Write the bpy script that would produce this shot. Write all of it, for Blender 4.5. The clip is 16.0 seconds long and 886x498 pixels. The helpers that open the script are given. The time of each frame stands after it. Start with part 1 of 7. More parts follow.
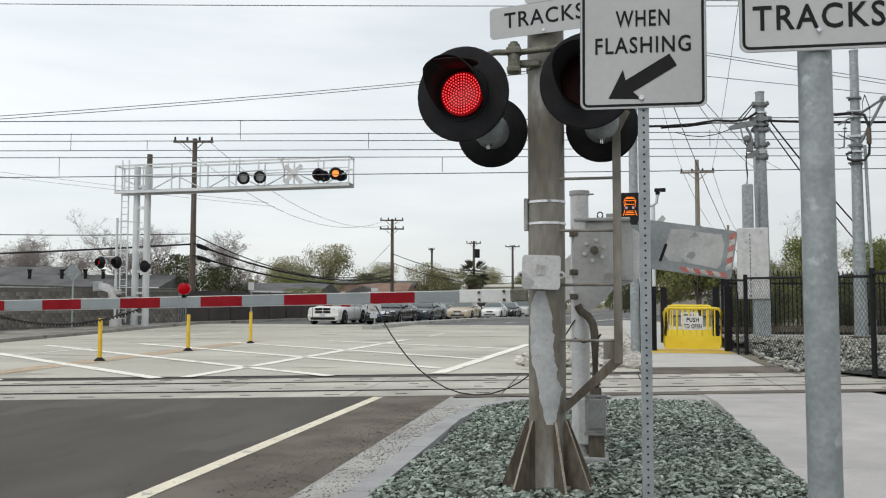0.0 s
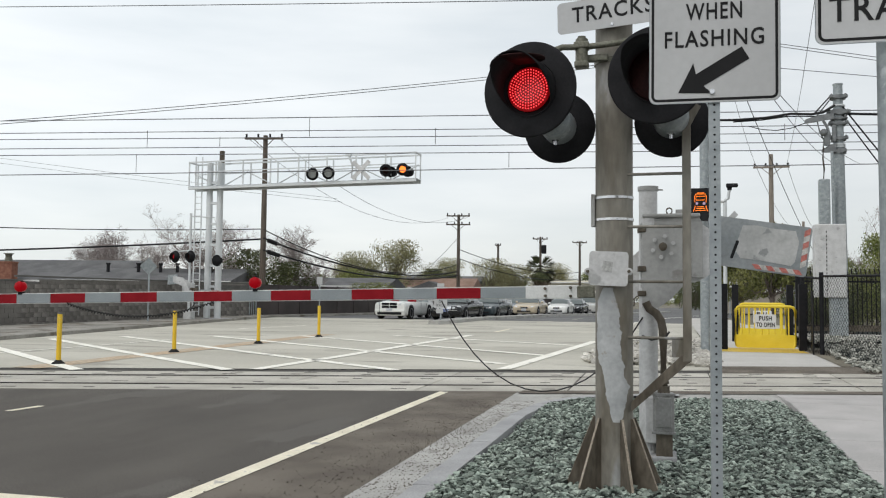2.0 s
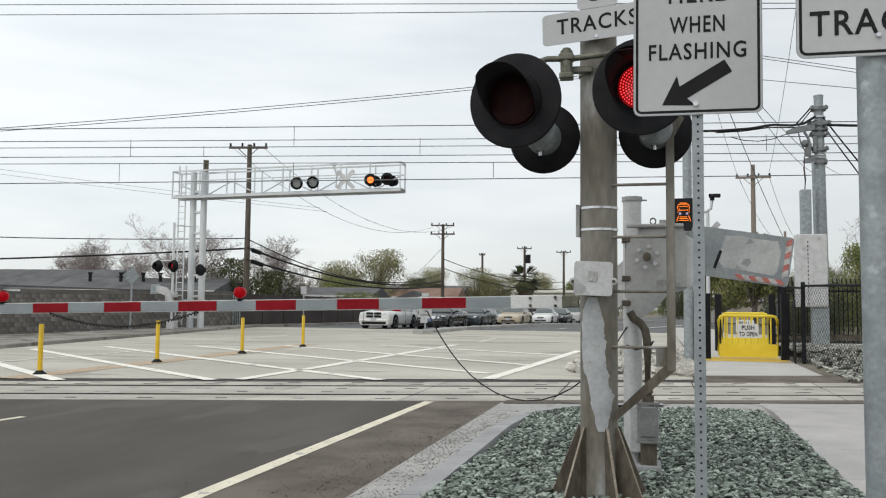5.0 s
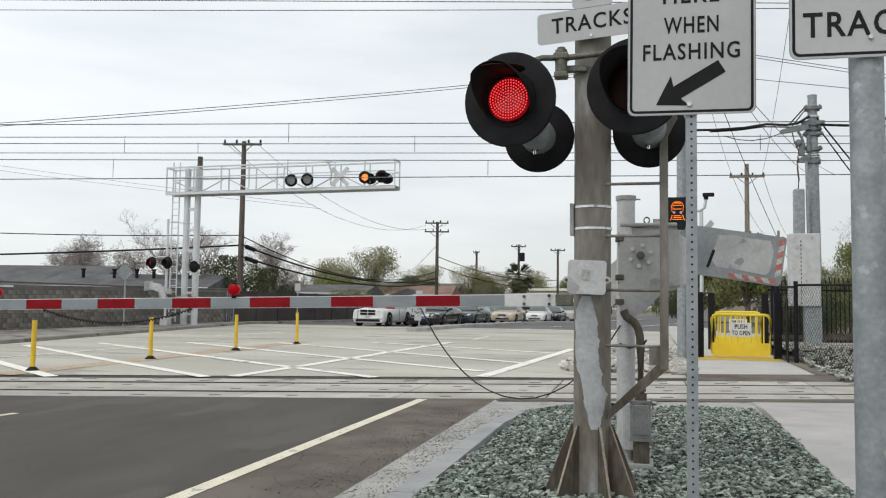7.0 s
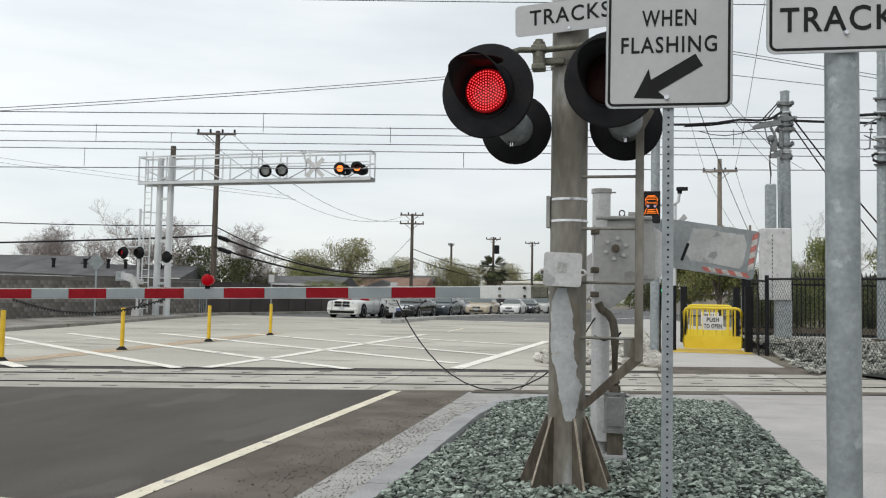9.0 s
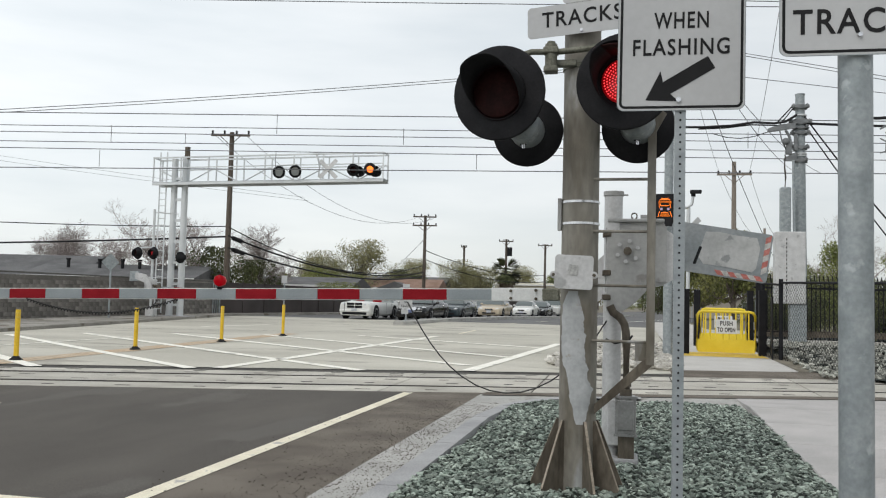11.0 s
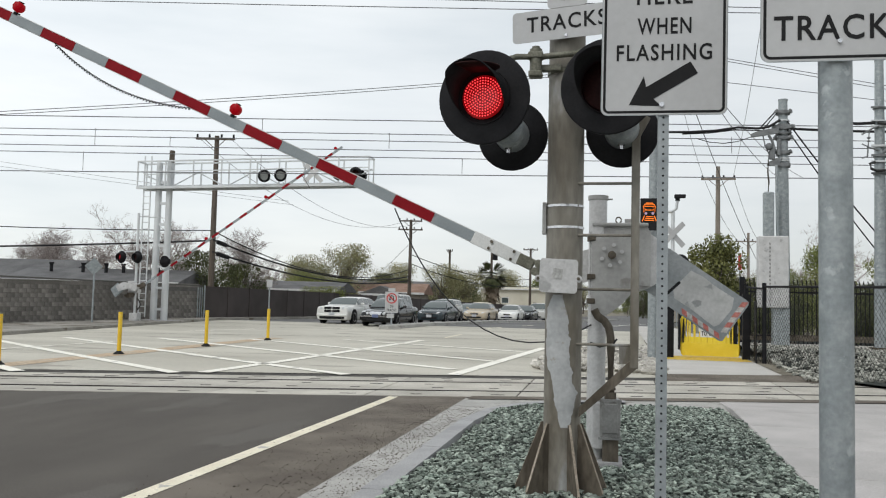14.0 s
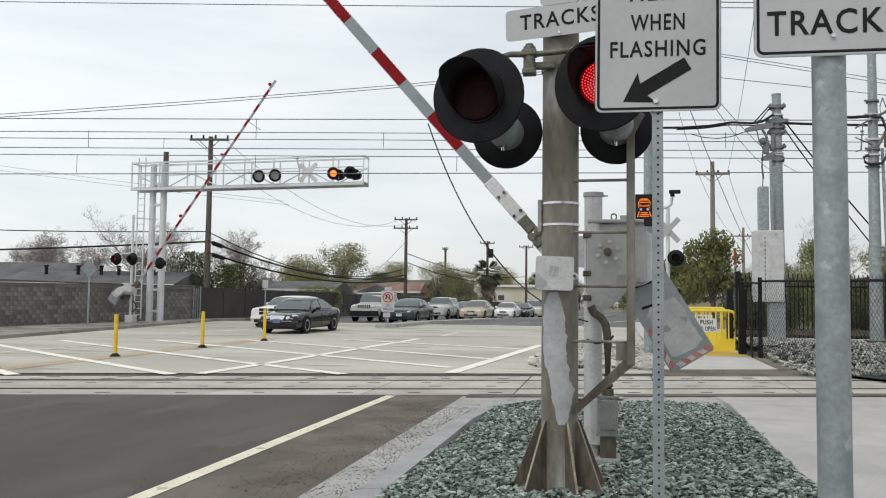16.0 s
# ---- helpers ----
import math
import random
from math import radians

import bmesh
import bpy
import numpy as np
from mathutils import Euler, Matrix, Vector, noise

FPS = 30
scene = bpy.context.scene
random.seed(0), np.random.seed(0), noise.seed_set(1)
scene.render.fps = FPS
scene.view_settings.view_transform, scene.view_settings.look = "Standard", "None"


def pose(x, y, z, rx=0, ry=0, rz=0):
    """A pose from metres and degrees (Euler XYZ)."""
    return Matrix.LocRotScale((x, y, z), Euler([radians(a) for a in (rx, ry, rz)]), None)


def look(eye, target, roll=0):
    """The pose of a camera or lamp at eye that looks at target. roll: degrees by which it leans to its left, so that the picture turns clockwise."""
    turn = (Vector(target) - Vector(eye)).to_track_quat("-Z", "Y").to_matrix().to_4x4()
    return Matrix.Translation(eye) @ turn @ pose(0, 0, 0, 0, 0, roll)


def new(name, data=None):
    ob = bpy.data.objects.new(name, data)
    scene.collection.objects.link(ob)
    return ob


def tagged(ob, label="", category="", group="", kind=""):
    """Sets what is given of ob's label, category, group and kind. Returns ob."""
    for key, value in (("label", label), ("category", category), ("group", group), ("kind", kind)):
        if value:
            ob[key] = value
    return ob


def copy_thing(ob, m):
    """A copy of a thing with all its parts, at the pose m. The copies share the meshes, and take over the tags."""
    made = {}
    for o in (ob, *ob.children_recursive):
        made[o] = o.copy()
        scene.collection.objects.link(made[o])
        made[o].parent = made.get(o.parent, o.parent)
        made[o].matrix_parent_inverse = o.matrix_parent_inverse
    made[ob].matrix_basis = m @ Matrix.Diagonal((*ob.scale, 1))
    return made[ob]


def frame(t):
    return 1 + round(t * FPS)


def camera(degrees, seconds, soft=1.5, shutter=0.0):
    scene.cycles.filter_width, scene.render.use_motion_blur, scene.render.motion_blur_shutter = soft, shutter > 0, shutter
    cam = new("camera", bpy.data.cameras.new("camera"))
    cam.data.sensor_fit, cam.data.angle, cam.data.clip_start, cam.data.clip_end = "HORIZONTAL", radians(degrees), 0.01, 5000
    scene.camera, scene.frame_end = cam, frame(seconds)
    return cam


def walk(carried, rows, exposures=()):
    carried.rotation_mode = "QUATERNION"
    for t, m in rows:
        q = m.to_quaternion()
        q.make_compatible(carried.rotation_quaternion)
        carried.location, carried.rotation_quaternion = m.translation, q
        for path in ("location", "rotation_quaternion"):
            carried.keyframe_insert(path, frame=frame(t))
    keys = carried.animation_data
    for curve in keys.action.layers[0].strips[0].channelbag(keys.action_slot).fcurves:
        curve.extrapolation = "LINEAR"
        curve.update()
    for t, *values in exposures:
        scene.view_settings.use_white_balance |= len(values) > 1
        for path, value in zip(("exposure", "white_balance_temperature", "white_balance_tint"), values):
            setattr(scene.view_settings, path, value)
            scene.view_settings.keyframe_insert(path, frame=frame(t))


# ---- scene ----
cam = camera(54.0, 16.0, soft=1.15)

PATH = [
    (0, (-0.002, 0.002, 1.499), (-0.349, 1.967, 1.627), 0.1),
    (0.5, (0.0, -0.012, 1.503), (-0.36, 1.951, 1.638), 0.0),
    (1, (0.001, -0.012, 1.501), (-0.418, 1.939, 1.626), 0.5),
    (1.5, (-0.002, -0.008, 1.499), (-0.475, 1.932, 1.615), 0.7),
    (2, (0.002, -0.015, 1.499), (-0.494, 1.919, 1.616), 0.6),
    (2.5, (0.0, -0.006, 1.5), (-0.504, 1.925, 1.623), 0.7),
    (3, (0.003, -0.019, 1.496), (-0.501, 1.912, 1.631), 0.7),
    (3.5, (0.007, -0.013, 1.498), (-0.482, 1.921, 1.64), 0.6),
    (4, (0.003, -0.021, 1.5), (-0.467, 1.918, 1.636), 0.5),
    (6.5, (-0.005, -0.051, 1.501), (-0.459, 1.891, 1.646), 0.7),
    (7, (0.0, -0.052, 1.503), (-0.448, 1.893, 1.637), 0.8),
    (7.5, (0.001, -0.043, 1.506), (-0.446, 1.902, 1.629), 0.8),
    (8, (-0.006, -0.048, 1.5), (-0.434, 1.902, 1.61), 0.7),
    (8.5, (-0.009, -0.043, 1.502), (-0.409, 1.913, 1.613), 0.8),
    (9, (-0.014, -0.043, 1.498), (-0.405, 1.915, 1.615), 1.1),
    (11.5, (0.0, -0.033, 1.5), (-0.429, 1.917, 1.621), 1.3),
    (12, (-0.014, 0.002, 1.485), (-0.45, 1.949, 1.617), 1.1),
    (12.5, (-0.028, 0.108, 1.486), (-0.461, 2.054, 1.654), 0.9),
    (13, (-0.019, 0.079, 1.488), (-0.472, 2.021, 1.64), 1.2),
    (13.5, (-0.002, 0.009, 1.491), (-0.421, 1.96, 1.633), 1.2),
    (14, (0.005, -0.047, 1.496), (-0.383, 1.911, 1.627), 1.4),
    (14.5, (0.003, -0.06, 1.496), (-0.383, 1.9, 1.608), 1.6),
    (15, (0.003, -0.043, 1.499), (-0.389, 1.915, 1.602), 1.2),
    (15.5, (0.005, -0.045, 1.499), (-0.382, 1.914, 1.606), 1.0),
    (16, (0.003, -0.043, 1.5), (-0.375, 1.917, 1.627), 0.7),
]
walk(cam, [(t, look(eye, target, roll)) for t, eye, target, roll in PATH])

# ---- world and sun: a bright overcast day ----
world = bpy.data.worlds.new("overcast_sky")
scene.world = world
world.use_nodes = True
wn, wl = world.node_tree.nodes, world.node_tree.links
wn.clear()
w_out, w_bg = wn.new("ShaderNodeOutputWorld"), wn.new("ShaderNodeBackground")
w_sky = wn.new("ShaderNodeTexSky")
w_sky.sky_type, w_sky.sun_disc = "NISHITA", False
w_sky.sun_elevation, w_sky.sun_rotation = radians(52), radians(200)
w_dim = wn.new("ShaderNodeMix")
w_dim.data_type, w_dim.blend_type = "RGBA", "MULTIPLY"
w_dim.inputs[0].default_value = 1.0
w_dim.inputs[7].default_value = (0.13, 0.13, 0.13, 1)
w_co, w_map = wn.new("ShaderNodeTexCoord"), wn.new("ShaderNodeMapping")
w_map.inputs["Scale"].default_value = (1.3, 1.3, 7.0)
w_noise = wn.new("ShaderNodeTexNoise")
w_noise.inputs["Scale"].default_value, w_noise.inputs["Detail"].default_value = 1.7, 6.0
w_ramp = wn.new("ShaderNodeValToRGB")
w_ramp.color_ramp.elements[0].position, w_ramp.color_ramp.elements[0].color = 0.3, (0.70, 0.742, 0.756, 1)
w_ramp.color_ramp.elements[1].position, w_ramp.color_ramp.elements[1].color = 0.66, (0.915, 0.932, 0.925, 1)
w_mix = wn.new("ShaderNodeMix")
w_mix.data_type = "RGBA"
w_mix.inputs[0].default_value = 0.86
wl.new(w_co.outputs["Generated"], w_map.inputs["Vector"])
wl.new(w_map.outputs["Vector"], w_noise.inputs["Vector"])
wl.new(w_noise.outputs["Fac"], w_ramp.inputs["Fac"])
wl.new(w_sky.outputs["Color"], w_dim.inputs[6])
wl.new(w_dim.outputs[2], w_mix.inputs[6])
wl.new(w_ramp.outputs["Color"], w_mix.inputs[7])
w_sep, w_side, w_glow = wn.new("ShaderNodeSeparateXYZ"), wn.new("ShaderNodeMapRange"), wn.new("ShaderNodeMix")
w_side.inputs["From Min"].default_value, w_side.inputs["From Max"].default_value = -0.65, 0.45
w_side.inputs["To Min"].default_value, w_side.inputs["To Max"].default_value = 1.06, 0.78
w_glow.data_type, w_glow.blend_type = "RGBA", "MULTIPLY"
w_glow.inputs[0].default_value = 1.0
wl.new(w_co.outputs["Generated"], w_sep.inputs[0])
wl.new(w_sep.outputs["X"], w_side.inputs["Value"])
wl.new(w_mix.outputs[2], w_glow.inputs[6])
w_low, w_both = wn.new("ShaderNodeMapRange"), wn.new("ShaderNodeMath")
w_low.inputs["From Min"].default_value, w_low.inputs["From Max"].default_value = 0.0, 0.3
w_low.inputs["To Min"].default_value, w_low.inputs["To Max"].default_value = 0.86, 1.03
w_both.operation = "MULTIPLY"
wl.new(w_sep.outputs["Z"], w_low.inputs["Value"])
wl.new(w_side.outputs["Result"], w_both.inputs[0])
wl.new(w_low.outputs["Result"], w_both.inputs[1])
wl.new(w_both.outputs["Value"], w_glow.inputs[7])
wl.new(w_glow.outputs[2], w_bg.inputs["Color"])
w_bg.inputs["Strength"].default_value = 1.18
wl.new(w_bg.outputs["Background"], w_out.inputs["Surface"])

sun = new("sun", bpy.data.lights.new("sun", "SUN"))
sun.data.energy, sun.data.angle, sun.data.color = 1.0, radians(25), (1.0, 0.96, 0.9)
sun.matrix_world = look((-20, -40, 60), (0, 10, 0))

# ---- materials ----


def surf(name, c1, c2, scale=3.0, rough=0.8, metal=0.0, bump=0.0, fine=60.0, grain=0.25, piece=0.0, island=0.0,
         spots=None, spot_scale=1.0, spot_cut=0.6, stretch=(1, 1, 1)):
    """Two tones in large patches, a fine grain on top, an optional third tone in worn spots."""
    m = bpy.data.materials.new(name)
    m.use_nodes = True
    n, l = m.node_tree.nodes, m.node_tree.links
    b = n["Principled BSDF"]
    co, mp = n.new("ShaderNodeTexCoord"), n.new("ShaderNodeMapping")
    mp.inputs["Scale"].default_value = stretch
    l.new(co.outputs["Object"], mp.inputs["Vector"])
    big, small = n.new("ShaderNodeTexNoise"), n.new("ShaderNodeTexNoise")
    big.inputs["Scale"].default_value, big.inputs["Detail"].default_value = scale, 5.0
    small.inputs["Scale"].default_value, small.inputs["Detail"].default_value = fine, 3.0
    l.new(mp.outputs["Vector"], big.inputs["Vector"])
    l.new(mp.outputs["Vector"], small.inputs["Vector"])
    ramp = n.new("ShaderNodeValToRGB")
    ramp.color_ramp.elements[0].position, ramp.color_ramp.elements[0].color = 0.36, (*c1, 1)
    ramp.color_ramp.elements[1].position, ramp.color_ramp.elements[1].color = 0.64, (*c2, 1)
    l.new(big.outputs["Fac"], ramp.inputs["Fac"])
    colour = ramp.outputs["Color"]
    if spots:
        sp, sr, sm = n.new("ShaderNodeTexNoise"), n.new("ShaderNodeValToRGB"), n.new("ShaderNodeMix")
        sp.inputs["Scale"].default_value, sp.inputs["Detail"].default_value = spot_scale, 6.0
        l.new(mp.outputs["Vector"], sp.inputs["Vector"])
        sr.color_ramp.elements[0].position, sr.color_ramp.elements[1].position = spot_cut, spot_cut + 0.05
        l.new(sp.outputs["Fac"], sr.inputs["Fac"])
        sm.data_type = "RGBA"
        l.new(sr.outputs["Color"], sm.inputs[0])
        l.new(colour, sm.inputs[6])
        sm.inputs[7].default_value = (*spots, 1)
        colour = sm.outputs[2]
    grade = n.new("ShaderNodeHueSaturation")
    l.new(colour, grade.inputs["Color"])
    spread = n.new("ShaderNodeMapRange")
    spread.inputs["From Min"].default_value, spread.inputs["From Max"].default_value = 0.3, 0.7
    spread.inputs["To Min"].default_value, spread.inputs["To Max"].default_value = 1 - grain, 1 + grain
    l.new(small.outputs["Fac"], spread.inputs["Value"])
    value = spread.outputs["Result"]
    for amount, node, socket in ((piece, "ShaderNodeObjectInfo", "Random"), (island, "ShaderNodeNewGeometry", "Random Per Island")):
        if amount:
            src, rng, mul = n.new(node), n.new("ShaderNodeMapRange"), n.new("ShaderNodeMath")
            rng.inputs["To Min"].default_value, rng.inputs["To Max"].default_value = 1 - amount, 1 + amount
            l.new(src.outputs[socket], rng.inputs["Value"])
            mul.operation = "MULTIPLY"
            l.new(rng.outputs["Result"], mul.inputs[0])
            l.new(value, mul.inputs[1])
            value = mul.outputs[0]
    l.new(value, grade.inputs["Value"])
    l.new(grade.outputs["Color"], b.inputs["Base Color"])
    b.inputs["Roughness"].default_value, b.inputs["Metallic"].default_value = rough, metal
    b.inputs["Specular IOR Level"].default_value = 0.18 if rough >= 0.7 else 0.4
    if bump:
        bp = n.new("ShaderNodeBump")
        bp.inputs["Strength"].default_value, bp.inputs["Distance"].default_value = bump, 0.01
        l.new(small.outputs["Fac"], bp.inputs["Height"])
        l.new(bp.outputs["Normal"], b.inputs["Normal"])
    return m


def glow(name, colour, strength, dots=0.0):
    """A lit face; dots: the scale of the single diodes on it."""
    m = bpy.data.materials.new(name)
    m.use_nodes = True
    n, l = m.node_tree.nodes, m.node_tree.links
    b = n["Principled BSDF"]
    b.inputs["Base Color"].default_value, b.inputs["Roughness"].default_value = (*[c * 0.3 for c in colour], 1), 0.3
    b.inputs["Emission Color"].default_value, b.inputs["Emission Strength"].default_value = (*colour, 1), strength
    if dots:
        co, vo, ra = n.new("ShaderNodeTexCoord"), n.new("ShaderNodeTexVoronoi"), n.new("ShaderNodeValToRGB")
        vo.inputs["Scale"].default_value, vo.inputs["Randomness"].default_value = dots, 0.35
        l.new(co.outputs["Object"], vo.inputs["Vector"])
        l.new(vo.outputs["Distance"], ra.inputs["Fac"])
        ra.color_ramp.elements[0].position, ra.color_ramp.elements[0].color = 0.12, (1.0, 0.34, 0.36, 1)
        ra.color_ramp.elements[1].position, ra.color_ramp.elements[1].color = 0.5, (0.62, 0.0, 0.012, 1)
        l.new(ra.outputs["Color"], b.inputs["Emission Color"])
    return m


def glassy(name, colour, rough=0.08):
    m = bpy.data.materials.new(name)
    m.use_nodes = True
    b = m.node_tree.nodes["Principled BSDF"]
    b.inputs["Base Color"].default_value, b.inputs["Roughness"].default_value = (*colour, 1), rough
    b.inputs["IOR"].default_value = 1.5
    return m


M_ground = surf("dry_earth", (0.16, 0.145, 0.115), (0.23, 0.21, 0.165), 0.3, 0.95, bump=0.4, fine=9)
M_asphalt = surf("worn_asphalt", (0.086, 0.078, 0.070), (0.113, 0.103, 0.092), 0.8, 0.9, bump=0.35, fine=110, grain=0.36,
                 spots=(0.117, 0.108, 0.098), spot_scale=0.9, spot_cut=0.57, stretch=(1.2, 0.4, 1))
M_asphalt_old = surf("old_asphalt_shoulder", (0.115, 0.099, 0.083), (0.178, 0.157, 0.132), 1.3, 0.92, bump=0.5, fine=110, grain=0.4)
M_asphalt_far = surf("grey_asphalt", (0.115, 0.115, 0.117), (0.17, 0.17, 0.17), 0.25, 0.9, bump=0.3, fine=60)
M_concrete_road = surf("pale_concrete_roadway", (0.42, 0.402, 0.348), (0.53, 0.509, 0.445), 0.22, 0.85, bump=0.25, fine=25, grain=0.12,
                       spots=(0.345, 0.328, 0.286), spot_scale=0.5, spot_cut=0.6, stretch=(0.6, 1.6, 1))
M_panel = surf("crossing_panel_concrete", (0.375, 0.356, 0.314), (0.50, 0.478, 0.425), 1.1, 0.8, bump=0.3, fine=45, grain=0.18, piece=0.09)
M_walk = surf("sidewalk_concrete", (0.40, 0.385, 0.375), (0.47, 0.45, 0.44), 1.4, 0.85, bump=0.25, fine=90, grain=0.12, piece=0.05)
M_path = surf("new_path_concrete", (0.47, 0.455, 0.43), (0.54, 0.525, 0.50), 0.8, 0.85, bump=0.2, fine=60, grain=0.1)
M_gutter = surf("gutter_concrete", (0.335, 0.33, 0.312), (0.425, 0.418, 0.398), 1.6, 0.88, bump=0.3, fine=80, grain=0.2,
                spots=(0.275, 0.265, 0.245), spot_scale=3.0, spot_cut=0.58)
M_verge = surf("dirty_verge_concrete", (0.20, 0.19, 0.17), (0.34, 0.325, 0.295), 0.7, 0.92, bump=0.4, fine=20, grain=0.25, spots=(0.15, 0.13, 0.105), spot_scale=0.9, spot_cut=0.58)
M_kerb = surf("kerb_concrete", (0.31, 0.31, 0.315), (0.38, 0.38, 0.385), 2.2, 0.85, bump=0.25, fine=70, grain=0.14)
M_rail = surf("rail_steel", (0.045, 0.04, 0.036), (0.08, 0.07, 0.06), 2, 0.6, 0.5)
M_flange = surf("dark_rubber_flangeway", (0.055, 0.052, 0.048), (0.09, 0.085, 0.078), 3, 0.9, bump=0.4)
M_paint = surf("road_paint_white", (0.69, 0.635, 0.50), (0.80, 0.745, 0.60), 2.5, 0.7, bump=0.2, fine=70, grain=0.1,
               spots=(0.47, 0.45, 0.41), spot_scale=5.0, spot_cut=0.62)
M_paint_dim = surf("worn_road_paint", (0.82, 0.80, 0.72), (0.90, 0.88, 0.80), 1.2, 0.75, fine=20, grain=0.1,
                   spots=(0.52, 0.505, 0.465), spot_scale=2.2, spot_cut=0.62)
M_paint_orange = surf("faded_orange_paint", (0.48, 0.36, 0.25), (0.46, 0.39, 0.30), 1.5, 0.85, fine=12)
M_stone = surf("crushed_green_stone", (0.140, 0.172, 0.148), (0.305, 0.345, 0.302), 9.0, 0.85, bump=0.3, fine=40, island=0.68)
M_ballast = surf("pale_grey_ballast", (0.19, 0.20, 0.175), (0.38, 0.375, 0.335), 7.0, 0.88, bump=0.3, fine=40, island=0.5)
# near-black bed colour paints in the shade down between the stones
M_bed_shade = surf("gravel_shade_bed", (0.022, 0.026, 0.023), (0.055, 0.062, 0.056), 30.0, 0.95, bump=0.6, fine=80)
M_cobble = surf("pale_river_stone", (0.36, 0.345, 0.31), (0.5, 0.48, 0.44), 2.0, 0.85, fine=30, island=0.35)
M_mast = surf("weathered_galvanised_steel", (0.142, 0.126, 0.099), (0.268, 0.255, 0.225), 3.2, 0.62, 0.2, bump=0.08, fine=26, grain=0.16,
              spots=(0.37, 0.375, 0.37), spot_scale=2.2, spot_cut=0.58, stretch=(1, 1, 0.35))
M_patch = surf("pale_worn_paint", (0.34, 0.35, 0.355), (0.44, 0.45, 0.455), 6, 0.6, 0.1, fine=30, grain=0.1, spots=(0.31, 0.295, 0.265), spot_scale=9, spot_cut=0.62)
M_rusty = surf("stained_steel_plate", (0.082, 0.069, 0.054), (0.150, 0.130, 0.104), 4.5, 0.7, 0.25, bump=0.1, fine=30, stretch=(1, 1, 0.4))
M_wornedge = surf("bare_worn_steel", (0.24, 0.20, 0.155), (0.36, 0.31, 0.25), 8, 0.6, 0.2)
M_galv = surf("galvanised_steel_spangle", (0.255, 0.285, 0.295), (0.35, 0.38, 0.39), 9.0, 0.5, 0.35, fine=45, grain=0.12,
              spots=(0.42, 0.45, 0.46), spot_scale=10.0, spot_cut=0.62)
M_perf = surf("perforated_post_zinc", (0.28, 0.31, 0.325), (0.36, 0.39, 0.405), 6.0, 0.5, 0.35, fine=40, grain=0.08)
M_grey = surf("grey_enamel_housing", (0.32, 0.32, 0.312), (0.41, 0.41, 0.40), 3.0, 0.5, 0.1, fine=30, grain=0.08,
              spots=(0.26, 0.25, 0.235), spot_scale=3.5, spot_cut=0.62)
M_cover = surf("cast_cover_plate", (0.50, 0.50, 0.50), (0.60, 0.60, 0.60), 5.0, 0.5, 0.2, fine=40, grain=0.08,
               spots=(0.38, 0.38, 0.38), spot_scale=6.0, spot_cut=0.63)
M_boxmetal = surf("dull_cast_aluminium", (0.24, 0.24, 0.235), (0.32, 0.32, 0.315), 5.0, 0.42, 0.45, fine=40, grain=0.1, spots=(0.17, 0.165, 0.155), spot_scale=6.0, spot_cut=0.6)
M_cw = surf("counterweight_steel", (0.25, 0.275, 0.285), (0.32, 0.34, 0.35), 4.0, 0.5, 0.3, fine=30, grain=0.1)
M_cw_patch = surf("repainted_patch", (0.40, 0.405, 0.40), (0.50, 0.505, 0.50), 6.0, 0.6, 0.1, fine=30, grain=0.08,
                  spots=(0.28, 0.29, 0.29), spot_scale=7.0, spot_cut=0.6)
M_white_metal = surf("white_painted_steel", (0.60, 0.605, 0.60), (0.70, 0.705, 0.70), 2.0, 0.5, 0.1, grain=0.06)
M_clamp = surf("dull_steel_fitting", (0.15, 0.16, 0.165), (0.23, 0.24, 0.245), 6.0, 0.6, 0.3, grain=0.12)
M_alum = surf("aluminium_truss", (0.55, 0.57, 0.58), (0.66, 0.68, 0.69), 1.0, 0.45, 0.3, grain=0.06)
M_black = surf("matt_black_enamel", (0.012, 0.012, 0.014), (0.02, 0.02, 0.022), 5, 0.75, grain=0.15)
M_blackmetal = surf("black_powder_coat", (0.010, 0.010, 0.012), (0.017, 0.017, 0.019), 5, 0.7, 0.0, grain=0.1)
# colour of an unlit lens, for the flaps added over the lit ones
M_unlitflap = surf("unlit_lens_flap", (0.019, 0.005, 0.005), (0.030, 0.008, 0.008), 6, 0.7)
M_ledred = glow("lit_red_lens", (1.0, 0.004, 0.012), 0.11)
M_diode = glow("bright_red_diode", (1.0, 0.06, 0.07), 1.7)
M_ledfar = glow("lit_amber_red_lamp", (1.0, 0.20, 0.03), 2.2)
M_ledorange = glow("lit_orange_sign", (1.0, 0.22, 0.015), 1.3)
M_lilac = glow("lit_lilac_lamp", (0.55, 0.42, 0.62), 0.5)
M_ledgreen = glow("lit_green_lamp", (0.05, 0.9, 0.35), 1.2)
M_fardim = glow("dim_red_lamp", (0.7, 0.01, 0.02), 0.35)
M_clearlens = glassy("pale_lens", (0.45, 0.47, 0.46), 0.2)
M_signwhite = surf("white_sign_sheeting", (0.44, 0.445, 0.45), (0.49, 0.495, 0.50), 1.5, 0.4, grain=0.03, fine=30)
M_signblack = surf("black_sign_ink", (0.014, 0.014, 0.015), (0.02, 0.02, 0.021), 4, 0.75, grain=0.05)
# brighter copy of M_signwhite; the gate signs' extra brightness is put into its colour
M_gatesign = surf("brightened_white_sheeting", (0.66, 0.665, 0.67), (0.72, 0.725, 0.73), 3, 0.4, grain=0.03, fine=30)
M_signred = surf("red_sign_ink", (0.45, 0.03, 0.03), (0.5, 0.05, 0.045), 4, 0.5)
M_bar = surf("faint_grey_print", (0.38, 0.38, 0.37), (0.43, 0.43, 0.42), 8, 0.6)
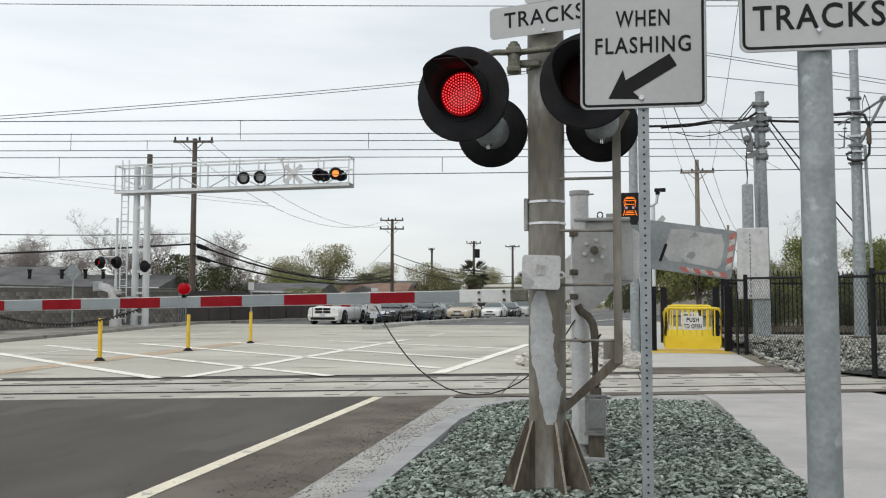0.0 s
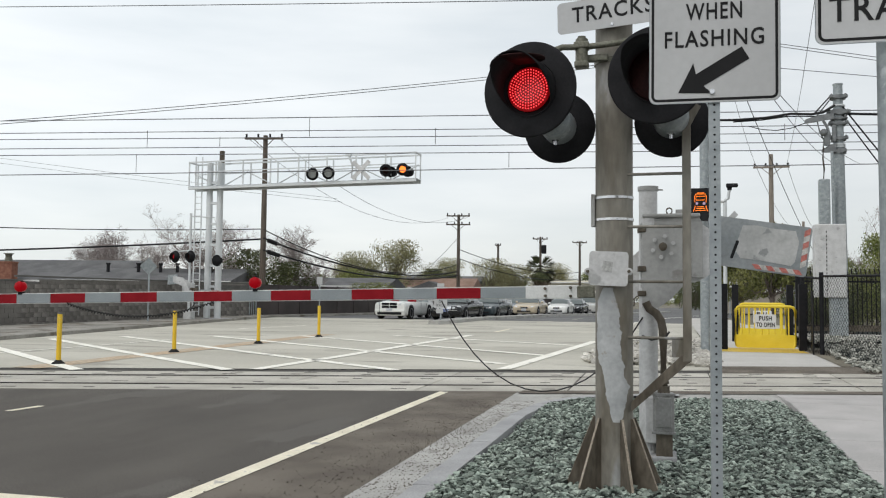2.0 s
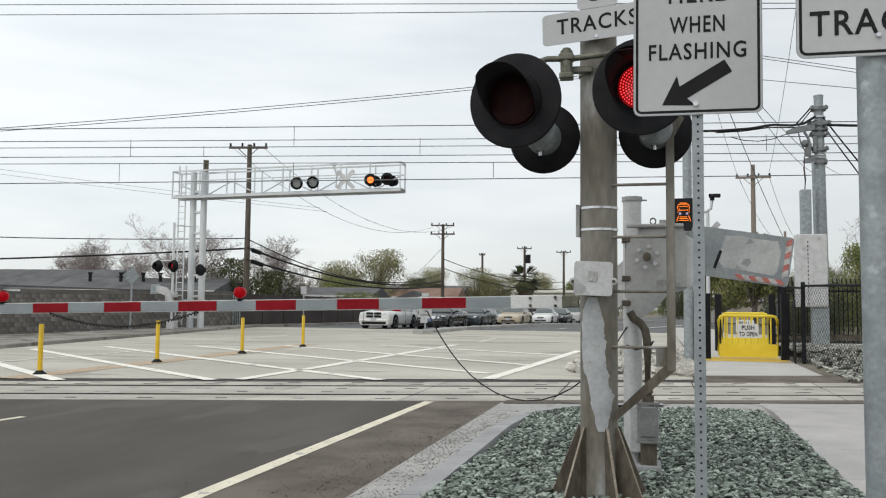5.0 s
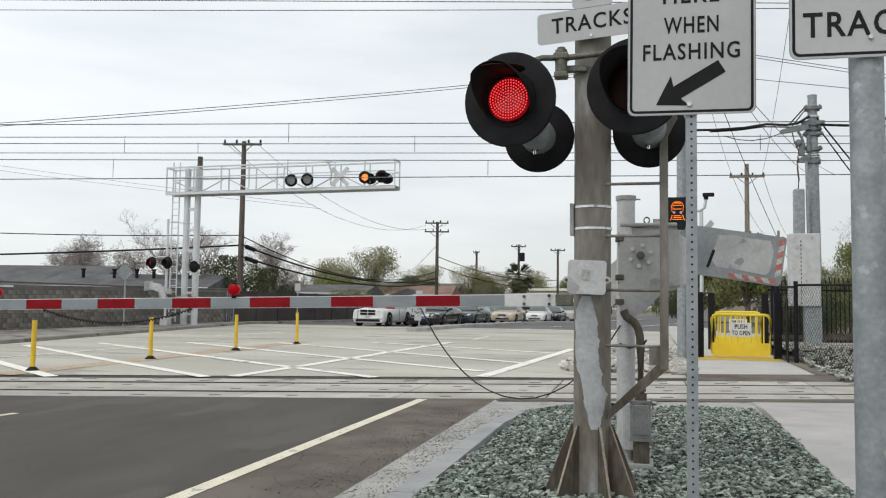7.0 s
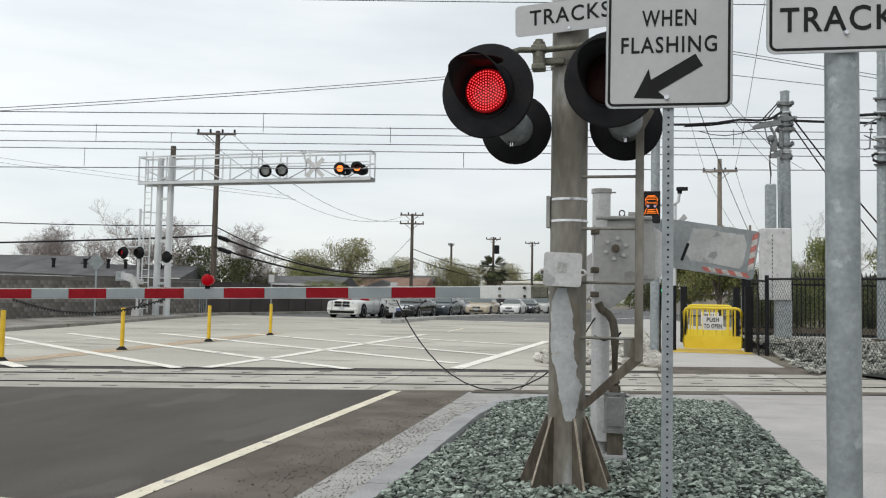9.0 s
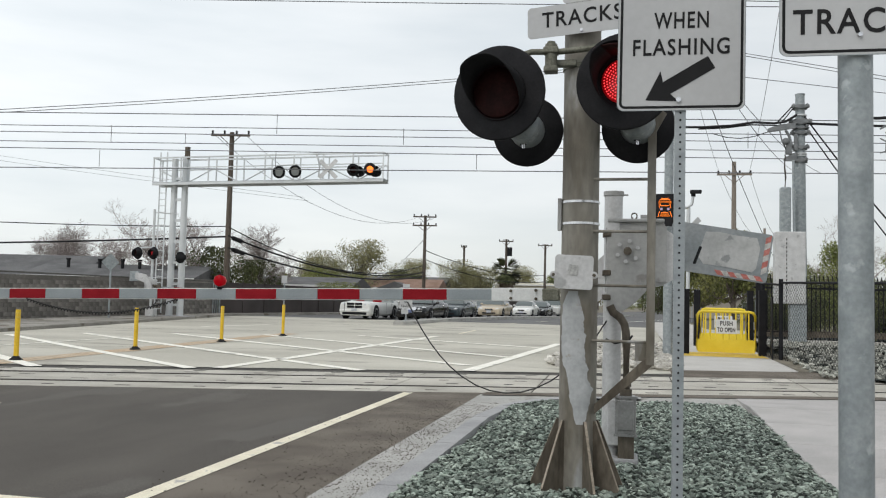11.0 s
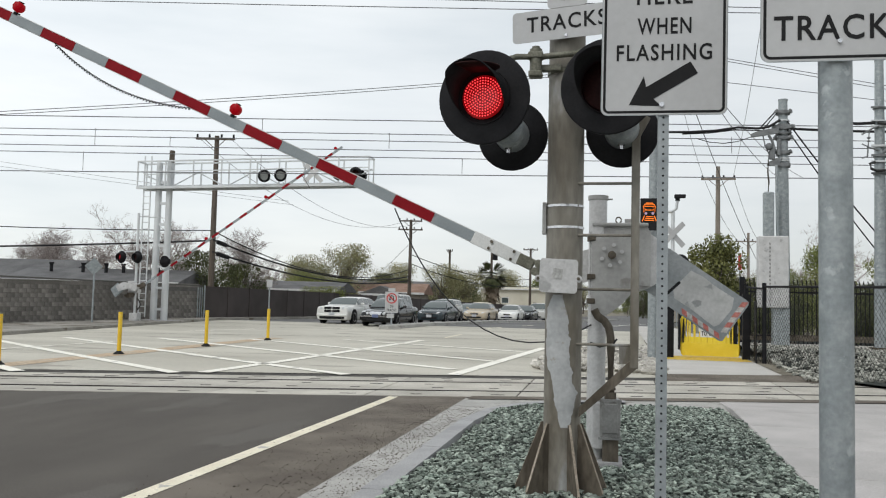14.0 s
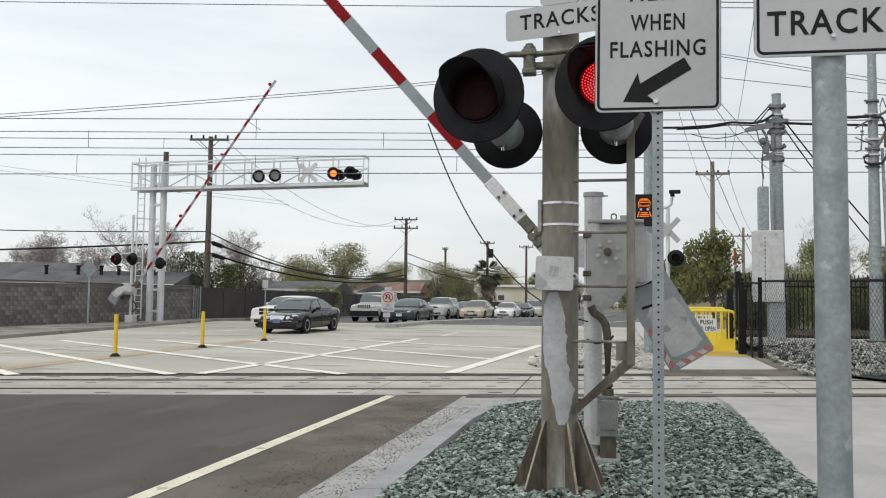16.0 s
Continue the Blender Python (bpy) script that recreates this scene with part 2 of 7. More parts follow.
M_armred = surf("red_reflective_sheeting", (0.215, 0.005, 0.011), (0.26, 0.009, 0.016), 5, 0.75, grain=0.08, fine=60)
M_cwred = surf("faded_red_stripe", (0.42, 0.12, 0.10), (0.5, 0.19, 0.16), 12, 0.6)
M_cwpale = surf("faded_pale_stripe", (0.42, 0.41, 0.39), (0.52, 0.51, 0.49), 12, 0.6)
M_armgrey = surf("silver_reflective_sheeting", (0.24, 0.27, 0.285), (0.29, 0.32, 0.335), 4, 0.4, 0.1, grain=0.06, fine=60)
M_armwhite = surf("white_arm_shell", (0.60, 0.61, 0.60), (0.70, 0.71, 0.70), 4, 0.5, grain=0.08, spots=(0.45, 0.45, 0.43), spot_scale=6, spot_cut=0.64)
M_bracket = surf("greenish_weathered_bracket", (0.115, 0.115, 0.088), (0.20, 0.198, 0.16), 10, 0.6, 0.4)
M_redlamp = glow("red_arm_lamp", (0.62, 0.004, 0.014), 0.24)
M_redlamp.node_tree.nodes["Principled BSDF"].inputs["Specular IOR Level"].default_value = 0.08
M_cable = surf("black_cable_jacket", (0.016, 0.016, 0.016), (0.03, 0.03, 0.03), 8, 0.6)
M_yellow = surf("yellow_plastic", (0.78, 0.57, 0.03), (0.86, 0.66, 0.06), 2, 0.45, grain=0.06)
M_delin = surf("yellow_delineator_plastic", (0.66, 0.42, 0.02), (0.74, 0.5, 0.04), 3, 0.55, grain=0.12, fine=40)
M_tactile = surf("yellow_tactile_paving", (0.62, 0.44, 0.07), (0.7, 0.5, 0.1), 3, 0.7)
M_block = surf("grey_concrete_block", (0.145, 0.136, 0.124), (0.235, 0.22, 0.203), 0.7, 0.95, bump=0.4, fine=30, grain=0.2, piece=0.26)
M_mortar = surf("mortar", (0.11, 0.106, 0.10), (0.145, 0.14, 0.135), 3, 0.95)
M_fence = surf("dark_brown_fence_panel", (0.055, 0.047, 0.045), (0.075, 0.064, 0.062), 0.8, 0.7, grain=0.06, piece=0.08)
M_roof = surf("grey_shingle", (0.105, 0.105, 0.108), (0.15, 0.15, 0.152), 0.8, 0.95, fine=14, grain=0.2)
M_roof_red = surf("brown_red_tile", (0.21, 0.135, 0.1), (0.28, 0.19, 0.15), 1, 0.95, fine=14, grain=0.2)
M_stucco = surf("cream_stucco", (0.55, 0.52, 0.43), (0.63, 0.60, 0.51), 0.4, 0.9, grain=0.05)
M_stucco_tan = surf("tan_stucco", (0.30, 0.275, 0.235), (0.37, 0.345, 0.30), 0.5, 0.9, grain=0.06)
M_brick = surf("chimney_brick", (0.20, 0.09, 0.065), (0.28, 0.14, 0.1), 6, 0.95, fine=25)
M_pole = surf("creosoted_wood_pole", (0.085, 0.07, 0.057), (0.14, 0.118, 0.1), 2, 0.9, fine=20, grain=0.25, stretch=(6, 6, 0.5))
M_polepale = surf("pale_wood_pole", (0.21, 0.18, 0.15), (0.28, 0.245, 0.21), 2, 0.9, fine=20, grain=0.2, stretch=(6, 6, 0.5))
M_wire = surf("weathered_wire", (0.13, 0.135, 0.145), (0.165, 0.17, 0.18), 1, 0.7)
M_wirethick = surf("black_insulated_wire", (0.02, 0.02, 0.022), (0.035, 0.035, 0.037), 1, 0.7)
M_bark = surf("grey_brown_bark", (0.10, 0.082, 0.072), (0.165, 0.14, 0.125), 2, 0.95, fine=12, grain=0.3)
M_twig = surf("reddish_bare_twig", (0.25, 0.215, 0.205), (0.33, 0.285, 0.27), 2, 0.95, fine=12)
M_leaf = surf("spring_leaf", (0.12, 0.145, 0.036), (0.205, 0.225, 0.064), 0.6, 0.6, island=0.45, fine=4)
M_leafdark = surf("dark_evergreen_leaf", (0.048, 0.060, 0.022), (0.095, 0.105, 0.038), 0.6, 0.6, island=0.45, fine=4)
M_leafolive = surf("olive_brown_leaf", (0.21, 0.205, 0.105), (0.30, 0.285, 0.16), 0.6, 0.7, island=0.4, fine=4)
M_leafstreet = surf("street_tree_leaf", (0.088, 0.098, 0.028), (0.16, 0.16, 0.05), 0.6, 0.6, island=0.45, fine=4)
M_palm = surf("palm_frond", (0.07, 0.082, 0.036), (0.125, 0.14, 0.066), 1, 0.6, island=0.4)
M_palmtrunk = surf("shaggy_palm_trunk", (0.17, 0.135, 0.10), (0.26, 0.21, 0.16), 4, 0.95, bump=0.6, fine=20, grain=0.35)
M_tyre = surf("tyre_rubber", (0.012, 0.012, 0.012), (0.022, 0.022, 0.022), 6, 0.8)
M_rim = surf("alloy_rim", (0.42, 0.42, 0.43), (0.5, 0.5, 0.51), 6, 0.3, 0.7)
M_chrome = surf("chrome", (0.6, 0.6, 0.61), (0.68, 0.68, 0.69), 6, 0.15, 0.9, grain=0.05)
M_carglass = glassy("car_window_glass", (0.085, 0.105, 0.105), 0.03)
M_carglass.node_tree.nodes["Principled BSDF"].inputs["IOR"].default_value = 1.75
M_headlamp = glassy("headlamp_lens", (0.62, 0.64, 0.66), 0.08)
M_tail = surf("white_plate_blank", (0.5, 0.52, 0.55), (0.55, 0.57, 0.6), 5, 0.5)
M_platedark = surf("blue_plate_blank", (0.12, 0.15, 0.27), (0.15, 0.18, 0.31), 5, 0.5)


def paint(name, c, rough=0.22):
    m = surf(name, c, tuple(v * 1.12 for v in c), 1.5, rough, grain=0.02, fine=8)
    m.node_tree.nodes["Principled BSDF"].inputs["Coat Weight"].default_value = 0.22
    return m


# ---- mesh helpers ----


def gz(y):
    """Height of the roadway along its length: the crossing lies on a low rise."""
    ys, zs = (-100, 14, 20, 30, 45, 60, 110, 6000), (0, 0, 0.06, 0.2, 0.42, 0.42, 0.05, 0)
    return float(np.interp(y, ys, zs))


class Geo:
    """Collects the vertices and faces of one mesh."""

    def __init__(self):
        self.v, self.f, self.s = [], [], []

    def add(self, verts, faces, smooth=False):
        k = len(self.v)
        self.v += [tuple(p) for p in verts]
        self.f += [tuple(i + k for i in f) for f in faces]
        self.s += [smooth] * len(faces)
        return self

    def box(self, c, size, rz=0.0, m=None, chamfer=0.0):
        if chamfer:
            bm = bmesh.new()
            bmesh.ops.create_cube(bm, size=1.0)
            for q in bm.verts:
                q.co = Vector((q.co.x * size[0], q.co.y * size[1], q.co.z * size[2]))
            bmesh.ops.bevel(bm, geom=list(bm.edges), offset=chamfer, segments=2, affect="EDGES", profile=0.5)
            bm.verts.index_update()
            pts, fs = [q.co.copy() for q in bm.verts], [tuple(q.index for q in f.verts) for f in bm.faces]
            bm.free()
        else:
            x, y, z = (q / 2 for q in size)
            pts = [Vector(p) for p in ((-x, -y, -z), (x, -y, -z), (x, y, -z), (-x, y, -z), (-x, -y, z), (x, -y, z), (x, y, z), (-x, y, z))]
            fs = [(0, 3, 2, 1), (4, 5, 6, 7), (0, 1, 5, 4), (1, 2, 6, 5), (2, 3, 7, 6), (3, 0, 4, 7)]
        t = (m if m is not None else Matrix.Rotation(radians(rz), 4, "Z"))
        return self.add([t @ p + Vector(c) for p in pts], fs)

    def cyl(self, a, b, r, r2=None, n=14, caps=True):
        a, b = Vector(a), Vector(b)
        r2 = r if r2 is None else r2
        q = (b - a).to_track_quat("Z", "Y")
        ring = [(math.cos(2 * math.pi * i / n), math.sin(2 * math.pi * i / n)) for i in range(n)]
        lo = [a + q @ Vector((x * r, y * r, 0)) for x, y in ring]
        hi = [b + q @ Vector((x * r2, y * r2, 0)) for x, y in ring]
        self.add(lo + hi, [(i, (i + 1) % n, n + (i + 1) % n, n + i) for i in range(n)], True)
        if caps:
            self.add(lo, [tuple(range(n - 1, -1, -1))])
            self.add(hi, [tuple(range(n))])
        return self

    def tube(self, pts, r, n=8, r2=None):
        pts = [Vector(p) for p in pts]
        rings, k = [], len(pts)
        for i, p in enumerate(pts):
            d = (pts[min(i + 1, k - 1)] - pts[max(i - 1, 0)]).normalized()
            q = d.to_track_quat("Z", "Y")
            rr = r if r2 is None else r + (r2 - r) * i / (k - 1)
            rings += [p + q @ Vector((rr * math.cos(2 * math.pi * j / n), rr * math.sin(2 * math.pi * j / n), 0)) for j in range(n)]
        fs = [(i * n + j, i * n + (j + 1) % n, (i + 1) * n + (j + 1) % n, (i + 1) * n + j) for i in range(k - 1) for j in range(n)]
        return self.add(rings, fs, True).add(rings[:n], [tuple(range(n - 1, -1, -1))]).add(rings[-n:], [tuple(range(n))])

    def lathe(self, a, axis, profile, n=24):
        """profile: (distance along the axis, radius), open at both ends."""
        a, q = Vector(a), Vector(axis).to_track_quat("Z", "Y")
        k = len(profile)
        pts = [a + q @ Vector((r * math.cos(2 * math.pi * j / n), r * math.sin(2 * math.pi * j / n), h)) for h, r in profile for j in range(n)]
        fs = [(i * n + j, i * n + (j + 1) % n, (i + 1) * n + (j + 1) % n, (i + 1) * n + j) for i in range(k - 1) for j in range(n)]
        return self.add(pts, fs, True)

    def prism(self, poly, depth, m):
        """A flat outline in x and z, given depth along y, laid by the pose m."""
        n = len(poly)
        pts = [m @ Vector((x, s * depth / 2, z)) for s in (-1, 1) for x, z in poly]
        fs = [tuple(range(n)), tuple(range(2 * n - 1, n - 1, -1))] + [(i, n + i, n + (i + 1) % n, (i + 1) % n) for i in range(n)]
        return self.add(pts, fs)

    def moved(self, m):
        self.v = [tuple(m @ Vector(p)) for p in self.v]
        return self


def origin(ob):
    p = Vector((0, 0, 0))
    while ob is not None:
        p, ob = p + ob.location, ob.parent
    return p


def mesh_of(name, geo, material):
    me = bpy.data.meshes.new(name)
    me.from_pydata(geo.v, [], geo.f)
    me.materials.append(material)
    me.polygons.foreach_set("use_smooth", geo.s)
    me.update()
    return me


def part(name, geo, material, parent, label="", local=False):
    """One mesh under a thing or under a part. Places are the world's, or the parent's own if local."""
    o = Vector((0, 0, 0)) if local or parent is None else origin(parent)
    if o.length:
        geo.v = [(x - o.x, y - o.y, z - o.z) for x, y, z in geo.v]
    ob = new(name, mesh_of(name, geo, material))
    ob.parent = parent
    return tagged(ob, label)


def thing(name, place, label, category, group="", kind=""):
    ob = new(name)
    ob.location = place
    return tagged(ob, label, category, group, kind)


def solid(name, geo, material, label, category="", kind="", group=""):
    return tagged(new(name, mesh_of(name, geo, material)), label, category, group, kind)


def writing(name, text, width, height, material, parent, m, thick=0.004, bold=0.012):
    """A word in mesh form, scaled to its true width and height, facing -y of the pose m (in the parent's space)."""
    cu = bpy.data.curves.new(name, "FONT")
    cu.body, cu.align_x, cu.extrude, cu.offset, cu.resolution_u = text, "LEFT", 0.02, bold, 3
    cu.space_character = 1.14
    tmp = new("lettering", cu)
    bpy.context.view_layer.update()
    me = bpy.data.meshes.new_from_object(tmp.evaluated_get(bpy.context.evaluated_depsgraph_get()))
    bpy.data.objects.remove(tmp)
    bpy.data.curves.remove(cu)
    xs, ys = [v.co.x for v in me.vertices], [v.co.y for v in me.vertices]
    sx, sy = width / (max(xs) - min(xs)), height / (max(ys) - min(ys))
    cx, cy = (max(xs) + min(xs)) / 2, (max(ys) + min(ys)) / 2
    for v in me.vertices:
        v.co = m @ Vector(((v.co.x - cx) * sx, -v.co.z * thick / 0.02, (v.co.y - cy) * sy))
    me.materials.clear()
    me.materials.append(material)
    me.name = name
    ob = new(name, me)
    ob.parent = parent
    return ob


def rounded(w, h, r, n=5):
    """The outline of a plate with round corners, in x and z."""
    out = []
    for cx, cz, a in ((w / 2 - r, h / 2 - r, 0), (-w / 2 + r, h / 2 - r, 90), (-w / 2 + r, -h / 2 + r, 180), (w / 2 - r, -h / 2 + r, 270)):
        out += [(cx + r * math.cos(radians(a + 90 * i / n)), cz + r * math.sin(radians(a + 90 * i / n))) for i in range(n + 1)]
    return out[::-1]


def border(geo, w, h, r, t, depth, m):
    """A painted line of width t round a plate."""
    a, b = rounded(w, h, r), rounded(w - 2 * t, h - 2 * t, max(r - t, 0.004))
    n = len(a)
    pts = [m @ Vector((x, -depth, z)) for x, z in a] + [m @ Vector((x, -depth, z)) for x, z in b]
    return geo.add(pts, [(i, (i + 1) % n, n + (i + 1) % n, n + i) for i in range(n)])


def patch(name, x0, x1, f0, f1, material, label, off=0.0, nx=12, ny=12, parent=None):
    """A sheet between two lines y = f(x) that follows the rise of the roadway."""
    g = Geo()
    for i in range(nx + 1):
        x = x0 + (x1 - x0) * i / nx
        for j in range(ny + 1):
            y = f0(x) + (f1(x) - f0(x)) * j / ny
            g.v.append((x, y, gz(y) + off))
    g.f = [(i * (ny + 1) + j, (i + 1) * (ny + 1) + j, (i + 1) * (ny + 1) + j + 1, i * (ny + 1) + j + 1) for i in range(nx) for j in range(ny)]
    g.s = [False] * len(g.f)
    if parent:
        return part(name, g, material, parent)
    return solid(name, g, material, label, kind="structure")


SKEW = 0.30


def along(y0):
    """A line that runs with the rails: y at x."""
    return lambda x: y0 + SKEW * x


def level(y0):
    return lambda x: y0


BEND = 0.121


def lane(x0, y):
    """x of a line of the far roadway, which swings a little past the crossing."""
    return x0 + BEND * (y - 50)

# ---- ground, roads, crossing ----
g = Geo()
ys = [-60, -20, 0, 8, 14, 17, 20, 25, 30, 37, 45, 52, 60, 85, 110, 200, 500, 1500, 4500]
xs = [-4000, -900, -200, -80, -40, -20, -10, 0, 10, 20, 40, 80, 200, 900, 4000]
g.v = [(x, y, gz(y) - 0.03) for x in xs for y in ys]
k = len(ys)
g.f = [(i * k + j, (i + 1) * k + j, (i + 1) * k + j + 1, i * k + j + 1) for i in range(len(xs) - 1) for j in range(k - 1)]
g.s = [False] * len(g.f)
solid("ground", g, M_ground, "dry bare earth beside the road", kind="structure")

patch("road", -40, -3.5, level(-12), along(15.05), M_asphalt, "dark worn asphalt road before the crossing", 0.0, 14, 16)
patch("road", -3.5, -2.36, level(-12), along(15.05), M_asphalt_old, "old brown-grey asphalt shoulder with grit", 0.0, 4, 16)
patch("road", -45, 1.2, along(19.2), level(36.5), M_concrete_road, "pale concrete roadway between the tracks", 0.0, 30, 110)
patch("road", -45, 6, level(36.5), level(46), M_concrete_road, "pale concrete roadway beyond the tracks", 0.002, 16, 8)
g = Geo()
yy = [46, 53, 60, 72, 85, 110, 160, 260, 420]
for y in yy:
    g.v += [(lane(-21.3, y), y, gz(y) - 0.005), (lane(2.2, y), y, gz(y) - 0.005)]
g.f = [(2 * i, 2 * i + 1, 2 * i + 3, 2 * i + 2) for i in range(len(yy) - 1)]
g.s = [False] * len(g.f)
solid("road", g, M_asphalt_far, "grey asphalt road running away past the crossing", kind="structure")

# the rail crossing: concrete panels, two rails in dark flangeways
bed = patch("crossing", -45, 30, along(15.0), along(19.7), M_flange, "concrete panel rail crossing with two rails", -0.012, 20, 4)
RAILS = (16.0, 17.62)
for y0 in RAILS:
    g = Geo()
    for x in (-45, -20, 0, 30):
        for dy, dz in ((-0.035, -0.01), (-0.035, 0.004), (0.035, 0.004), (0.035, -0.01)):
            y = y0 + SKEW * x + dy
            g.v.append((x, y, gz(y) + dz))
    g.f = [(4 * i + j, 4 * i + j + 1, 4 * i + j + 5, 4 * i + j + 4) for i in range(3) for j in range(3)]
    g.s = [False] * len(g.f)
    part("rail", g, M_rail, bed, "dark worn steel rail head")
for lo, hi in ((15.08, 15.9), (16.1, 17.52), (17.72, 18.5)):
    x = -26.0
    while x < 12:
        g = Geo()
        w = 2.44
        pts = []
        for xx, f in ((x + 0.012, lo), (x + w - 0.012, lo), (x + w - 0.012, hi), (x + 0.012, hi)):
            y = f + SKEW * xx
            pts.append((xx, y, gz(y) + 0.004))
        c = Vector(pts[0])
        low = [(px, py, pz - 0.05) for px, py, pz in pts]
        top = [(px + (0.012 if i in (0, 3) else -0.012), py + (0.012 if i < 2 else -0.012), pz) for i, (px, py, pz) in enumerate(pts)]
        mid = [(px, py, pz - 0.01) for px, py, pz in pts]
        g.add(low + mid + top, [(8, 9, 10, 11)] + [(i, (i + 1) % 4, 4 + (i + 1) % 4, 4 + i) for i in range(4)] + [(4 + i, 4 + (i + 1) % 4, 8 + (i + 1) % 4, 8 + i) for i in range(4)])
        part("panel", g, M_panel, bed)
        x += w
# lifting slots in the panels, and the dark rubber strips along the edges
g = Geo()
random.seed(4)
for lo in (15.35, 16.45, 17.1, 17.95, 18.3):
    for i in range(34):
        x = -24 + i * 1.22 + random.uniform(-0.15, 0.15)
        y = lo + SKEW * x
        g.box((x, y, gz(y) + 0.006), (0.16 + random.uniform(0, 0.12), 0.07, 0.004), math.degrees(math.atan(SKEW)))
tagged(part("lifting_slots", g, M_flange, bed), kind="stuff")

# painted lines
MARK = 0.005


def line_on_road(a, b, w, material, name="road_marking", lift=MARK, label="white painted road line"):
    a, b = Vector((*a, 0)), Vector((*b, 0))
    d = (b - a)
    side = Vector((-d.y, d.x, 0)).normalized() * w / 2
    n = max(2, int(d.length / 0.6))
    gg = Geo()
    for i in range(n + 1):
        for s in (-1, 1):
            p = a + d * i / n + side * s
            gg.v.append((p.x, p.y, gz(p.y) + lift))
    gg.f = [(2 * i, 2 * i + 1, 2 * i + 3, 2 * i + 2) for i in range(n)]
    gg.s = [False] * n
    return solid(name, gg, material, label, kind="structure")


line_on_road((-3.545, -10), (-3.51, 13.86), 0.16, M_paint)
for y in (-6.2, 9.62):
    line_on_road((-8.27, y), (-8.23, y + 0.58), 0.12, M_paint)
line_on_road((-12.0, 5.33), (-3.78, 5.33), 0.6, M_paint, label="white painted stop line")
for a, b in (((-3.34, 18.22), (-2.25, 29.1)), ((-5.41, 17.3), (-17.85, 26.02)), ((-8.67, 16.23), (-19.2, 24.1)), ((-3.56, 19.6), (-15.27, 27.36)),
             ((-2.94, 22.4), (-12.42, 28.54)), ((-2.7, 26.7), (-9.45, 30.0)), ((-11.5, 15.24), (-20.5, 22.25)), ((-8.2, 16.5), (-6.9, 31.2))):
    line_on_road(a, b, 0.29, M_paint_dim, lift=0.011)
line_on_road((-6.5, 33.6), (-6.43, 36.9), 0.14, M_paint)
line_on_road((-16.5, 17.0), (-15.4, 25.0), 0.13, M_paint_dim, lift=0.009)
line_on_road((-16.9, 32.4), (-15.6, 36.2), 0.13, M_paint_dim)
line_on_road((-2.2, 40.5), (lane(-2.1, 130), 130), 0.16, M_paint_dim)
line_on_road((-12.75, 15.3), (-12.0, 29.8), 0.7, M_paint_orange, lift=0.007, label="faded orange line under the yellow posts")
for y in (21.4, 31.6, 39.0, 42.2):
    line_on_road((-30, y - 5.2), (-1.0, y + 3.3), 0.07 if y > 30 else 0.03, M_flange, "pavement_joint", 0.005, "dark tar joint across the concrete")
for y in (44, 52, 64, 78):
    line_on_road((lane(-5.6, y), y), (lane(-5.6, y + 3), y + 3), 0.13, M_paint)

# near kerb, gutter, gravel bed and sidewalk
patch("gutter", -2.36, -1.84, level(-8), lambda x: 14.3 + 0.35 * (x + 1.84), M_gutter, "stained concrete gutter strewn with grit", 0.004, 3, 16)
kerb = thing("kerb", (-1.73, 3, 0), "grey concrete kerb beside the gravel bed", "kerb", kind="structure")
for i in range(8):
    y0, y1 = -4 + i * 2.05, -4 + (i + 1) * 2.05 - 0.012
    g = Geo()
    h0, h1 = (0.14, 0.14) if i < 7 else (0.14, 0.04)
    pts = [(-1.84, y0, -0.03), (-1.62, y0, -0.03), (-1.62, y1, -0.03), (-1.84, y1, -0.03), (-1.815, y0, h0), (-1.62, y0, h0), (-1.62, y1, h1), (-1.80, y1, h1)]
    g.add(pts, [(4, 5, 6, 7), (0, 1, 5, 4), (1, 2, 6, 5), (2, 3, 7, 6), (3, 0, 4, 7)])
    part("kerb_stone", g, M_kerb, kerb)
g = Geo()
arc = [(-1.84, 12.41), (-1.7, 12.95), (-1.45, 13.5), (-1.1, 13.95), (-0.6, 14.3), (0.2, 14.6)]
inner = [(-1.62, 12.41), (-1.5, 12.8), (-1.28, 13.2), (-1.0, 13.55), (-0.55, 13.85), (0.2, 14.1)]
for (ax, ay), (bx, by) in zip(arc, inner):
    g.v += [(ax, ay, 0.03), (bx, by, 0.05), (ax, ay, -0.03)]
g.f = [(3 * i, 3 * i + 1, 3 * i + 4, 3 * i + 3) for i in range(5)] + [(3 * i, 3 * i + 3, 3 * i + 5, 3 * i + 2) for i in range(5)]
g.s = [False] * len(g.f)
part("kerb_return", g, M_kerb, kerb, "curved dropped kerb end")
patch("apron", -1.84, 2.0, lambda x: 12.3 + 0.5 * min(1.0, max(0.0, x + 1.84)), along(15.02), M_gutter, "concrete apron behind the kerb", 0.008, 4, 4)


def gravel_height(x, y):
    return 0.09 + 0.045 * noise.noise(Vector((x * 0.9, y * 0.9, 3))) - 0.05 * max(0.0, (y - 11.5) / 2) + 0.095 * math.exp(-((x + 0.36) ** 2 + (y - 6.6) ** 2) / 1.3)


def in_bed(x, y):
    if y > 13.9 or x < -1.6 or x > 1.62 + 0.02 * (y - 9):
        return False
    return x > -1.6 + max(0.0, y - 12.2) * 0.75 + max(0.0, y - 13.2) * 1.6


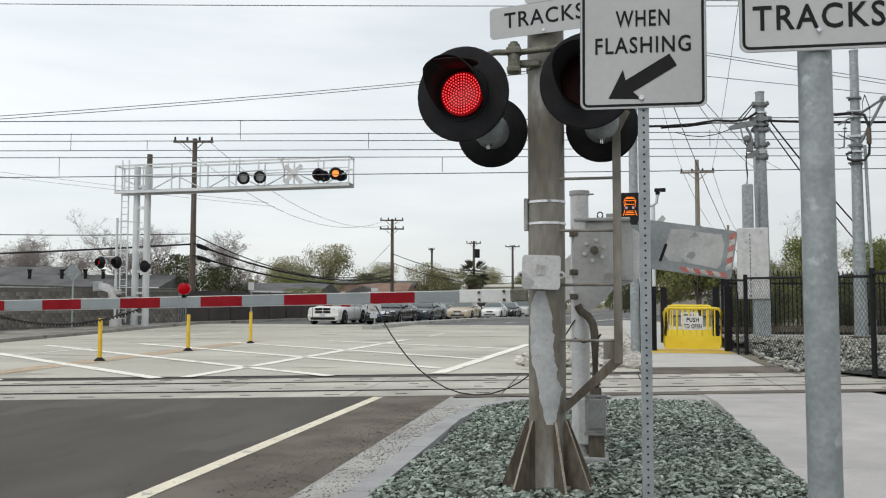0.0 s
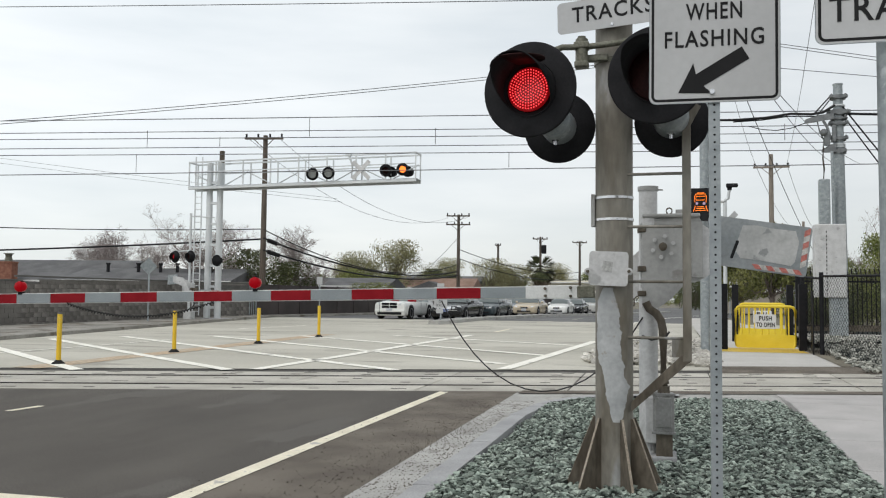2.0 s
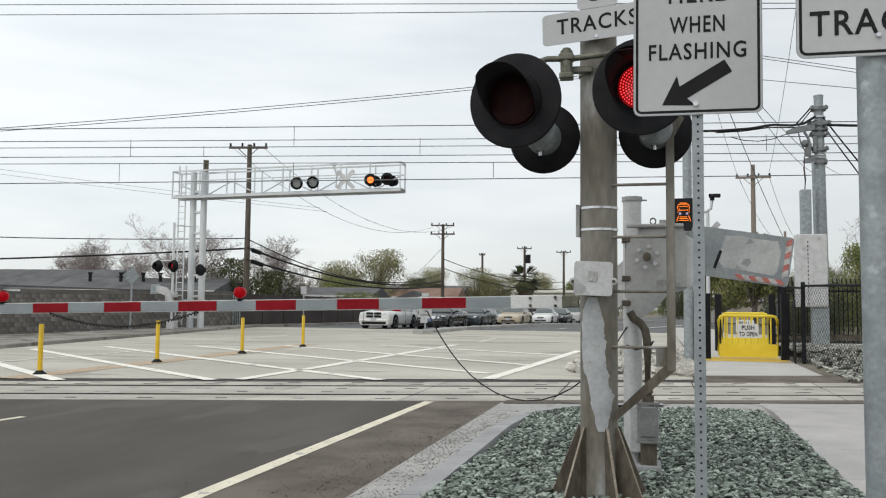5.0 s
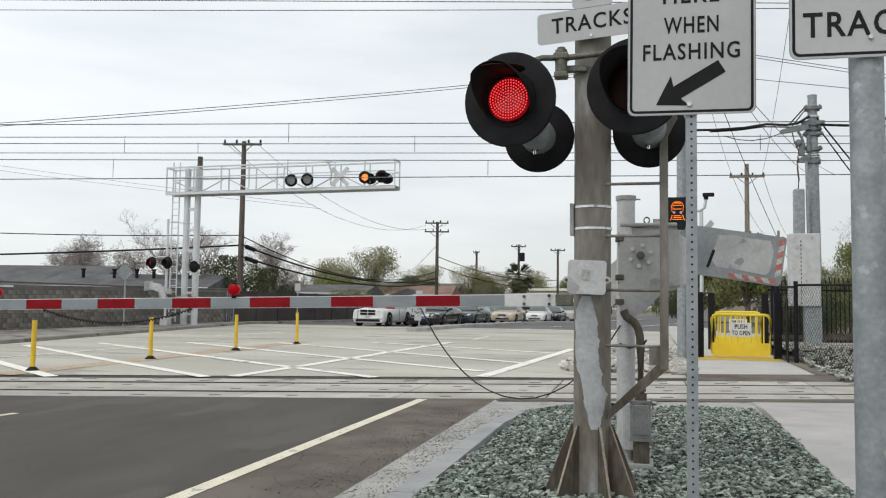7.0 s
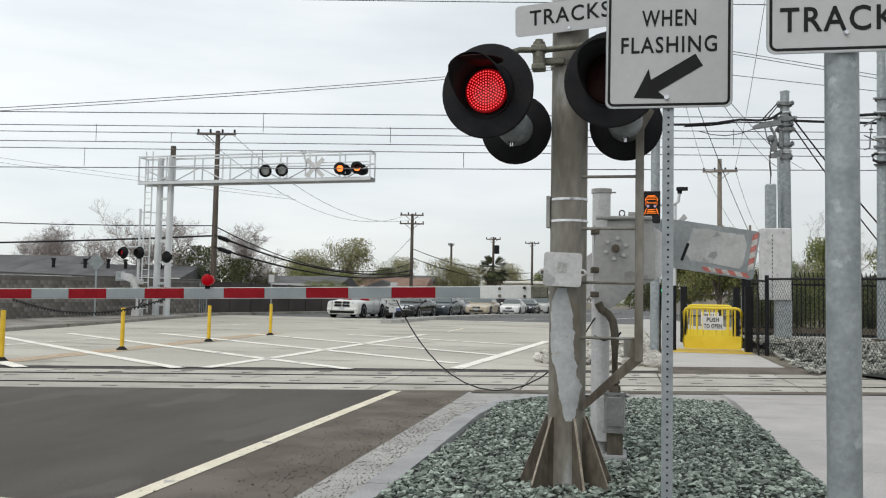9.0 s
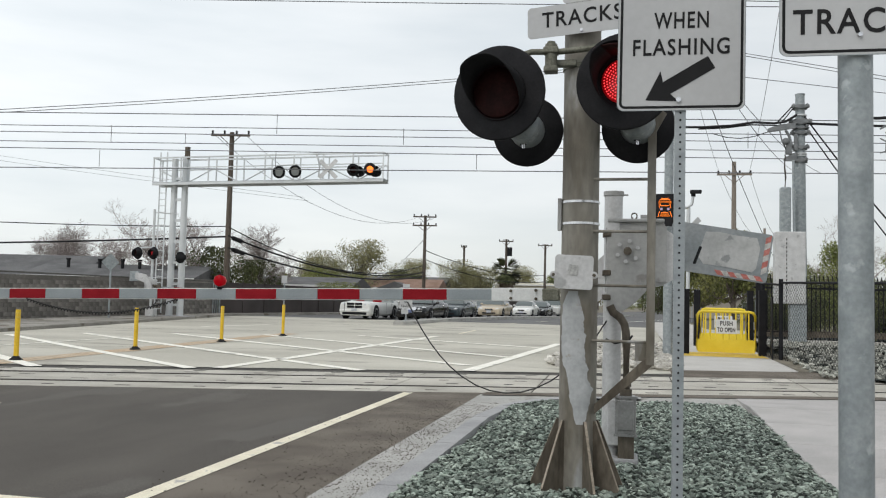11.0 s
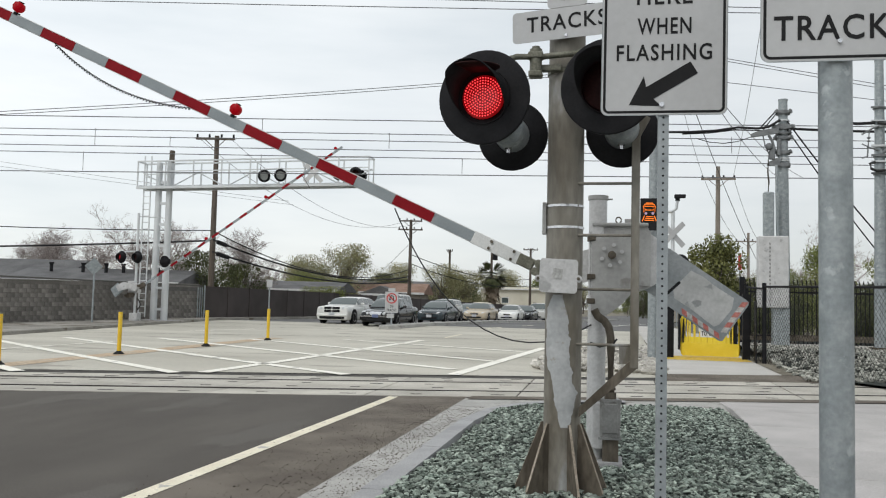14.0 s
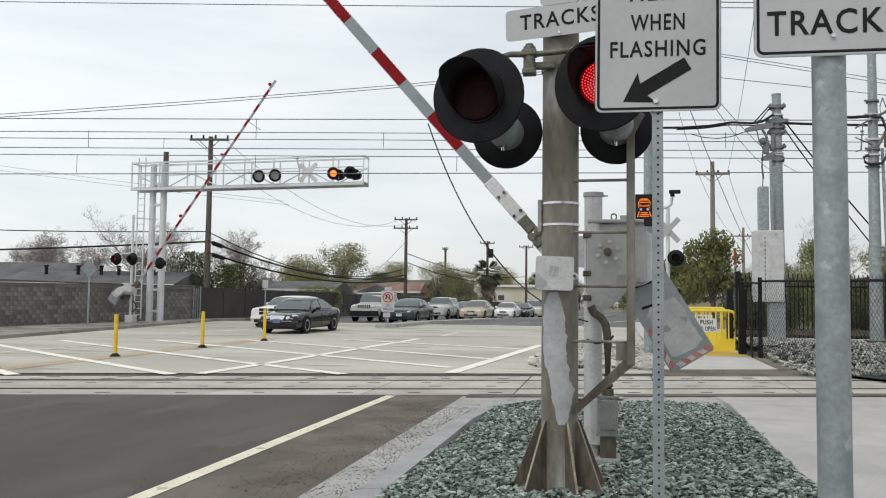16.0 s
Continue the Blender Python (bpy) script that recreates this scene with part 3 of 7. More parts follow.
# sheet under the stones; its dark colour stands in for shade in the gaps
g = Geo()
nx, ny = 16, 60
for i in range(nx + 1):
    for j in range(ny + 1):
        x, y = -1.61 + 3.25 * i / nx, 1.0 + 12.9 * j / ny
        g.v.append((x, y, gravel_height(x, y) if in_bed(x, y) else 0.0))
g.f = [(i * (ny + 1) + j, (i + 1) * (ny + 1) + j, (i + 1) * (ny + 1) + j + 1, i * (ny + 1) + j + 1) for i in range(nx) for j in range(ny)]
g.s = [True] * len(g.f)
solid("gravel_shade_bed", g, M_bed_shade, "ground beneath the crushed stone, coloured near black for the shade between stones", kind="structure")


def stones(name, count, spot, size, material, label):
    """Many angular stones in one mesh."""
    rng = np.random.default_rng(7)
    base = np.array([(1, 0, 0), (-1, 0, 0), (0, 1, 0), (0, -1, 0), (0, 0, 1), (0, 0, -1), (.6, .6, .55), (-.6, .6, .5), (.6, -.6, .5), (-.6, -.6, .55)])
    tris = [(4, 6, 7), (4, 7, 9), (4, 9, 8), (4, 8, 6), (6, 0, 2), (6, 2, 7), (7, 2, 1), (7, 1, 9), (9, 1, 3), (9, 3, 8), (8, 3, 0), (8, 0, 6),
            (0, 5, 2), (2, 5, 1), (1, 5, 3), (3, 5, 0)]
    vs, fs = [], []
    for i in range(count):
        x, y, z = spot(rng)
        s = size(rng, y)
        pts = base * rng.uniform(0.5, 1.25, (10, 3)) * np.array([1.1, rng.uniform(0.45, 0.95), rng.uniform(0.4, 0.75)]) * s
        e = Euler((rng.uniform(-0.5, 0.5), rng.uniform(-0.5, 0.5), rng.uniform(0, 6.28))).to_matrix()
        pts = pts @ np.array(e).T + np.array([x, y, z])
        kk = len(vs)
        vs.extend(map(tuple, pts))
        fs.extend((a + kk, b + kk, c + kk) for a, b, c in tris)
    gg = Geo()
    gg.v, gg.f, gg.s = vs, fs, [False] * len(fs)
    return solid(name, gg, material, label, "gravel", kind="stuff")


def spot_bed(rng):
    while True:
        x, y = rng.uniform(-1.62, 1.66), 4.4 + 9.6 * rng.random() ** 1.25
        if in_bed(x, y):
            return x, y, gravel_height(x, y) + rng.uniform(-0.012, 0.022)


stones("crushed_stone", 21000, spot_bed, lambda rng, y: rng.uniform(0.015, 0.037) * (1.0 if rng.random() < 0.85 else 1.35), M_stone,
       "grey-green crushed stone round the signal foot")


def spot_grit(rng):
    y = rng.uniform(5, 13)
    x = -1.88 - abs(rng.normal(0, 0.62))
    return x, y, 0.006


stones("grit", 3200, spot_grit, lambda rng, y: rng.uniform(0.003, 0.011), M_asphalt_old, "loose grit along the gutter")

walkway = thing("sidewalk", (3, 5, 0), "pale concrete sidewalk slabs leading to the crossing", "sidewalk", kind="structure")
for i in range(11):
    y0, y1 = -4.0 + i * 1.72, -4.0 + (i + 1) * 1.72 - 0.012
    xl = lambda y: 1.62 + 0.02 * (y - 9)
    g = Geo()
    e0, e1 = (y0, y0), (y1, y1)
    if i == 10:
        e1 = (14.62 + SKEW * 1.7, 14.62 + SKEW * 4.6)
    pts = [(xl(y0), e0[0], 0), (4.6, e0[1], 0), (4.6, e1[1], 0), (xl(y1), e1[0], 0)]
    up_z = [0.105, 0.105, 0.024, 0.024] if i == 10 else [0.105] * 4
    g.add([(x, y, -0.02) for x, y, z in pts] + [(x, y, h - 0.01) for (x, y, z), h in zip(pts, up_z)] + [(x + (0.01 if q in (0, 3) else -0.01), y + (0.01 if q < 2 else -0.01), up_z[q]) for q, (x, y, z) in enumerate(pts)],
          [(8, 9, 10, 11)] + [(a, (a + 1) % 4, 4 + (a + 1) % 4, 4 + a) for a in range(4)] + [(4 + a, 4 + (a + 1) % 4, 8 + (a + 1) % 4, 8 + a) for a in range(4)])
    part("slab", g, M_walk, walkway)

g = Geo()
for i in range(15):
    x = -2.3 + 0.55 * i
    for y0, dz in ((14.58, 0.02), (14.8, 0.022), (15.06, 0.014)):
        y = y0 + SKEW * x
        g.v.append((x, y, gz(y) + dz))
g.f = [(3 * i + j, 3 * i + j + 3, 3 * i + j + 4, 3 * i + j + 1) for i in range(14) for j in range(2)]
g.s = [False] * len(g.f)
solid("asphalt_lip", g, M_asphalt_old, "dark asphalt strip between the sidewalk and the panels", kind="structure")

# ---- near signal mast ----
MX, MY = -0.365, 6.49
mast = thing("crossing_signal", (MX, MY, 0.08), "weathered galvanised crossing signal mast with two red flashers", "railroad signal")
g = Geo()
g.cyl((MX, MY, 0.1), (MX, MY, 4.4), 0.136, n=32)
part("mast", g, M_mast, mast)
for turn_ in (-182, -133, -65, -25, 10, 60, 120):
    m_ = Matrix.Translation((MX, MY, 0)) @ Matrix.Rotation(radians(turn_), 4, "Z")
    plate_ = part("gusset", Geo().prism([(0.13, 0.1), (0.335, 0.1), (0.335, 0.19), (0.15, 0.66), (0.13, 0.66)], 0.018, m_), M_rusty, mast, "triangular stained steel foot plate")
    part("worn_edge", Geo().prism([(0.336, 0.19), (0.339, 0.19), (0.154, 0.662), (0.151, 0.662)], 0.0185, m_), M_wornedge, plate_, "bare worn edge of the plate")
g = Geo().cyl((MX, MY, 0.085), (MX, MY, 0.12), 0.36, n=28)
part("base_plate", g, M_rusty, mast)
for z in (2.25, 2.09):
    part("band", Geo().cyl((MX, MY, z), (MX, MY, z + 0.018), 0.142, n=32), M_chrome, mast, "bright steel strap")
part("strap_bracket", Geo().box((MX - 0.15, MY - 0.02, 2.17), (0.03, 0.06, 0.24), chamfer=0.005), M_grey, mast)
g = Geo()
g.prism(rounded(0.275, 0.245, 0.025), 0.05, Matrix.Translation((-0.395, 6.31, 1.735)) @ pose(0, 0, 0, 0, 2, 3))
for sx in (-1, 1):
    g.cyl((-0.395 + sx * 0.145, 6.335, 1.715), (-0.395 + sx * 0.145, 6.29, 1.715), 0.026, n=14)
cover = part("cover_plate", g, M_cover, mast, "pale square cast cover plate")
for sx in (-1, 1):
    part("bolt", Geo().cyl((-0.395 + sx * 0.145, 6.29, 1.715), (-0.395 + sx * 0.145, 6.276, 1.715), 0.013, n=6), M_rusty, cover)
part("cover_sticker", Geo().box((-0.4, 6.281, 1.75), (0.07, 0.002, 0.075), m=pose(0, 0, 0, 0, 8, 3)), M_bar, cover, "worn grey sticker")
g = Geo()
rows_ = 90
lo_hi = np.array([(0.64, 0.02, 0.36), (0.68, -0.05, 0.51), (0.75, -0.19, 0.61), (0.83, -0.32, 0.68), (0.90, -0.39, 0.73), (1.0, -0.52, 0.53),
                  (1.07, -0.8, 0.48), (1.2, -0.9, 0.41), (1.4, -0.9, 0.35), (1.5, -0.85, 0.2), (1.6, -0.5, 0.0)])
for i in range(rows_ + 1):
    zz = 0.64 + 0.96 * i / rows_
    lo, hi = (0.14 + float(np.interp(zz, lo_hi[:, 0], lo_hi[:, k])) for k in (1, 2))
    lo += 0.09 * noise.noise(Vector((0, 1, zz * 14))) + 0.05 * noise.noise(Vector((5, 1, zz * 47)))
    hi += 0.10 * noise.noise(Vector((3, 1, zz * 13))) + 0.06 * noise.noise(Vector((8, 1, zz * 41)))
    lo, hi = (math.degrees(math.asin(max(-0.97, min(0.97, e_)))) for e_ in (lo, hi))
    for q_ in range(7):
        an = radians(-100 + lo + (hi - lo) * q_ / 6)
        g.v.append((MX + 0.1375 * math.cos(an), MY + 0.1375 * math.sin(an), zz))
g.f = [(7 * i + j, 7 * i + j + 1, 7 * i + j + 8, 7 * i + j + 7) for i in range(rows_) for j in range(6)]
g.s = [True] * len(g.f)
part("paint_patch", g, M_patch, mast, "pale worn paint left on the mast")
# ladder rail with rungs and brace
LX, LY = 0.149, 6.40
part("ladder_rail", Geo().box((LX, LY, 1.93), (0.06, 0.05, 1.70), chamfer=0.006).prism([(-0.03, 2.77), (0.03, 2.77), (0.10, 2.90), (0.05, 2.93)], 0.05, Matrix.Translation((LX, LY, 0))), M_mast, mast)
for z in (2.423, 2.041, 1.645, 1.244):
    part("rung", Geo().cyl((MX + 0.1, LY, z), (LX, LY, z), 0.011, n=10), M_mast, mast)
g = Geo().prism([(-0.24, 0.717), (-0.24, 0.785), (0.122, 1.137), (0.177, 1.137), (0.177, 1.089)], 0.043, Matrix.Translation((0, LY, 0)))
part("brace", g, M_rusty, mast, "slanted steel brace")
part("gusset_bracket", Geo().box((0.082, LY, 1.18), (0.08, 0.012, 0.14)), M_mast, mast)
# crossarm
g = Geo().tube([(-0.80, 6.17, 3.30), (-0.72, 6.24, 3.345), (-0.55, 6.29, 3.352), (-0.3, 6.29, 3.37), (-0.1, 6.24, 3.40), (0.06, 6.17, 3.40)], 0.022, 10)
part("crossarm", g, M_bracket, mast, "greenish weathered pipe arm")
g = Geo().cyl((-0.585, 6.29, 3.20), (-0.585, 6.29, 3.41), 0.045, n=14).cyl((-0.585, 6.29, 3.40), (-0.585, 6.29, 3.43), 0.03, n=10)
g.box((-0.585, 6.29, 3.22), (0.1, 0.1, 0.045), chamfer=0.01).box((-0.585, 6.29, 3.36), (0.11, 0.1, 0.05), chamfer=0.01)
part("arm_clamp", g, M_bracket, mast)
part("clamp_band", Geo().cyl((MX, MY, 3.255), (MX, MY, 3.29), 0.146, n=32), M_bracket, mast)
part("clamp_arm", Geo().box((-0.5, 6.35, 3.28), (0.2, 0.06, 0.05), chamfer=0.01), M_bracket, mast)


def flasher(parent, c, aim, rear, lens_material, r=0.31, seg=40):
    """A lamp unit: background disc, hood, housing, lens and an added shutter flap that blanks it to flash."""
    c, aim = Vector(c), Vector(aim).normalized()
    q = aim.to_track_quat("Z", "Y")
    gg = Geo().lathe(c, aim, [(-0.012, 0.0), (-0.012, r), (0.012, r), (0.016, r - 0.012), (0.012, 0.20)], seg)
    disc = part("background_disc", gg, M_black, parent, "matt black round background")
    hood = Geo()
    n, length = seg, 0.37
    pts = []
    for rr, base in ((0.196, 1.0), (0.188, 1.0)):
        for s in (0, 1):
            for j in range(n):
                a = 2 * math.pi * j / n
                up = math.sin(a)
                ln = 0.0 if s == 0 else length * (0.5 + 0.5 * min(1.0, max(-0.9, up * 1.6)))
                pts.append(c + q @ Vector((rr * math.cos(a), rr * math.sin(a), 0.01 + ln)))
    fs = []
    for j in range(n):
        i2 = (j + 1) % n
        fs += [(j, i2, n + i2, n + j), (2 * n + i2, 2 * n + j, 3 * n + j, 3 * n + i2), (n + j, n + i2, 3 * n + i2, 3 * n + j)]
    hood.add(pts, fs, True)
    part("hood", hood, M_black, disc, "black tunnel visor")
    part("housing", Geo().lathe(c, -aim, [(0.012, 0.17), (0.10, 0.16), (0.16, 0.10), (0.165, 0.0)], 24), M_black, disc)
    part("lens", Geo().lathe(c, aim, [(0.012, 0.158), (0.026, 0.152), (0.03, 0.09), (0.031, 0.0)], 32), lens_material, disc, "round red diode lens")
    dots = Geo()
    for ringno in range(8):
        k = max(1, ringno * 6)
        for j in range(k):
            a = 2 * math.pi * (j + 0.5 * (ringno % 2)) / k
            p = c + q @ Vector((0.0195 * ringno * math.cos(a), 0.0195 * ringno * math.sin(a), 0.0305))
            dots.lathe(p, aim, [(0.0, 0.0056), (0.0025, 0.0036), (0.003, 0.0)], 6)
    tagged(part("diodes", dots, M_diode, disc, "rings of bright red diodes"), kind="stuff")
    if rear is not None:
        rc, rr = Vector(rear), 0.268
        back = (rc - c)
        back = Vector((back.x * 0.25, back.y, back.z * 0.1)).normalized()
        d2 = part("rear_disc", Geo().lathe(rc, back, [(-0.008, 0.0), (-0.008, rr), (0.008, rr), (0.008, 0.0)], seg), M_black, parent, "matt black disc of the lamp that faces away")
        part("rear_housing", Geo().lathe(rc - back * 0.26, back, [(0.0, 0.0), (0.0, 0.115), (0.03, 0.125), (0.25, 0.13)], 24), M_galv, d2, "silver lamp housing")
        g2 = Geo().cyl(rc - back * 0.16 + Vector((0, 0, -0.125)), rc - back * 0.16 + Vector((0, 0, -0.165)), 0.014, n=8)
        g2.box(rc - back * 0.16 + Vector((0, 0, -0.13)), (0.05, 0.03, 0.012))
        part("clamp_screw", g2, M_chrome, d2)
    # made-up flap: the lens glows throughout, this covers it to switch it off
    flap = part("shutter", Geo().lathe((0, -0.177, 0), (0, 0, 1), [(-0.004, 0.0), (-0.004, 0.178), (0.004, 0.174), (0.008, 0.08), (0.009, 0.0)], 28), M_unlitflap, disc, "added dark red flap that covers the lit lens while the lamp is off", True)
    hinge = Matrix.Translation(c - origin(parent)) @ q.to_matrix().to_4x4() @ pose(0, 0.177, 0.04)
    flap.matrix_basis = hinge
    return flap, hinge


AIM = Vector((-0.17, -0.98, -0.03))
flap_l, hinge_l = flasher(mast, (-0.922, 6.0, 2.985), AIM, (-0.765, 6.47, 2.80), M_ledred, 0.338)
flap_r, hinge_r = flasher(mast, (-0.05, 6.02, 3.05), AIM, (0.05, 6.49, 2.82), M_ledred, 0.338)
# number and word plates of the crossbuck
PM = pose(MX - 0.002, 6.30, 3.607, 0, -1.2, -11)
g = Geo().prism(rounded(0.825, 0.235, 0.03), 0.006, PM)
plate = part("track_plate", g, M_signwhite, mast, "white plate lettered TRACKS")
pm = Matrix.Translation(-Vector((MX, MY, 0.08))) @ PM
writing("plate_word", "TRACKS", 0.60, 0.118, M_signblack, plate, pm @ pose(0.0, -0.0035, 0.012), 0.002)
part("plate_bolt", Geo().cyl(PM @ Vector((0.0, -0.003, -0.095)), PM @ Vector((0, -0.012, -0.095)), 0.011, n=10), M_chrome, plate)
NM = pose(MX, 6.32, 3.885, 0, -1.2, -11)
plate2 = part("number_plate", Geo().prism(rounded(0.30, 0.30, 0.03), 0.006, NM), M_signwhite, mast, "white plate with the number of tracks")
writing("plate_figure", "3", 0.12, 0.2, M_signblack, plate2, Matrix.Translation(-Vector((MX, MY, 0.08))) @ NM @ pose(0, -0.0035, 0), 0.002)
for sgn in (1, -1):
    bl = Geo().prism(rounded(1.22, 0.225, 0.02), 0.006, pose(MX, 6.325 + sgn * 0.006, 4.42, 0, 0, -11) @ pose(0, 0, 0, 0, 45 * sgn, 0))
    part("crossbuck_blade", bl, M_signwhite, mast, "white crossbuck blade")

# ---- gate mechanism ----
SX, SY, SZ = -0.02, 7.9, 1.99
gate = thing("crossing_gate", (-0.15, 8.0, 0.12), "grey crossing gate with striped arm and counterweight", "railroad gate")
part("post", Geo().cyl((-0.15, 8.02, 0.12), (-0.15, 8.02, 2.5), 0.082, n=24), M_cover, gate, "pale painted steel post")
part("post_cap", Geo().cyl((-0.15, 8.02, 2.5), (-0.15, 8.02, 2.54), 0.092, n=24).cyl((-0.06, 8.02, 2.51), (-0.02, 8.02, 2.51), 0.008, n=6), M_grey, gate)
body = part("housing", Geo().prism([(-0.14, 1.72), (-0.235, 1.62), (-0.235, 2.2), (-0.2, 2.24), (0.27, 2.26), (0.3, 2.2), (0.3, 1.72)], 0.34, pose(0.02, 8.13, 0)), M_grey, gate)
part("lid", Geo().box((0.05, 8.12, 2.27), (0.5, 0.38, 0.035), chamfer=0.012).box((0.14, 8.0, 2.3), (0.1, 0.06, 0.05)), M_grey, body)
part("lifting_eye", Geo().tube([(0.035 + 0.025 * math.cos(a), 8.05, 2.32 + 0.028 * math.sin(a)) for a in np.linspace(-1.2, 4.3, 12)], 0.007, 6), M_rusty, body)
part("motor_cover", Geo().cyl((0.2, 8.0, 1.95), (0.2, 8.36, 1.95), 0.27, n=28), M_cover, body, "rounded pale motor cover")
face = part("side_plate", Geo().prism([(-0.2, 1.45), (-0.2, 2.14), (-0.12, 2.17), (0.14, 2.16), (0.22, 1.72), (0.05, 1.53), (-0.06, 1.45)], 0.03, pose(0.0, 7.93, 0)), M_grey, gate, "grey steel side plate with a bolted hub")
part("hub", Geo().cyl((SX, 7.92, SZ), (SX, 7.87, SZ), 0.036, n=20).cyl((SX, 7.87, SZ), (SX, 7.855, SZ), 0.02, n=6), M_rusty, face)
for i in range(6):
    a = radians(20 + 60 * i)
    part("bolt", Geo().cyl((SX + 0.093 * math.cos(a), 7.92, SZ + 0.093 * math.sin(a)), (SX + 0.093 * math.cos(a), 7.895, SZ + 0.093 * math.sin(a)), 0.019, n=6), M_cover, face)
for z in (2.12, 1.77, 1.55):
    part("post_clamp", Geo().cyl((-0.15, 8.02, z), (-0.15, 8.02, z + 0.05), 0.095, n=20).box((-0.2, 7.93, z + 0.025), (0.07, 0.06, 0.05), chamfer=0.01), M_rusty, gate)
part("conduit", Geo().tube([(-0.17, 7.86, 1.5), (-0.14, 7.86, 1.44), (-0.08, 7.86, 1.40), (-0.04, 7.86, 1.34), (-0.025, 7.86, 1.26), (-0.02, 7.86, 1.16), (-0.02, 7.86, 0.76)], 0.036, 12), M_rusty, gate, "bent steel conduit")
part("conduit_joint", Geo().cyl((-0.02, 7.86, 0.70), (-0.02, 7.86, 0.77), 0.052, n=16).cyl((-0.02, 7.86, 0.79), (-0.02, 7.86, 0.815), 0.046, n=16), M_rusty, gate)
part("junction_box", Geo().box((-0.02, 7.88, 0.54), (0.18, 0.2, 0.34), chamfer=0.02).box((-0.02, 7.775, 0.55), (0.14, 0.02, 0.26), chamfer=0.008).box((-0.02, 7.79, 0.375), (0.2, 0.03, 0.02)).box((-0.02, 7.79, 0.705), (0.2, 0.03, 0.02)), M_boxmetal, gate, "grey cast junction box")
part("box_foot", Geo().box((-0.015, 7.9, 0.25), (0.14, 0.16, 0.26), chamfer=0.01), M_rusty, gate)
part("side_box", Geo().box((-0.12, 7.92, 0.47), (0.12, 0.12, 0.4), chamfer=0.012), M_cover, gate)
part("footing", Geo().box((-0.09, 7.98, 0.12), (0.36, 0.36, 0.1), chamfer=0.015), M_kerb, gate)
part("hose", Geo().tube([(-0.2, 7.9, 1.2), (-0.12, 7.84, 1.17), (0.0, 7.84, 1.2), (0.03, 7.86, 1.24)], 0.01, 8), M_cable, gate)

# ---- gate arm: swings about the shaft ----
AY, AZ = 0.40, -0.385
arm = part("gate_arm", Geo().box((-5.9, AY + 0.03, AZ), (9.4, 0.045, 0.118)), M_armwhite, gate, "long red and silver striped gate arm", True)
arm.location = Vector((SX, SY, SZ)) - gate.location
x = -1.29
for i in range(22):
    w = 0.445
    mat_ = M_armgrey if i % 2 == 0 else M_armred
    part("stripe", Geo().box((x - w / 2, AY + 0.004, AZ), (w - 0.003, 0.006, 0.103)), mat_, arm, "red reflective stripe" if i % 2 else "silver reflective stripe", True)
    x -= w
part("arm_shell", Geo().box((-1.04, AY + 0.02, AZ), (0.5, 0.08, 0.128), chamfer=0.006), M_armwhite, arm, "white arm socket", True)
for bx, bz in ((-1.1, 0.035), (-0.86, 0.04), (-0.86, -0.04), (-1.1, -0.035)):
    part("bolt", Geo().cyl((bx, AY - 0.02, AZ + bz), (bx, AY - 0.04, AZ + bz), 0.015, n=8), M_rusty, arm, "", True)
part("breakaway_bracket", Geo().box((-0.72, AY + 0.02, AZ), (0.16, 0.1, 0.115), chamfer=0.01), M_bracket, arm, "greenish breakaway bracket", True)
g = Geo().cyl((-0.6, AY - 0.03, AZ + 0.035), (-0.6, AY + 0.07, AZ + 0.035), 0.04, n=16).cyl((-0.6, AY - 0.03, AZ - 0.045), (-0.6, AY + 0.07, AZ - 0.045), 0.04, n=16)
g.box((-0.54, AY + 0.02, AZ), (0.12, 0.08, 0.15), chamfer=0.01)
part("hinge", g, M_bracket, arm, "", True)
g = Geo().prism([(-0.55, -0.47), (-0.55, -0.3), (-0.1, 0.1), (0.12, 0.12), (0.12, -0.1), (-0.3, -0.47)], 0.02, pose(0, AY + 0.02, 0))
part("arm_support", g, M_cover, arm, "", True)
part("shaft", Geo().cyl((0, 0.1, 0), (0, AY + 0.05, 0), 0.05, n=16), M_rusty, arm, "", True)
part("counter_arm", Geo().prism([(-0.08, -0.08), (-0.08, 0.08), (0.5, 0.16), (0.5, -0.1)], 0.025, pose(0, 0.22, 0)), M_cw, arm, "", True)
CW = pose(0.80, 0.2, 0.0, 0, 9.6, 0)
cwp = part("counterweight", Geo().prism(rounded(0.87, 0.435, 0.03), 0.07, CW), M_cw, arm, "grey steel counterweight plate with repainted patch", True)
part("paint_patch", Geo().prism([(-0.18, -0.06), (-0.14, 0.16), (-0.02, 0.175), (0.1, 0.165), (0.3, 0.17), (0.34, 0.08), (0.33, -0.1), (0.3, -0.14), (0.05, -0.125), (-0.12, -0.13)], 0.003, CW @ pose(0, -0.0375, 0)), M_cw_patch, arm, "", True)
for sx, sz in ((-0.33, -0.02), (-0.13, -0.06)):
    part("slot", Geo().prism(rounded(0.026, 0.17, 0.012), 0.003, CW @ pose(sx - 0.05, -0.038, sz, 0, 12, 0)), M_black, arm, "dark adjusting slot", True)
for i in range(7):
    gx = -0.02 + i * 0.056
    stripe_m = M_cwred if i % 2 == 0 else M_cwpale
    part("edge_stripe", Geo().prism([(gx, -0.165), (gx + 0.056, -0.165), (gx + 0.09, -0.205), (gx + 0.034, -0.205)], 0.003, CW @ pose(0, -0.039, 0)), stripe_m, arm, "", True)
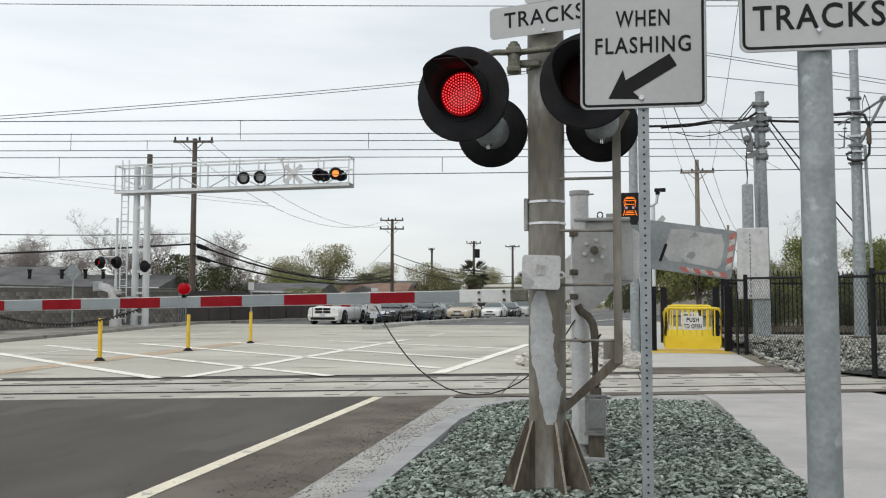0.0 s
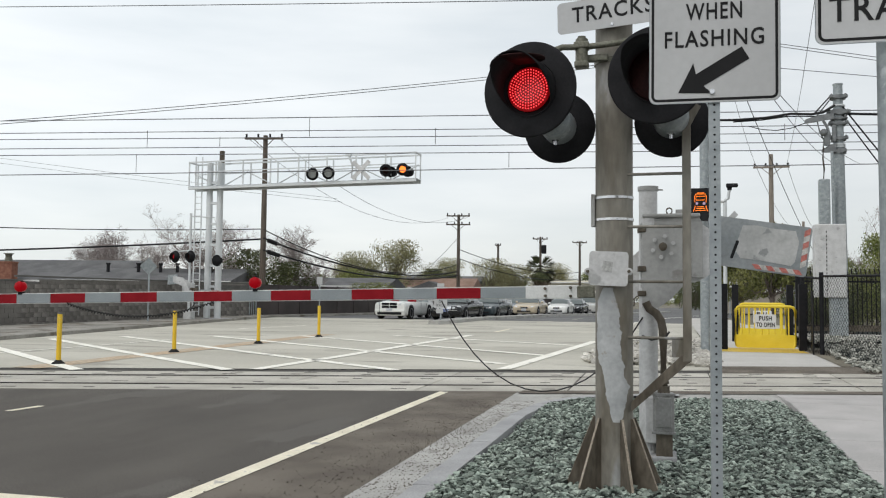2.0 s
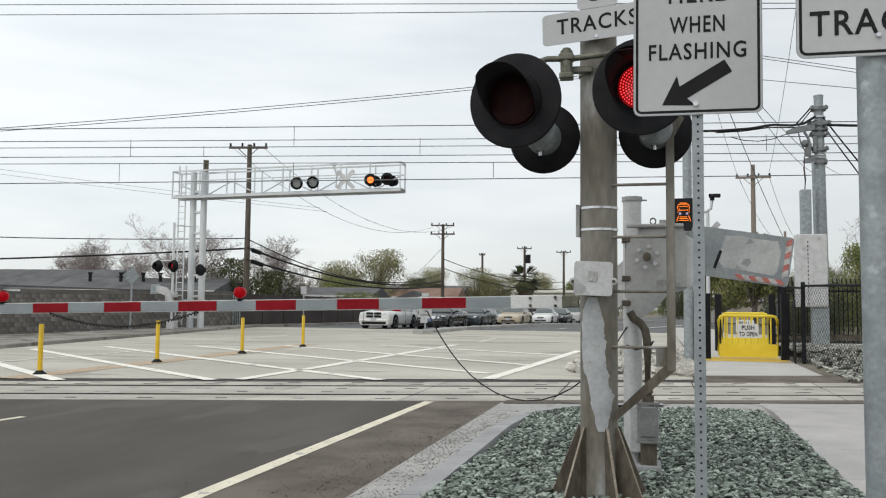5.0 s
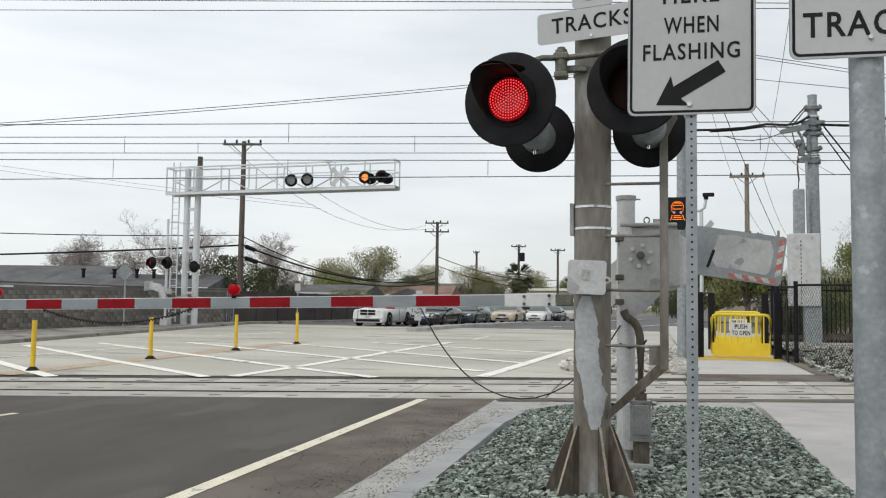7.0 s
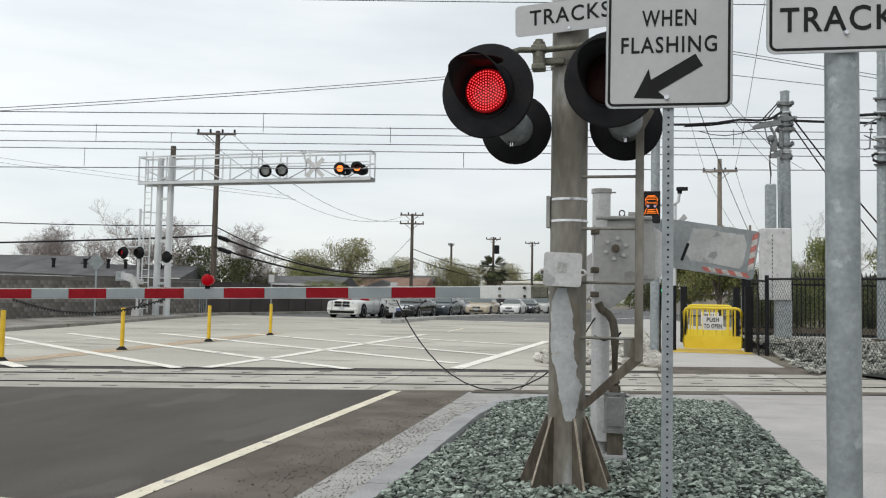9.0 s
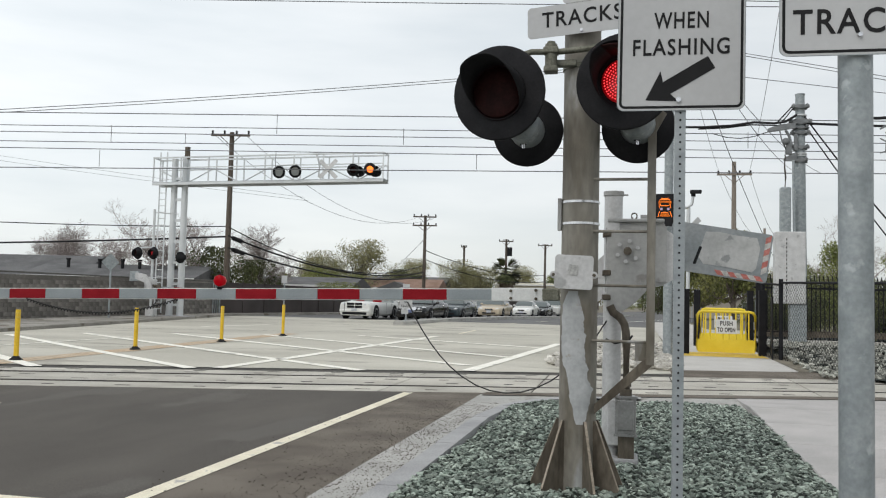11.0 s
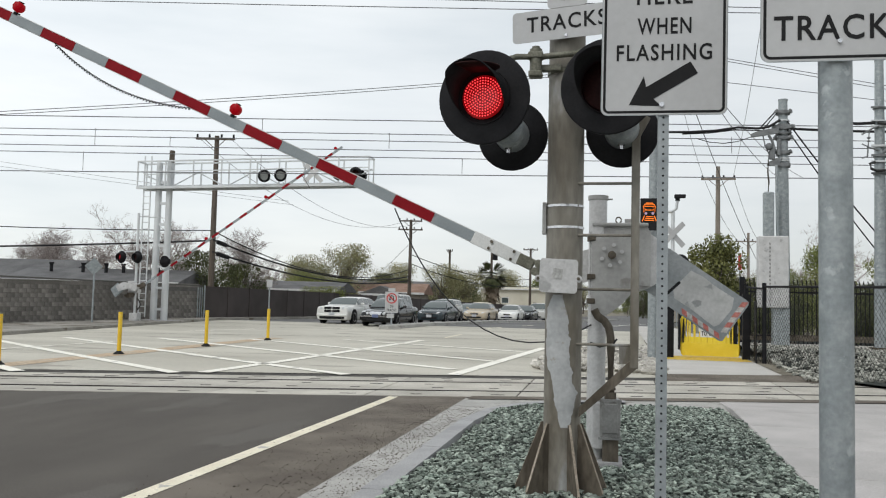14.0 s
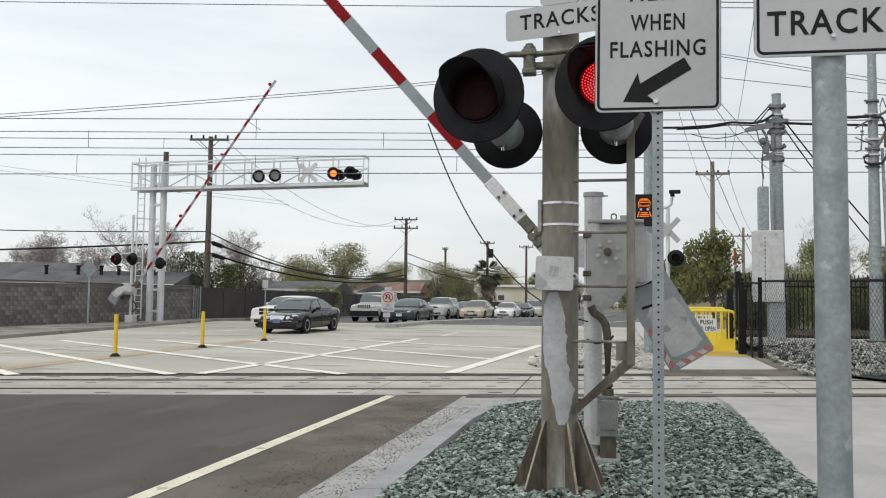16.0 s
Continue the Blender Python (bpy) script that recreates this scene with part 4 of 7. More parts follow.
for i in range(6):
    gz_ = -0.15 + i * 0.055
    stripe_m = M_cwred if i % 2 == 1 else M_cwpale
    part("edge_stripe", Geo().prism([(0.375, gz_), (0.375, gz_ + 0.055), (0.42, gz_ + 0.085), (0.42, gz_ + 0.03)], 0.003, CW @ pose(0, -0.039, 0)), stripe_m, arm, "", True)
for lx in (-4.14, -7.03):
    lamp = part("arm_lamp", Geo().lathe((lx, AY + 0.05, AZ + 0.136), (0, -1, 0), [(0.0, 0.0), (0.0, 0.056), (0.02, 0.06), (0.075, 0.06), (0.085, 0.052), (0.088, 0.0)], 8), M_redlamp, arm, "round red arm lamp", True)
    part("lamp_cap", Geo().box((lx, AY + 0.02, AZ + 0.197), (0.04, 0.05, 0.012), chamfer=0.003), M_black, arm, "", True)
    part("lamp_foot", Geo().box((lx, AY + 0.02, AZ + 0.06), (0.05, 0.05, 0.03)), M_black, arm, "", True)
pts = []
for i in range(181):
    u = i / 180
    pts.append((-6.40 + 1.8 * u, AY - 0.02 + 0.012 * math.sin(u * 300), AZ - 0.06 - 0.15 * (1 - (2 * u - 1) ** 2) + 0.012 * math.cos(u * 300)))
part("coiled_cord", Geo().tube(pts, 0.008, 4), M_cable, arm, "black coiled cord hanging under the arm", True)

# ---- near signs ----
stop = thing("regulatory_sign", (0.235, 4.37, 0.1), "white STOP HERE WHEN FLASHING sign on perforated post", "road sign")
g = Geo().box((0.235, 4.385, 1.75), (0.052, 0.052, 3.3))
post = part("post", g, M_perf, stop, "perforated square zinc post")
g = Geo()
z = 0.16
while z < 2.46:
    g.cyl((0.235, 4.36, z), (0.235, 4.3575, z), 0.0055, n=10)
    z += 0.0365
tagged(part("perforations", g, M_black, post), kind="stuff")
SM = pose(0.235, 4.352, 2.47 + 0.457, 0, 0.4, 0)
sp = part("panel", Geo().prism(rounded(0.61, 0.914, 0.035), 0.005, SM), M_signwhite, stop, "white sign panel with black border")
part("border_line", border(Geo(), 0.59, 0.894, 0.03, 0.013, 0.0032, SM), M_signblack, sp)
part("panel_edge", border(Geo(), 0.612, 0.916, 0.035, 0.004, 0.003, SM), M_galv, sp)
so = Matrix.Translation(-Vector((0.235, 4.37, 0.1))) @ SM
for word, w, up in (("STOP", 0.27, 0.76), ("HERE", 0.27, 0.605), ("WHEN", 0.262, 0.452), ("FLASHING", 0.462, 0.318)):
    writing("sign_word", word, w, 0.083, M_signblack, sp, so @ pose(0.0, -0.0035, up - 0.457), 0.0015)
u = Vector((-0.86, 0, -0.51)).normalized()
nn = Vector((-u.z, 0, u.x))
tip = Vector((0.138 - 0.305, 0, 0.052 - 0.457))
pts2 = [tip, tip - u * 0.135 + nn * 0.088, tip - u * 0.118 + nn * 0.035, tip - u * 0.365 + nn * 0.035, tip - u * 0.365 - nn * 0.035, tip - u * 0.118 - nn * 0.035, tip - u * 0.135 - nn * 0.088]
part("arrow", Geo().prism([(p.x, p.z) for p in pts2], 0.002, SM @ pose(0, -0.0035, 0)), M_signblack, sp, "black arrow pointing down at the road")
for bz in (0.052, 0.86):
    part("bolt", Geo().cyl(SM @ Vector((-0.008, -0.003, bz - 0.457)), SM @ Vector((-0.008, -0.014, bz - 0.457)), 0.012, n=10), M_chrome, sp)

trk = thing("regulatory_sign", (0.89, 3.7, 0.1), "white DO NOT STOP ON TRACKS sign on round galvanised post", "road sign")
part("post", Geo().cyl((0.89, 3.735, 0.05), (0.89, 3.735, 3.32), 0.066, n=32), M_galv, trk, "spangled galvanised round post")
TM = pose(0.89, 3.655, 2.525 + 0.381, 0, 0.3, 0)
tp = part("panel", Geo().prism(rounded(0.61, 0.762, 0.035), 0.005, TM), M_signwhite, trk, "white sign panel with black border")
part("border_line", border(Geo(), 0.588, 0.74, 0.03, 0.012, 0.0032, TM), M_signblack, tp)
part("panel_edge", border(Geo(), 0.612, 0.764, 0.035, 0.004, 0.003, TM), M_galv, tp)
to = Matrix.Translation(-Vector((0.89, 3.7, 0.1))) @ TM
for word, w, up in (("DO NOT", 0.4, 0.64), ("STOP", 0.28, 0.48), ("ON", 0.14, 0.325), ("TRACKS", 0.505, 0.14)):
    writing("sign_word", word, w, 0.104, M_signblack, tp, to @ pose(0, -0.0035, up - 0.381), 0.0015)
part("bolt", Geo().cyl(TM @ Vector((-0.0, -0.003, -0.3)), TM @ Vector((-0.0, -0.014, -0.3)), 0.009, n=10), M_chrome, tp)

# ---- far side: block wall and fence ----
def wall_x(y):
    return -25.0 + 0.2 * (y - 32.7)


wall = thing("wall_west", (wall_x(34), 34, gz(34)), "grey concrete block wall beside the road", "wall", kind="structure")
g = Geo()
for y0, y1 in ((18, 25), (25, 32), (32, 39), (39, 45)):
    c = Vector((wall_x((y0 + y1) / 2) - 0.11, (y0 + y1) / 2, 0.95 + gz((y0 + y1) / 2)))
    g.box(c, (0.17, (y1 - y0) * 1.02, 1.92), -math.degrees(math.atan(0.2)))
part("wall_core", g, M_mortar, wall)
unit = mesh_of("block", Geo().box((0, 0, 0), (0.03, 0.388, 0.188), chamfer=0.008), M_block)
turn = Euler((0, 0, -math.atan(0.2)))
count = 0
for row in range(10):
    y = 30.2 + (0.2 if row % 2 else 0.0)
    while y < 44.8 and count < 330:
        b = new("block", unit)
        b.parent = wall
        b.location = Vector((wall_x(y) - 0.02 + random.uniform(-0.002, 0.003), y, gz(y) + 0.1 + row * 0.197)) - wall.location
        b.rotation_euler = turn
        y += 0.392
        count += 1
g = Geo()
for row in range(10):
    y = 22 + (0.2 if row % 2 else 0.0)
    while y < 44.7:
        if y < 30.1 or row > 8 and y > 31:
            g.box((wall_x(y) - 0.02, y, gz(y) + 0.1 + row * 0.197), (0.03, 0.388, 0.188), -11.3)
        y += 0.392
if g.v:
    tagged(part("far_blocks", g, M_block, wall), kind="stuff")
g = Geo()
for y0, y1 in ((18, 30), (30, 45)):
    g.box((wall_x((y0 + y1) / 2) - 0.1, (y0 + y1) / 2, 1.99 + gz((y0 + y1) / 2)), (0.24, (y1 - y0) * 1.02, 0.06), -11.3)
part("coping", g, M_mortar, wall)

fence = thing("fence_west", (-22.5, 46, 0.4), "dark brown panel fence along the far road", "fence", kind="structure")
y = 45.1
while y < 175:
    step = 2.4 if y < 100 else 6.0
    x0, x1 = -22.5 + BEND * (y - 45), -22.5 + BEND * (y + step - 45)
    z0 = gz(y + step / 2)
    part("fence_panel", Geo().box(((x0 + x1) / 2, y + step / 2, z0 + 0.93), (0.04, step, 1.86), -6.9), M_fence, fence)
    part("fence_post", Geo().box((x0 + 0.03, y, z0 + 0.95), (0.07, 0.07, 1.92)), M_galv if y < 46 else M_fence, fence)
    y += step
g = Geo()
for i in range(4):
    y = 45.0 - i * 0.18
    g.cyl((wall_x(y) + 0.12, y, 0.4), (wall_x(y) + 0.12, y, 2.2), 0.03, n=8)
solid("fence_posts", g, M_galv, "thin galvanised fence posts at the wall's end", "fence")

# far kerb and verge with the signals' footing
g = Geo()
for y0, y1 in ((20, 28), (28, 34), (34, 40), (40, 45), (45, 60), (60, 90), (90, 150)):
    f = lambda y: (-21.1 - 0.06 * (y - 40)) if y < 45 else lane(-21.4, y) + 0.6
    k0, k1 = f(y0), f(y1)
    l0, l1 = (wall_x(y0), wall_x(y1)) if y1 <= 45 else (-22.5 + BEND * (y0 - 45), -22.5 + BEND * (y1 - 45))
    z0, z1 = gz(y0) + 0.12, gz(y1) + 0.12
    g.add([(k0, y0, z0 - 0.2), (k1, y1, z1 - 0.2), (k1 - 0.03, y1, z1), (k0 - 0.03, y0, z0), (l0, y0, z0), (l1, y1, z1)], [(0, 3, 2, 1), (3, 4, 5, 2)])
solid("verge", g, M_verge, "pale concrete kerb and verge along the far wall", kind="structure")

# median with its no-U-turn sign
g = Geo()
ym = [39.9, 40.5, 46, 60, 75, 95, 130]
for y in ym:
    w = 0.25 if y < 40.2 else 0.5
    z = gz(y)
    xm = lane(-9.45, y)
    g.v += [(xm - w, y, z - 0.02), (xm - w + 0.04, y, z + 0.16), (xm + w - 0.04, y, z + 0.16), (xm + w, y, z - 0.02)]
g.f = [(4 * i + j, 4 * i + j + 1, 4 * i + j + 5, 4 * i + j + 4) for i in range(len(ym) - 1) for j in range(3)] + [(0, 1, 2, 3)]
g.s = [False] * len(g.f)
solid("median", g, M_gutter, "pale concrete median island", kind="structure")

UX, UY = -10.58, 40.9
us = thing("regulatory_sign", (UX, UY, 0.55), "white no U-turn ON TRACKS sign on median post", "road sign")
part("post", Geo().box((UX, UY + 0.04, 1.4), (0.06, 0.06, 1.75)), M_perf, us)
UM = pose(UX, UY - 0.01, 1.62, 0, 0, 14)
up_ = part("panel", Geo().prism(rounded(0.63, 1.02, 0.03), 0.006, UM), M_signwhite, us, "white sign panel")
part("top_plate", Geo().prism(rounded(0.34, 0.16, 0.02), 0.006, UM @ pose(0, 0.01, 0.6)), M_signwhite, us)
part("lower_plate", Geo().prism(rounded(0.34, 0.22, 0.02), 0.006, UM @ pose(-0.05, 0, -0.66)), M_signwhite, us)
ring = Geo()
n = 28
for j in range(n):
    a = 2 * math.pi * j / n
    for rr in (0.20, 0.255):
        ring.v.append(tuple(UM @ Vector((rr * math.cos(a), -0.006, 0.19 + rr * math.sin(a)))))
ring.f = [(2 * j, 2 * j + 1, (2 * j + 3) % (2 * n), (2 * j + 2) % (2 * n)) for j in range(n)]
ring.s = [False] * n
part("red_ring", ring, M_signred, up_)
part("red_slash", Geo().prism([(-0.17, 0.125), (-0.13, 0.165), (0.17, -0.125), (0.13, -0.165)], 0.002, UM @ pose(0, -0.009, 0.19)), M_signred, up_)
part("u_arrow", Geo().tube([UM @ Vector(p) for p in ((0.085, -0.006, 0.07), (0.085, -0.006, 0.24), (0.06, -0.006, 0.3), (0.0, -0.006, 0.32), (-0.06, -0.006, 0.3), (-0.085, -0.006, 0.24), (-0.085, -0.006, 0.16))], 0.022, 6), M_signblack, up_)
part("arrow_head", Geo().prism([(-0.15, 0.17), (-0.02, 0.17), (-0.085, 0.08)], 0.004, UM @ pose(0, -0.006, 0)), M_signblack, up_)
uo = Matrix.Translation(-Vector((UX, UY, 0.55))) @ UM
writing("sign_word", "ON", 0.16, 0.12, M_signblack, up_, uo @ pose(0, -0.005, -0.2), 0.002)
writing("sign_word", "TRACKS", 0.48, 0.12, M_signblack, up_, uo @ pose(0, -0.005, -0.38), 0.002)

# ---- yellow delineator posts ----
dl = thing("delineator_post", (-12.77, 16.3, gz(16.3)), "yellow flexible delineator post on a dark base", "bollard", "delineators between the lanes")
part("base", Geo().cyl((0, 0, 0), (0, 0, 0.04), 0.15, 0.12, n=16).cyl((0, 0, 0.04), (0, 0, 0.09), 0.11, 0.06, n=16), M_tyre, dl, "dark rubber base", True)
part("tube", Geo().cyl((0, 0, 0.07), (0, 0, 1.08), 0.052, n=16), M_delin, dl, "", True)
part("reflective_band", Geo().cyl((0, 0, 0.90), (0, 0, 0.94), 0.054, n=16), M_tactile, dl, "", True)
part("reflective_band", Geo().cyl((0, 0, 0.98), (0, 0, 1.02), 0.054, n=16), M_tactile, dl, "", True)
for x, y in ((-12.41, 20.3), (-11.97, 24.25), (-11.6, 28.1)):
    copy_thing(dl, pose(x, y, gz(y)))

# ---- cantilever signal over the far lanes ----
CY = 39.5
ca = thing("cantilever_signal", (-22.0, CY, 0.45), "pale aluminium cantilever signal bridge over the lanes", "railroad signal")
part("footing", Geo().box((-22.0, CY, 0.4), (1.7, 1.0, 0.14), chamfer=0.02), M_kerb, ca)
for x, top in ((-22.36, 8.3), (-21.78, 8.32)):
    part("column", Geo().cyl((x, CY, 0.45), (x, CY, top), 0.17, 0.155, n=18), M_alum, ca)
part("column_tip", Geo().cyl((-21.72, CY, 8.3), (-21.72, CY, 8.9), 0.13, n=12), M_rusty, ca)
for i in range(7):
    part("column_tie", Geo().box((-22.07, CY, 1.0 + i * 1.05), (0.45, 0.16, 0.12)), M_alum, ca)
for x in (-22.98, -22.62):
    part("ladder_rail", Geo().box((x - 0.05, CY - 0.25, 4.6), (0.05, 0.05, 8.0)), M_alum, ca)
for i in range(24):
    part("ladder_rung", Geo().cyl((-23.02, CY - 0.25, 0.8 + i * 0.32), (-22.67, CY - 0.25, 0.8 + i * 0.32), 0.02, n=6), M_alum, ca)
XL, XR = -23.32, -11.38


def cz(x, z):
    return z - 0.06 + 0.012 * (x - XL)


for dy in (-0.42, 0.42):
    for z, w in ((7.05, 0.13), (8.36, 0.07), (7.85, 0.045)):
        part("chord", Geo().add([(x, CY + dy + sy * w / 2, cz(x, z) + sz * w / 2) for x in (XL, XR) for sy, sz in ((-1, -1), (1, -1), (1, 1), (-1, 1))],
                                [(0, 1, 5, 4), (1, 2, 6, 5), (2, 3, 7, 6), (3, 0, 4, 7), (3, 2, 1, 0), (4, 5, 6, 7)]), M_alum, ca)
    for i in range(9):
        x = XL + 0.02 + (XR - XL - 0.04) * i / 8
        part("upright", Geo().box((x, CY + dy, cz(x, 7.7)), (0.06, 0.05, 1.3)), M_alum, ca)
        if i < 8 and dy < 0:
            xa, xb = x, x + (XR - XL) / 8
            if i % 2 == 0:
                xa, xb = xb, xa
            part("diagonal", Geo().tube([(xa, CY + 0.1, cz(xa, 7.1)), (xb, CY + 0.1, cz(xb, 7.85))], 0.032, 6), M_alum, ca)
for x in (XL, XR):
    part("end_rail", Geo().box((x, CY, cz(x, 8.36)), (0.06, 0.84, 0.06)), M_alum, ca)
part("walkway", Geo().box(((XL + XR) / 2, CY, 7.14), (XR - XL, 0.76, 0.04), m=pose(0, 0, 0, 0, -0.69, 0)), M_galv, ca)
part("conduit_arm", Geo().tube([(-14.6, CY - 0.4, 7.3), (-14.55, CY - 0.45, 7.9), (-14.75, CY - 0.45, 8.45)], 0.05, 8), M_alum, ca)
part("bell", Geo().box((-14.75, CY - 0.45, 8.42), (0.3, 0.15, 0.12), chamfer=0.02), M_alum, ca)
for sgn in (1, -1):
    part("crossbuck_blade", Geo().prism(rounded(1.2, 0.2, 0.02), 0.01, pose(-14.1, CY - 0.5 + 0.02 * sgn, 7.66, 0, 45 * sgn, 0)), M_cover, ca, "pale back of a crossbuck blade")


def far_lamp(parent, c, aim, lens, r=0.29, lens_r=0.13):
    """A small flasher unit at a distance, with an added shutter flap for its off state."""
    c, aim = Vector(c), Vector(aim).normalized()
    q = aim.to_track_quat("Z", "Y")
    disc = part("background_disc", Geo().lathe(c, aim, [(-0.015, 0.0), (-0.015, r), (0.015, r), (0.015, 0.0)], 24), M_black, parent, "matt black round background")
    part("hood", Geo().lathe(c, aim, [(0.015, lens_r + 0.03), (0.22, lens_r + 0.03), (0.22, lens_r + 0.02), (0.015, lens_r + 0.02)], 20), M_black, disc)
    part("housing", Geo().lathe(c, -aim, [(0.015, 0.15), (0.18, 0.13), (0.2, 0.0)], 16), M_black, disc)
    part("lens", Geo().lathe(c, aim, [(0.02, lens_r), (0.035, 0.06), (0.036, 0.0)], 20), lens, disc)
    if lens is M_clearlens:
        return None, None
    flap = part("shutter", Geo().lathe((0, -lens_r, 0), (0, 0, 1), [(-0.004, 0.0), (-0.004, lens_r + 0.006), (0.005, lens_r), (0.006, 0.0)], 20), M_unlitflap, disc, "added dark flap that covers the lit lens while the lamp is off", True)
    hinge = Matrix.Translation(c - origin(parent)) @ q.to_matrix().to_4x4() @ pose(0, lens_r, 0.045)
    flap.matrix_basis = hinge
    return flap, hinge


TOUS = (0.25, -0.95, -0.12)
far_lamp(ca, (-16.57, CY - 0.55, 7.52), TOUS, M_clearlens, 0.3, 0.2)
far_lamp(ca, (-15.74, CY - 0.55, 7.55), TOUS, M_clearlens, 0.3, 0.2)
part("lamp_arm", Geo().tube([(-16.6, CY - 0.45, 7.86), (-15.7, CY - 0.45, 7.9)], 0.04, 8), M_alum, ca)
flap_cl, hinge_cl = far_lamp(ca, (-12.83, CY - 0.55, 7.6), TOUS, M_ledfar, 0.3, 0.155)
flap_cr, hinge_cr = far_lamp(ca, (-12.0, CY - 0.55, 7.63), TOUS, M_ledfar, 0.3, 0.155)
for x in (-12.83, -12.0):
    part("rear_hood", Geo().lathe((x + 0.05, CY + 0.1, 7.62), (0.2, 1, 0), [(0, 0.27), (0.3, 0.2), (0.3, 0)], 18), M_black, ca)

# ---- far crossing gate with its own flashers ----
FX, FY = -22.5, 38.0
fg = thing("crossing_gate", (FX, FY, 0.45), "far crossing gate with grey counterweight and striped arm", "railroad gate")
part("post", Geo().cyl((FX, FY, 0.45), (FX, FY, 5.6), 0.06, n=12), M_alum, fg)
part("post_brace", Geo().tube([(FX, FY, 5.45), (FX + 0.9, FY + 0.7, 5.45)], 0.025, 6), M_alum, fg)
part("base_box", Geo().box((FX + 0.04, FY, 0.62), (0.42, 0.4, 0.38), chamfer=0.03), M_cover, fg)
part("cable_loop", Geo().tube([(FX + 0.25, FY - 0.2, 0.95), (FX + 0.45, FY - 0.2, 1.2), (FX + 0.2, FY - 0.1, 1.5)], 0.03, 6), M_cable, fg)
part("mechanism_box", Geo().box((FX - 0.1, FY + 0.1, 2.0), (0.5, 0.4, 0.45), chamfer=0.04).box((FX - 0.2, FY + 0.05, 2.28), (0.34, 0.3, 0.1), chamfer=0.02), M_cover, fg)
part("lower_linkage", Geo().prism([(-0.45, 1.62), (-0.2, 1.78), (0.1, 1.74), (0.06, 1.60), (-0.25, 1.52)], 0.1, Matrix.Translation((FX, FY - 0.2, 0))), M_rusty, fg, "dark drive linkage")
part("lamp_arm", Geo().tube([(FX - 0.95, FY - 0.02, 3.72), (FX, FY - 0.04, 3.76)], 0.035, 8), M_alum, fg)
SIDE = (-0.30, -0.95, 0.0)
flap_fl, hinge_fl = far_lamp(fg, (FX - 0.68, FY - 0.2, 3.47), SIDE, M_fardim, 0.30, 0.15)
flap_fr, hinge_fr = far_lamp(fg, (FX + 0.16, FY - 0.2, 3.47), SIDE, M_fardim, 0.30, 0.15)
part("rear_lamp", Geo().lathe((-21.55, 38.9, 3.33), (0.8, -0.3, 0.0), [(0, 0.0), (0, 0.29), (0.03, 0.29), (0.03, 0.15), (0.3, 0.14), (0.3, 0)], 20), M_black, fg, "black lamp that faces away")
FPX, FPY, FPZ = -22.42, 37.75, 2.02
farm = part("gate_arm", Geo().box((6.3, 0, -0.17), (11.6, 0.05, 0.1)), M_galv, fg, "thin red and white striped gate arm", True)
farm.location = Vector((FPX, FPY, FPZ)) - fg.location
for i in range(13):
    part("stripe", Geo().box((1.5 + i * 0.82, -0.03, -0.17), (0.41, 0.01, 0.106)), M_armred, farm, "red reflective stripe", True)
for x in (4.3, 7.8, 11.8):
    part("arm_lamp", Geo().cyl((x, -0.05, -0.05), (x, 0.07, -0.05), 0.075, n=12), M_redlamp, farm, "", True)
part("counterweight", Geo().prism([(-0.95, 0.05), (-0.95, 0.52), (-0.48, 0.56), (-0.45, 0.1)], 0.1, pose(0, -0.22, 0)), M_galv, farm, "grey counterweight plate", True)
for dy_ in (-0.13, -0.31):
    part("counter_arm", Geo().prism([(-0.62, 0.18), (-0.62, 0.48), (-0.2, 0.42), (0.16, 0.12), (0.3, -0.2), (0.1, -0.3), (-0.12, 0.02)], 0.04, pose(0, dy_, 0)), M_cover, farm, "pale bent counterweight arm", True)
part("hinge", Geo().box((0.42, -0.05, -0.17), (0.34, 0.16, 0.22), chamfer=0.03).cyl((0.3, -0.2, -0.1), (0.3, 0.1, -0.1), 0.06, n=10), M_rusty, farm, "dark hinge block", True)
part("dropper", Geo().cyl((9.8, 0, -0.22), (9.8, 0, -0.92), 0.012, n=6), M_cable, farm, "", True)

# back of a warning sign on a post
ws = thing("warning_sign", (-22.9, 35.2, 0.38), "back of a diamond warning sign on thin post", "road sign")
part("post", Geo().box((-22.9, 35.2, 1.75), (0.06, 0.06, 2.8)), M_perf, ws)
part("panel", Geo().prism([(0, -0.4), (-0.4, 0), (0, 0.4), (0.4, 0)], 0.01, pose(-22.9, 35.15, 2.9, 0, 0, 52)), M_galv, ws)
ws2 = thing("small_sign", (-19.6, 47.5, 0.5), "small pale sign on a thin post by the fence", "road sign")
part("post", Geo().box((-19.6, 47.5, 1.6), (0.06, 0.06, 2.2)), M_perf, ws2)
part("panel", Geo().box((-19.6, 47.46, 2.55), (0.35, 0.01, 0.45)), M_signwhite, ws2)

# ---- right side: path, cobbles, gates, fences, ballast ----
patch("path", 1.2, 3.75, along(19.6), level(60), M_path, "pale concrete path past the gates", 0.05, 3, 20)
g = Geo()
for i in range(9):
    x = 0.9 + 0.6 * i
    for y0, dz in ((18.52, -0.004), (19.3, 0.02), (19.63, 0.058)):
        y = y0 + SKEW * x
        g.v.append((x, y, gz(y) + dz))
g.f = [(3 * i + j, 3 * i + j + 3, 3 * i + j + 4, 3 * i + j + 1) for i in range(8) for j in range(2)]
g.s = [False] * len(g.f)
solid("asphalt_ramp", g, M_asphalt_old, "dark asphalt strip between the panels and the path", kind="structure")
patch("verge_east", 3.73, 4.4, along(19.62), level(27), M_ground, "bare brown earth beside the path", 0.062, 3, 10)
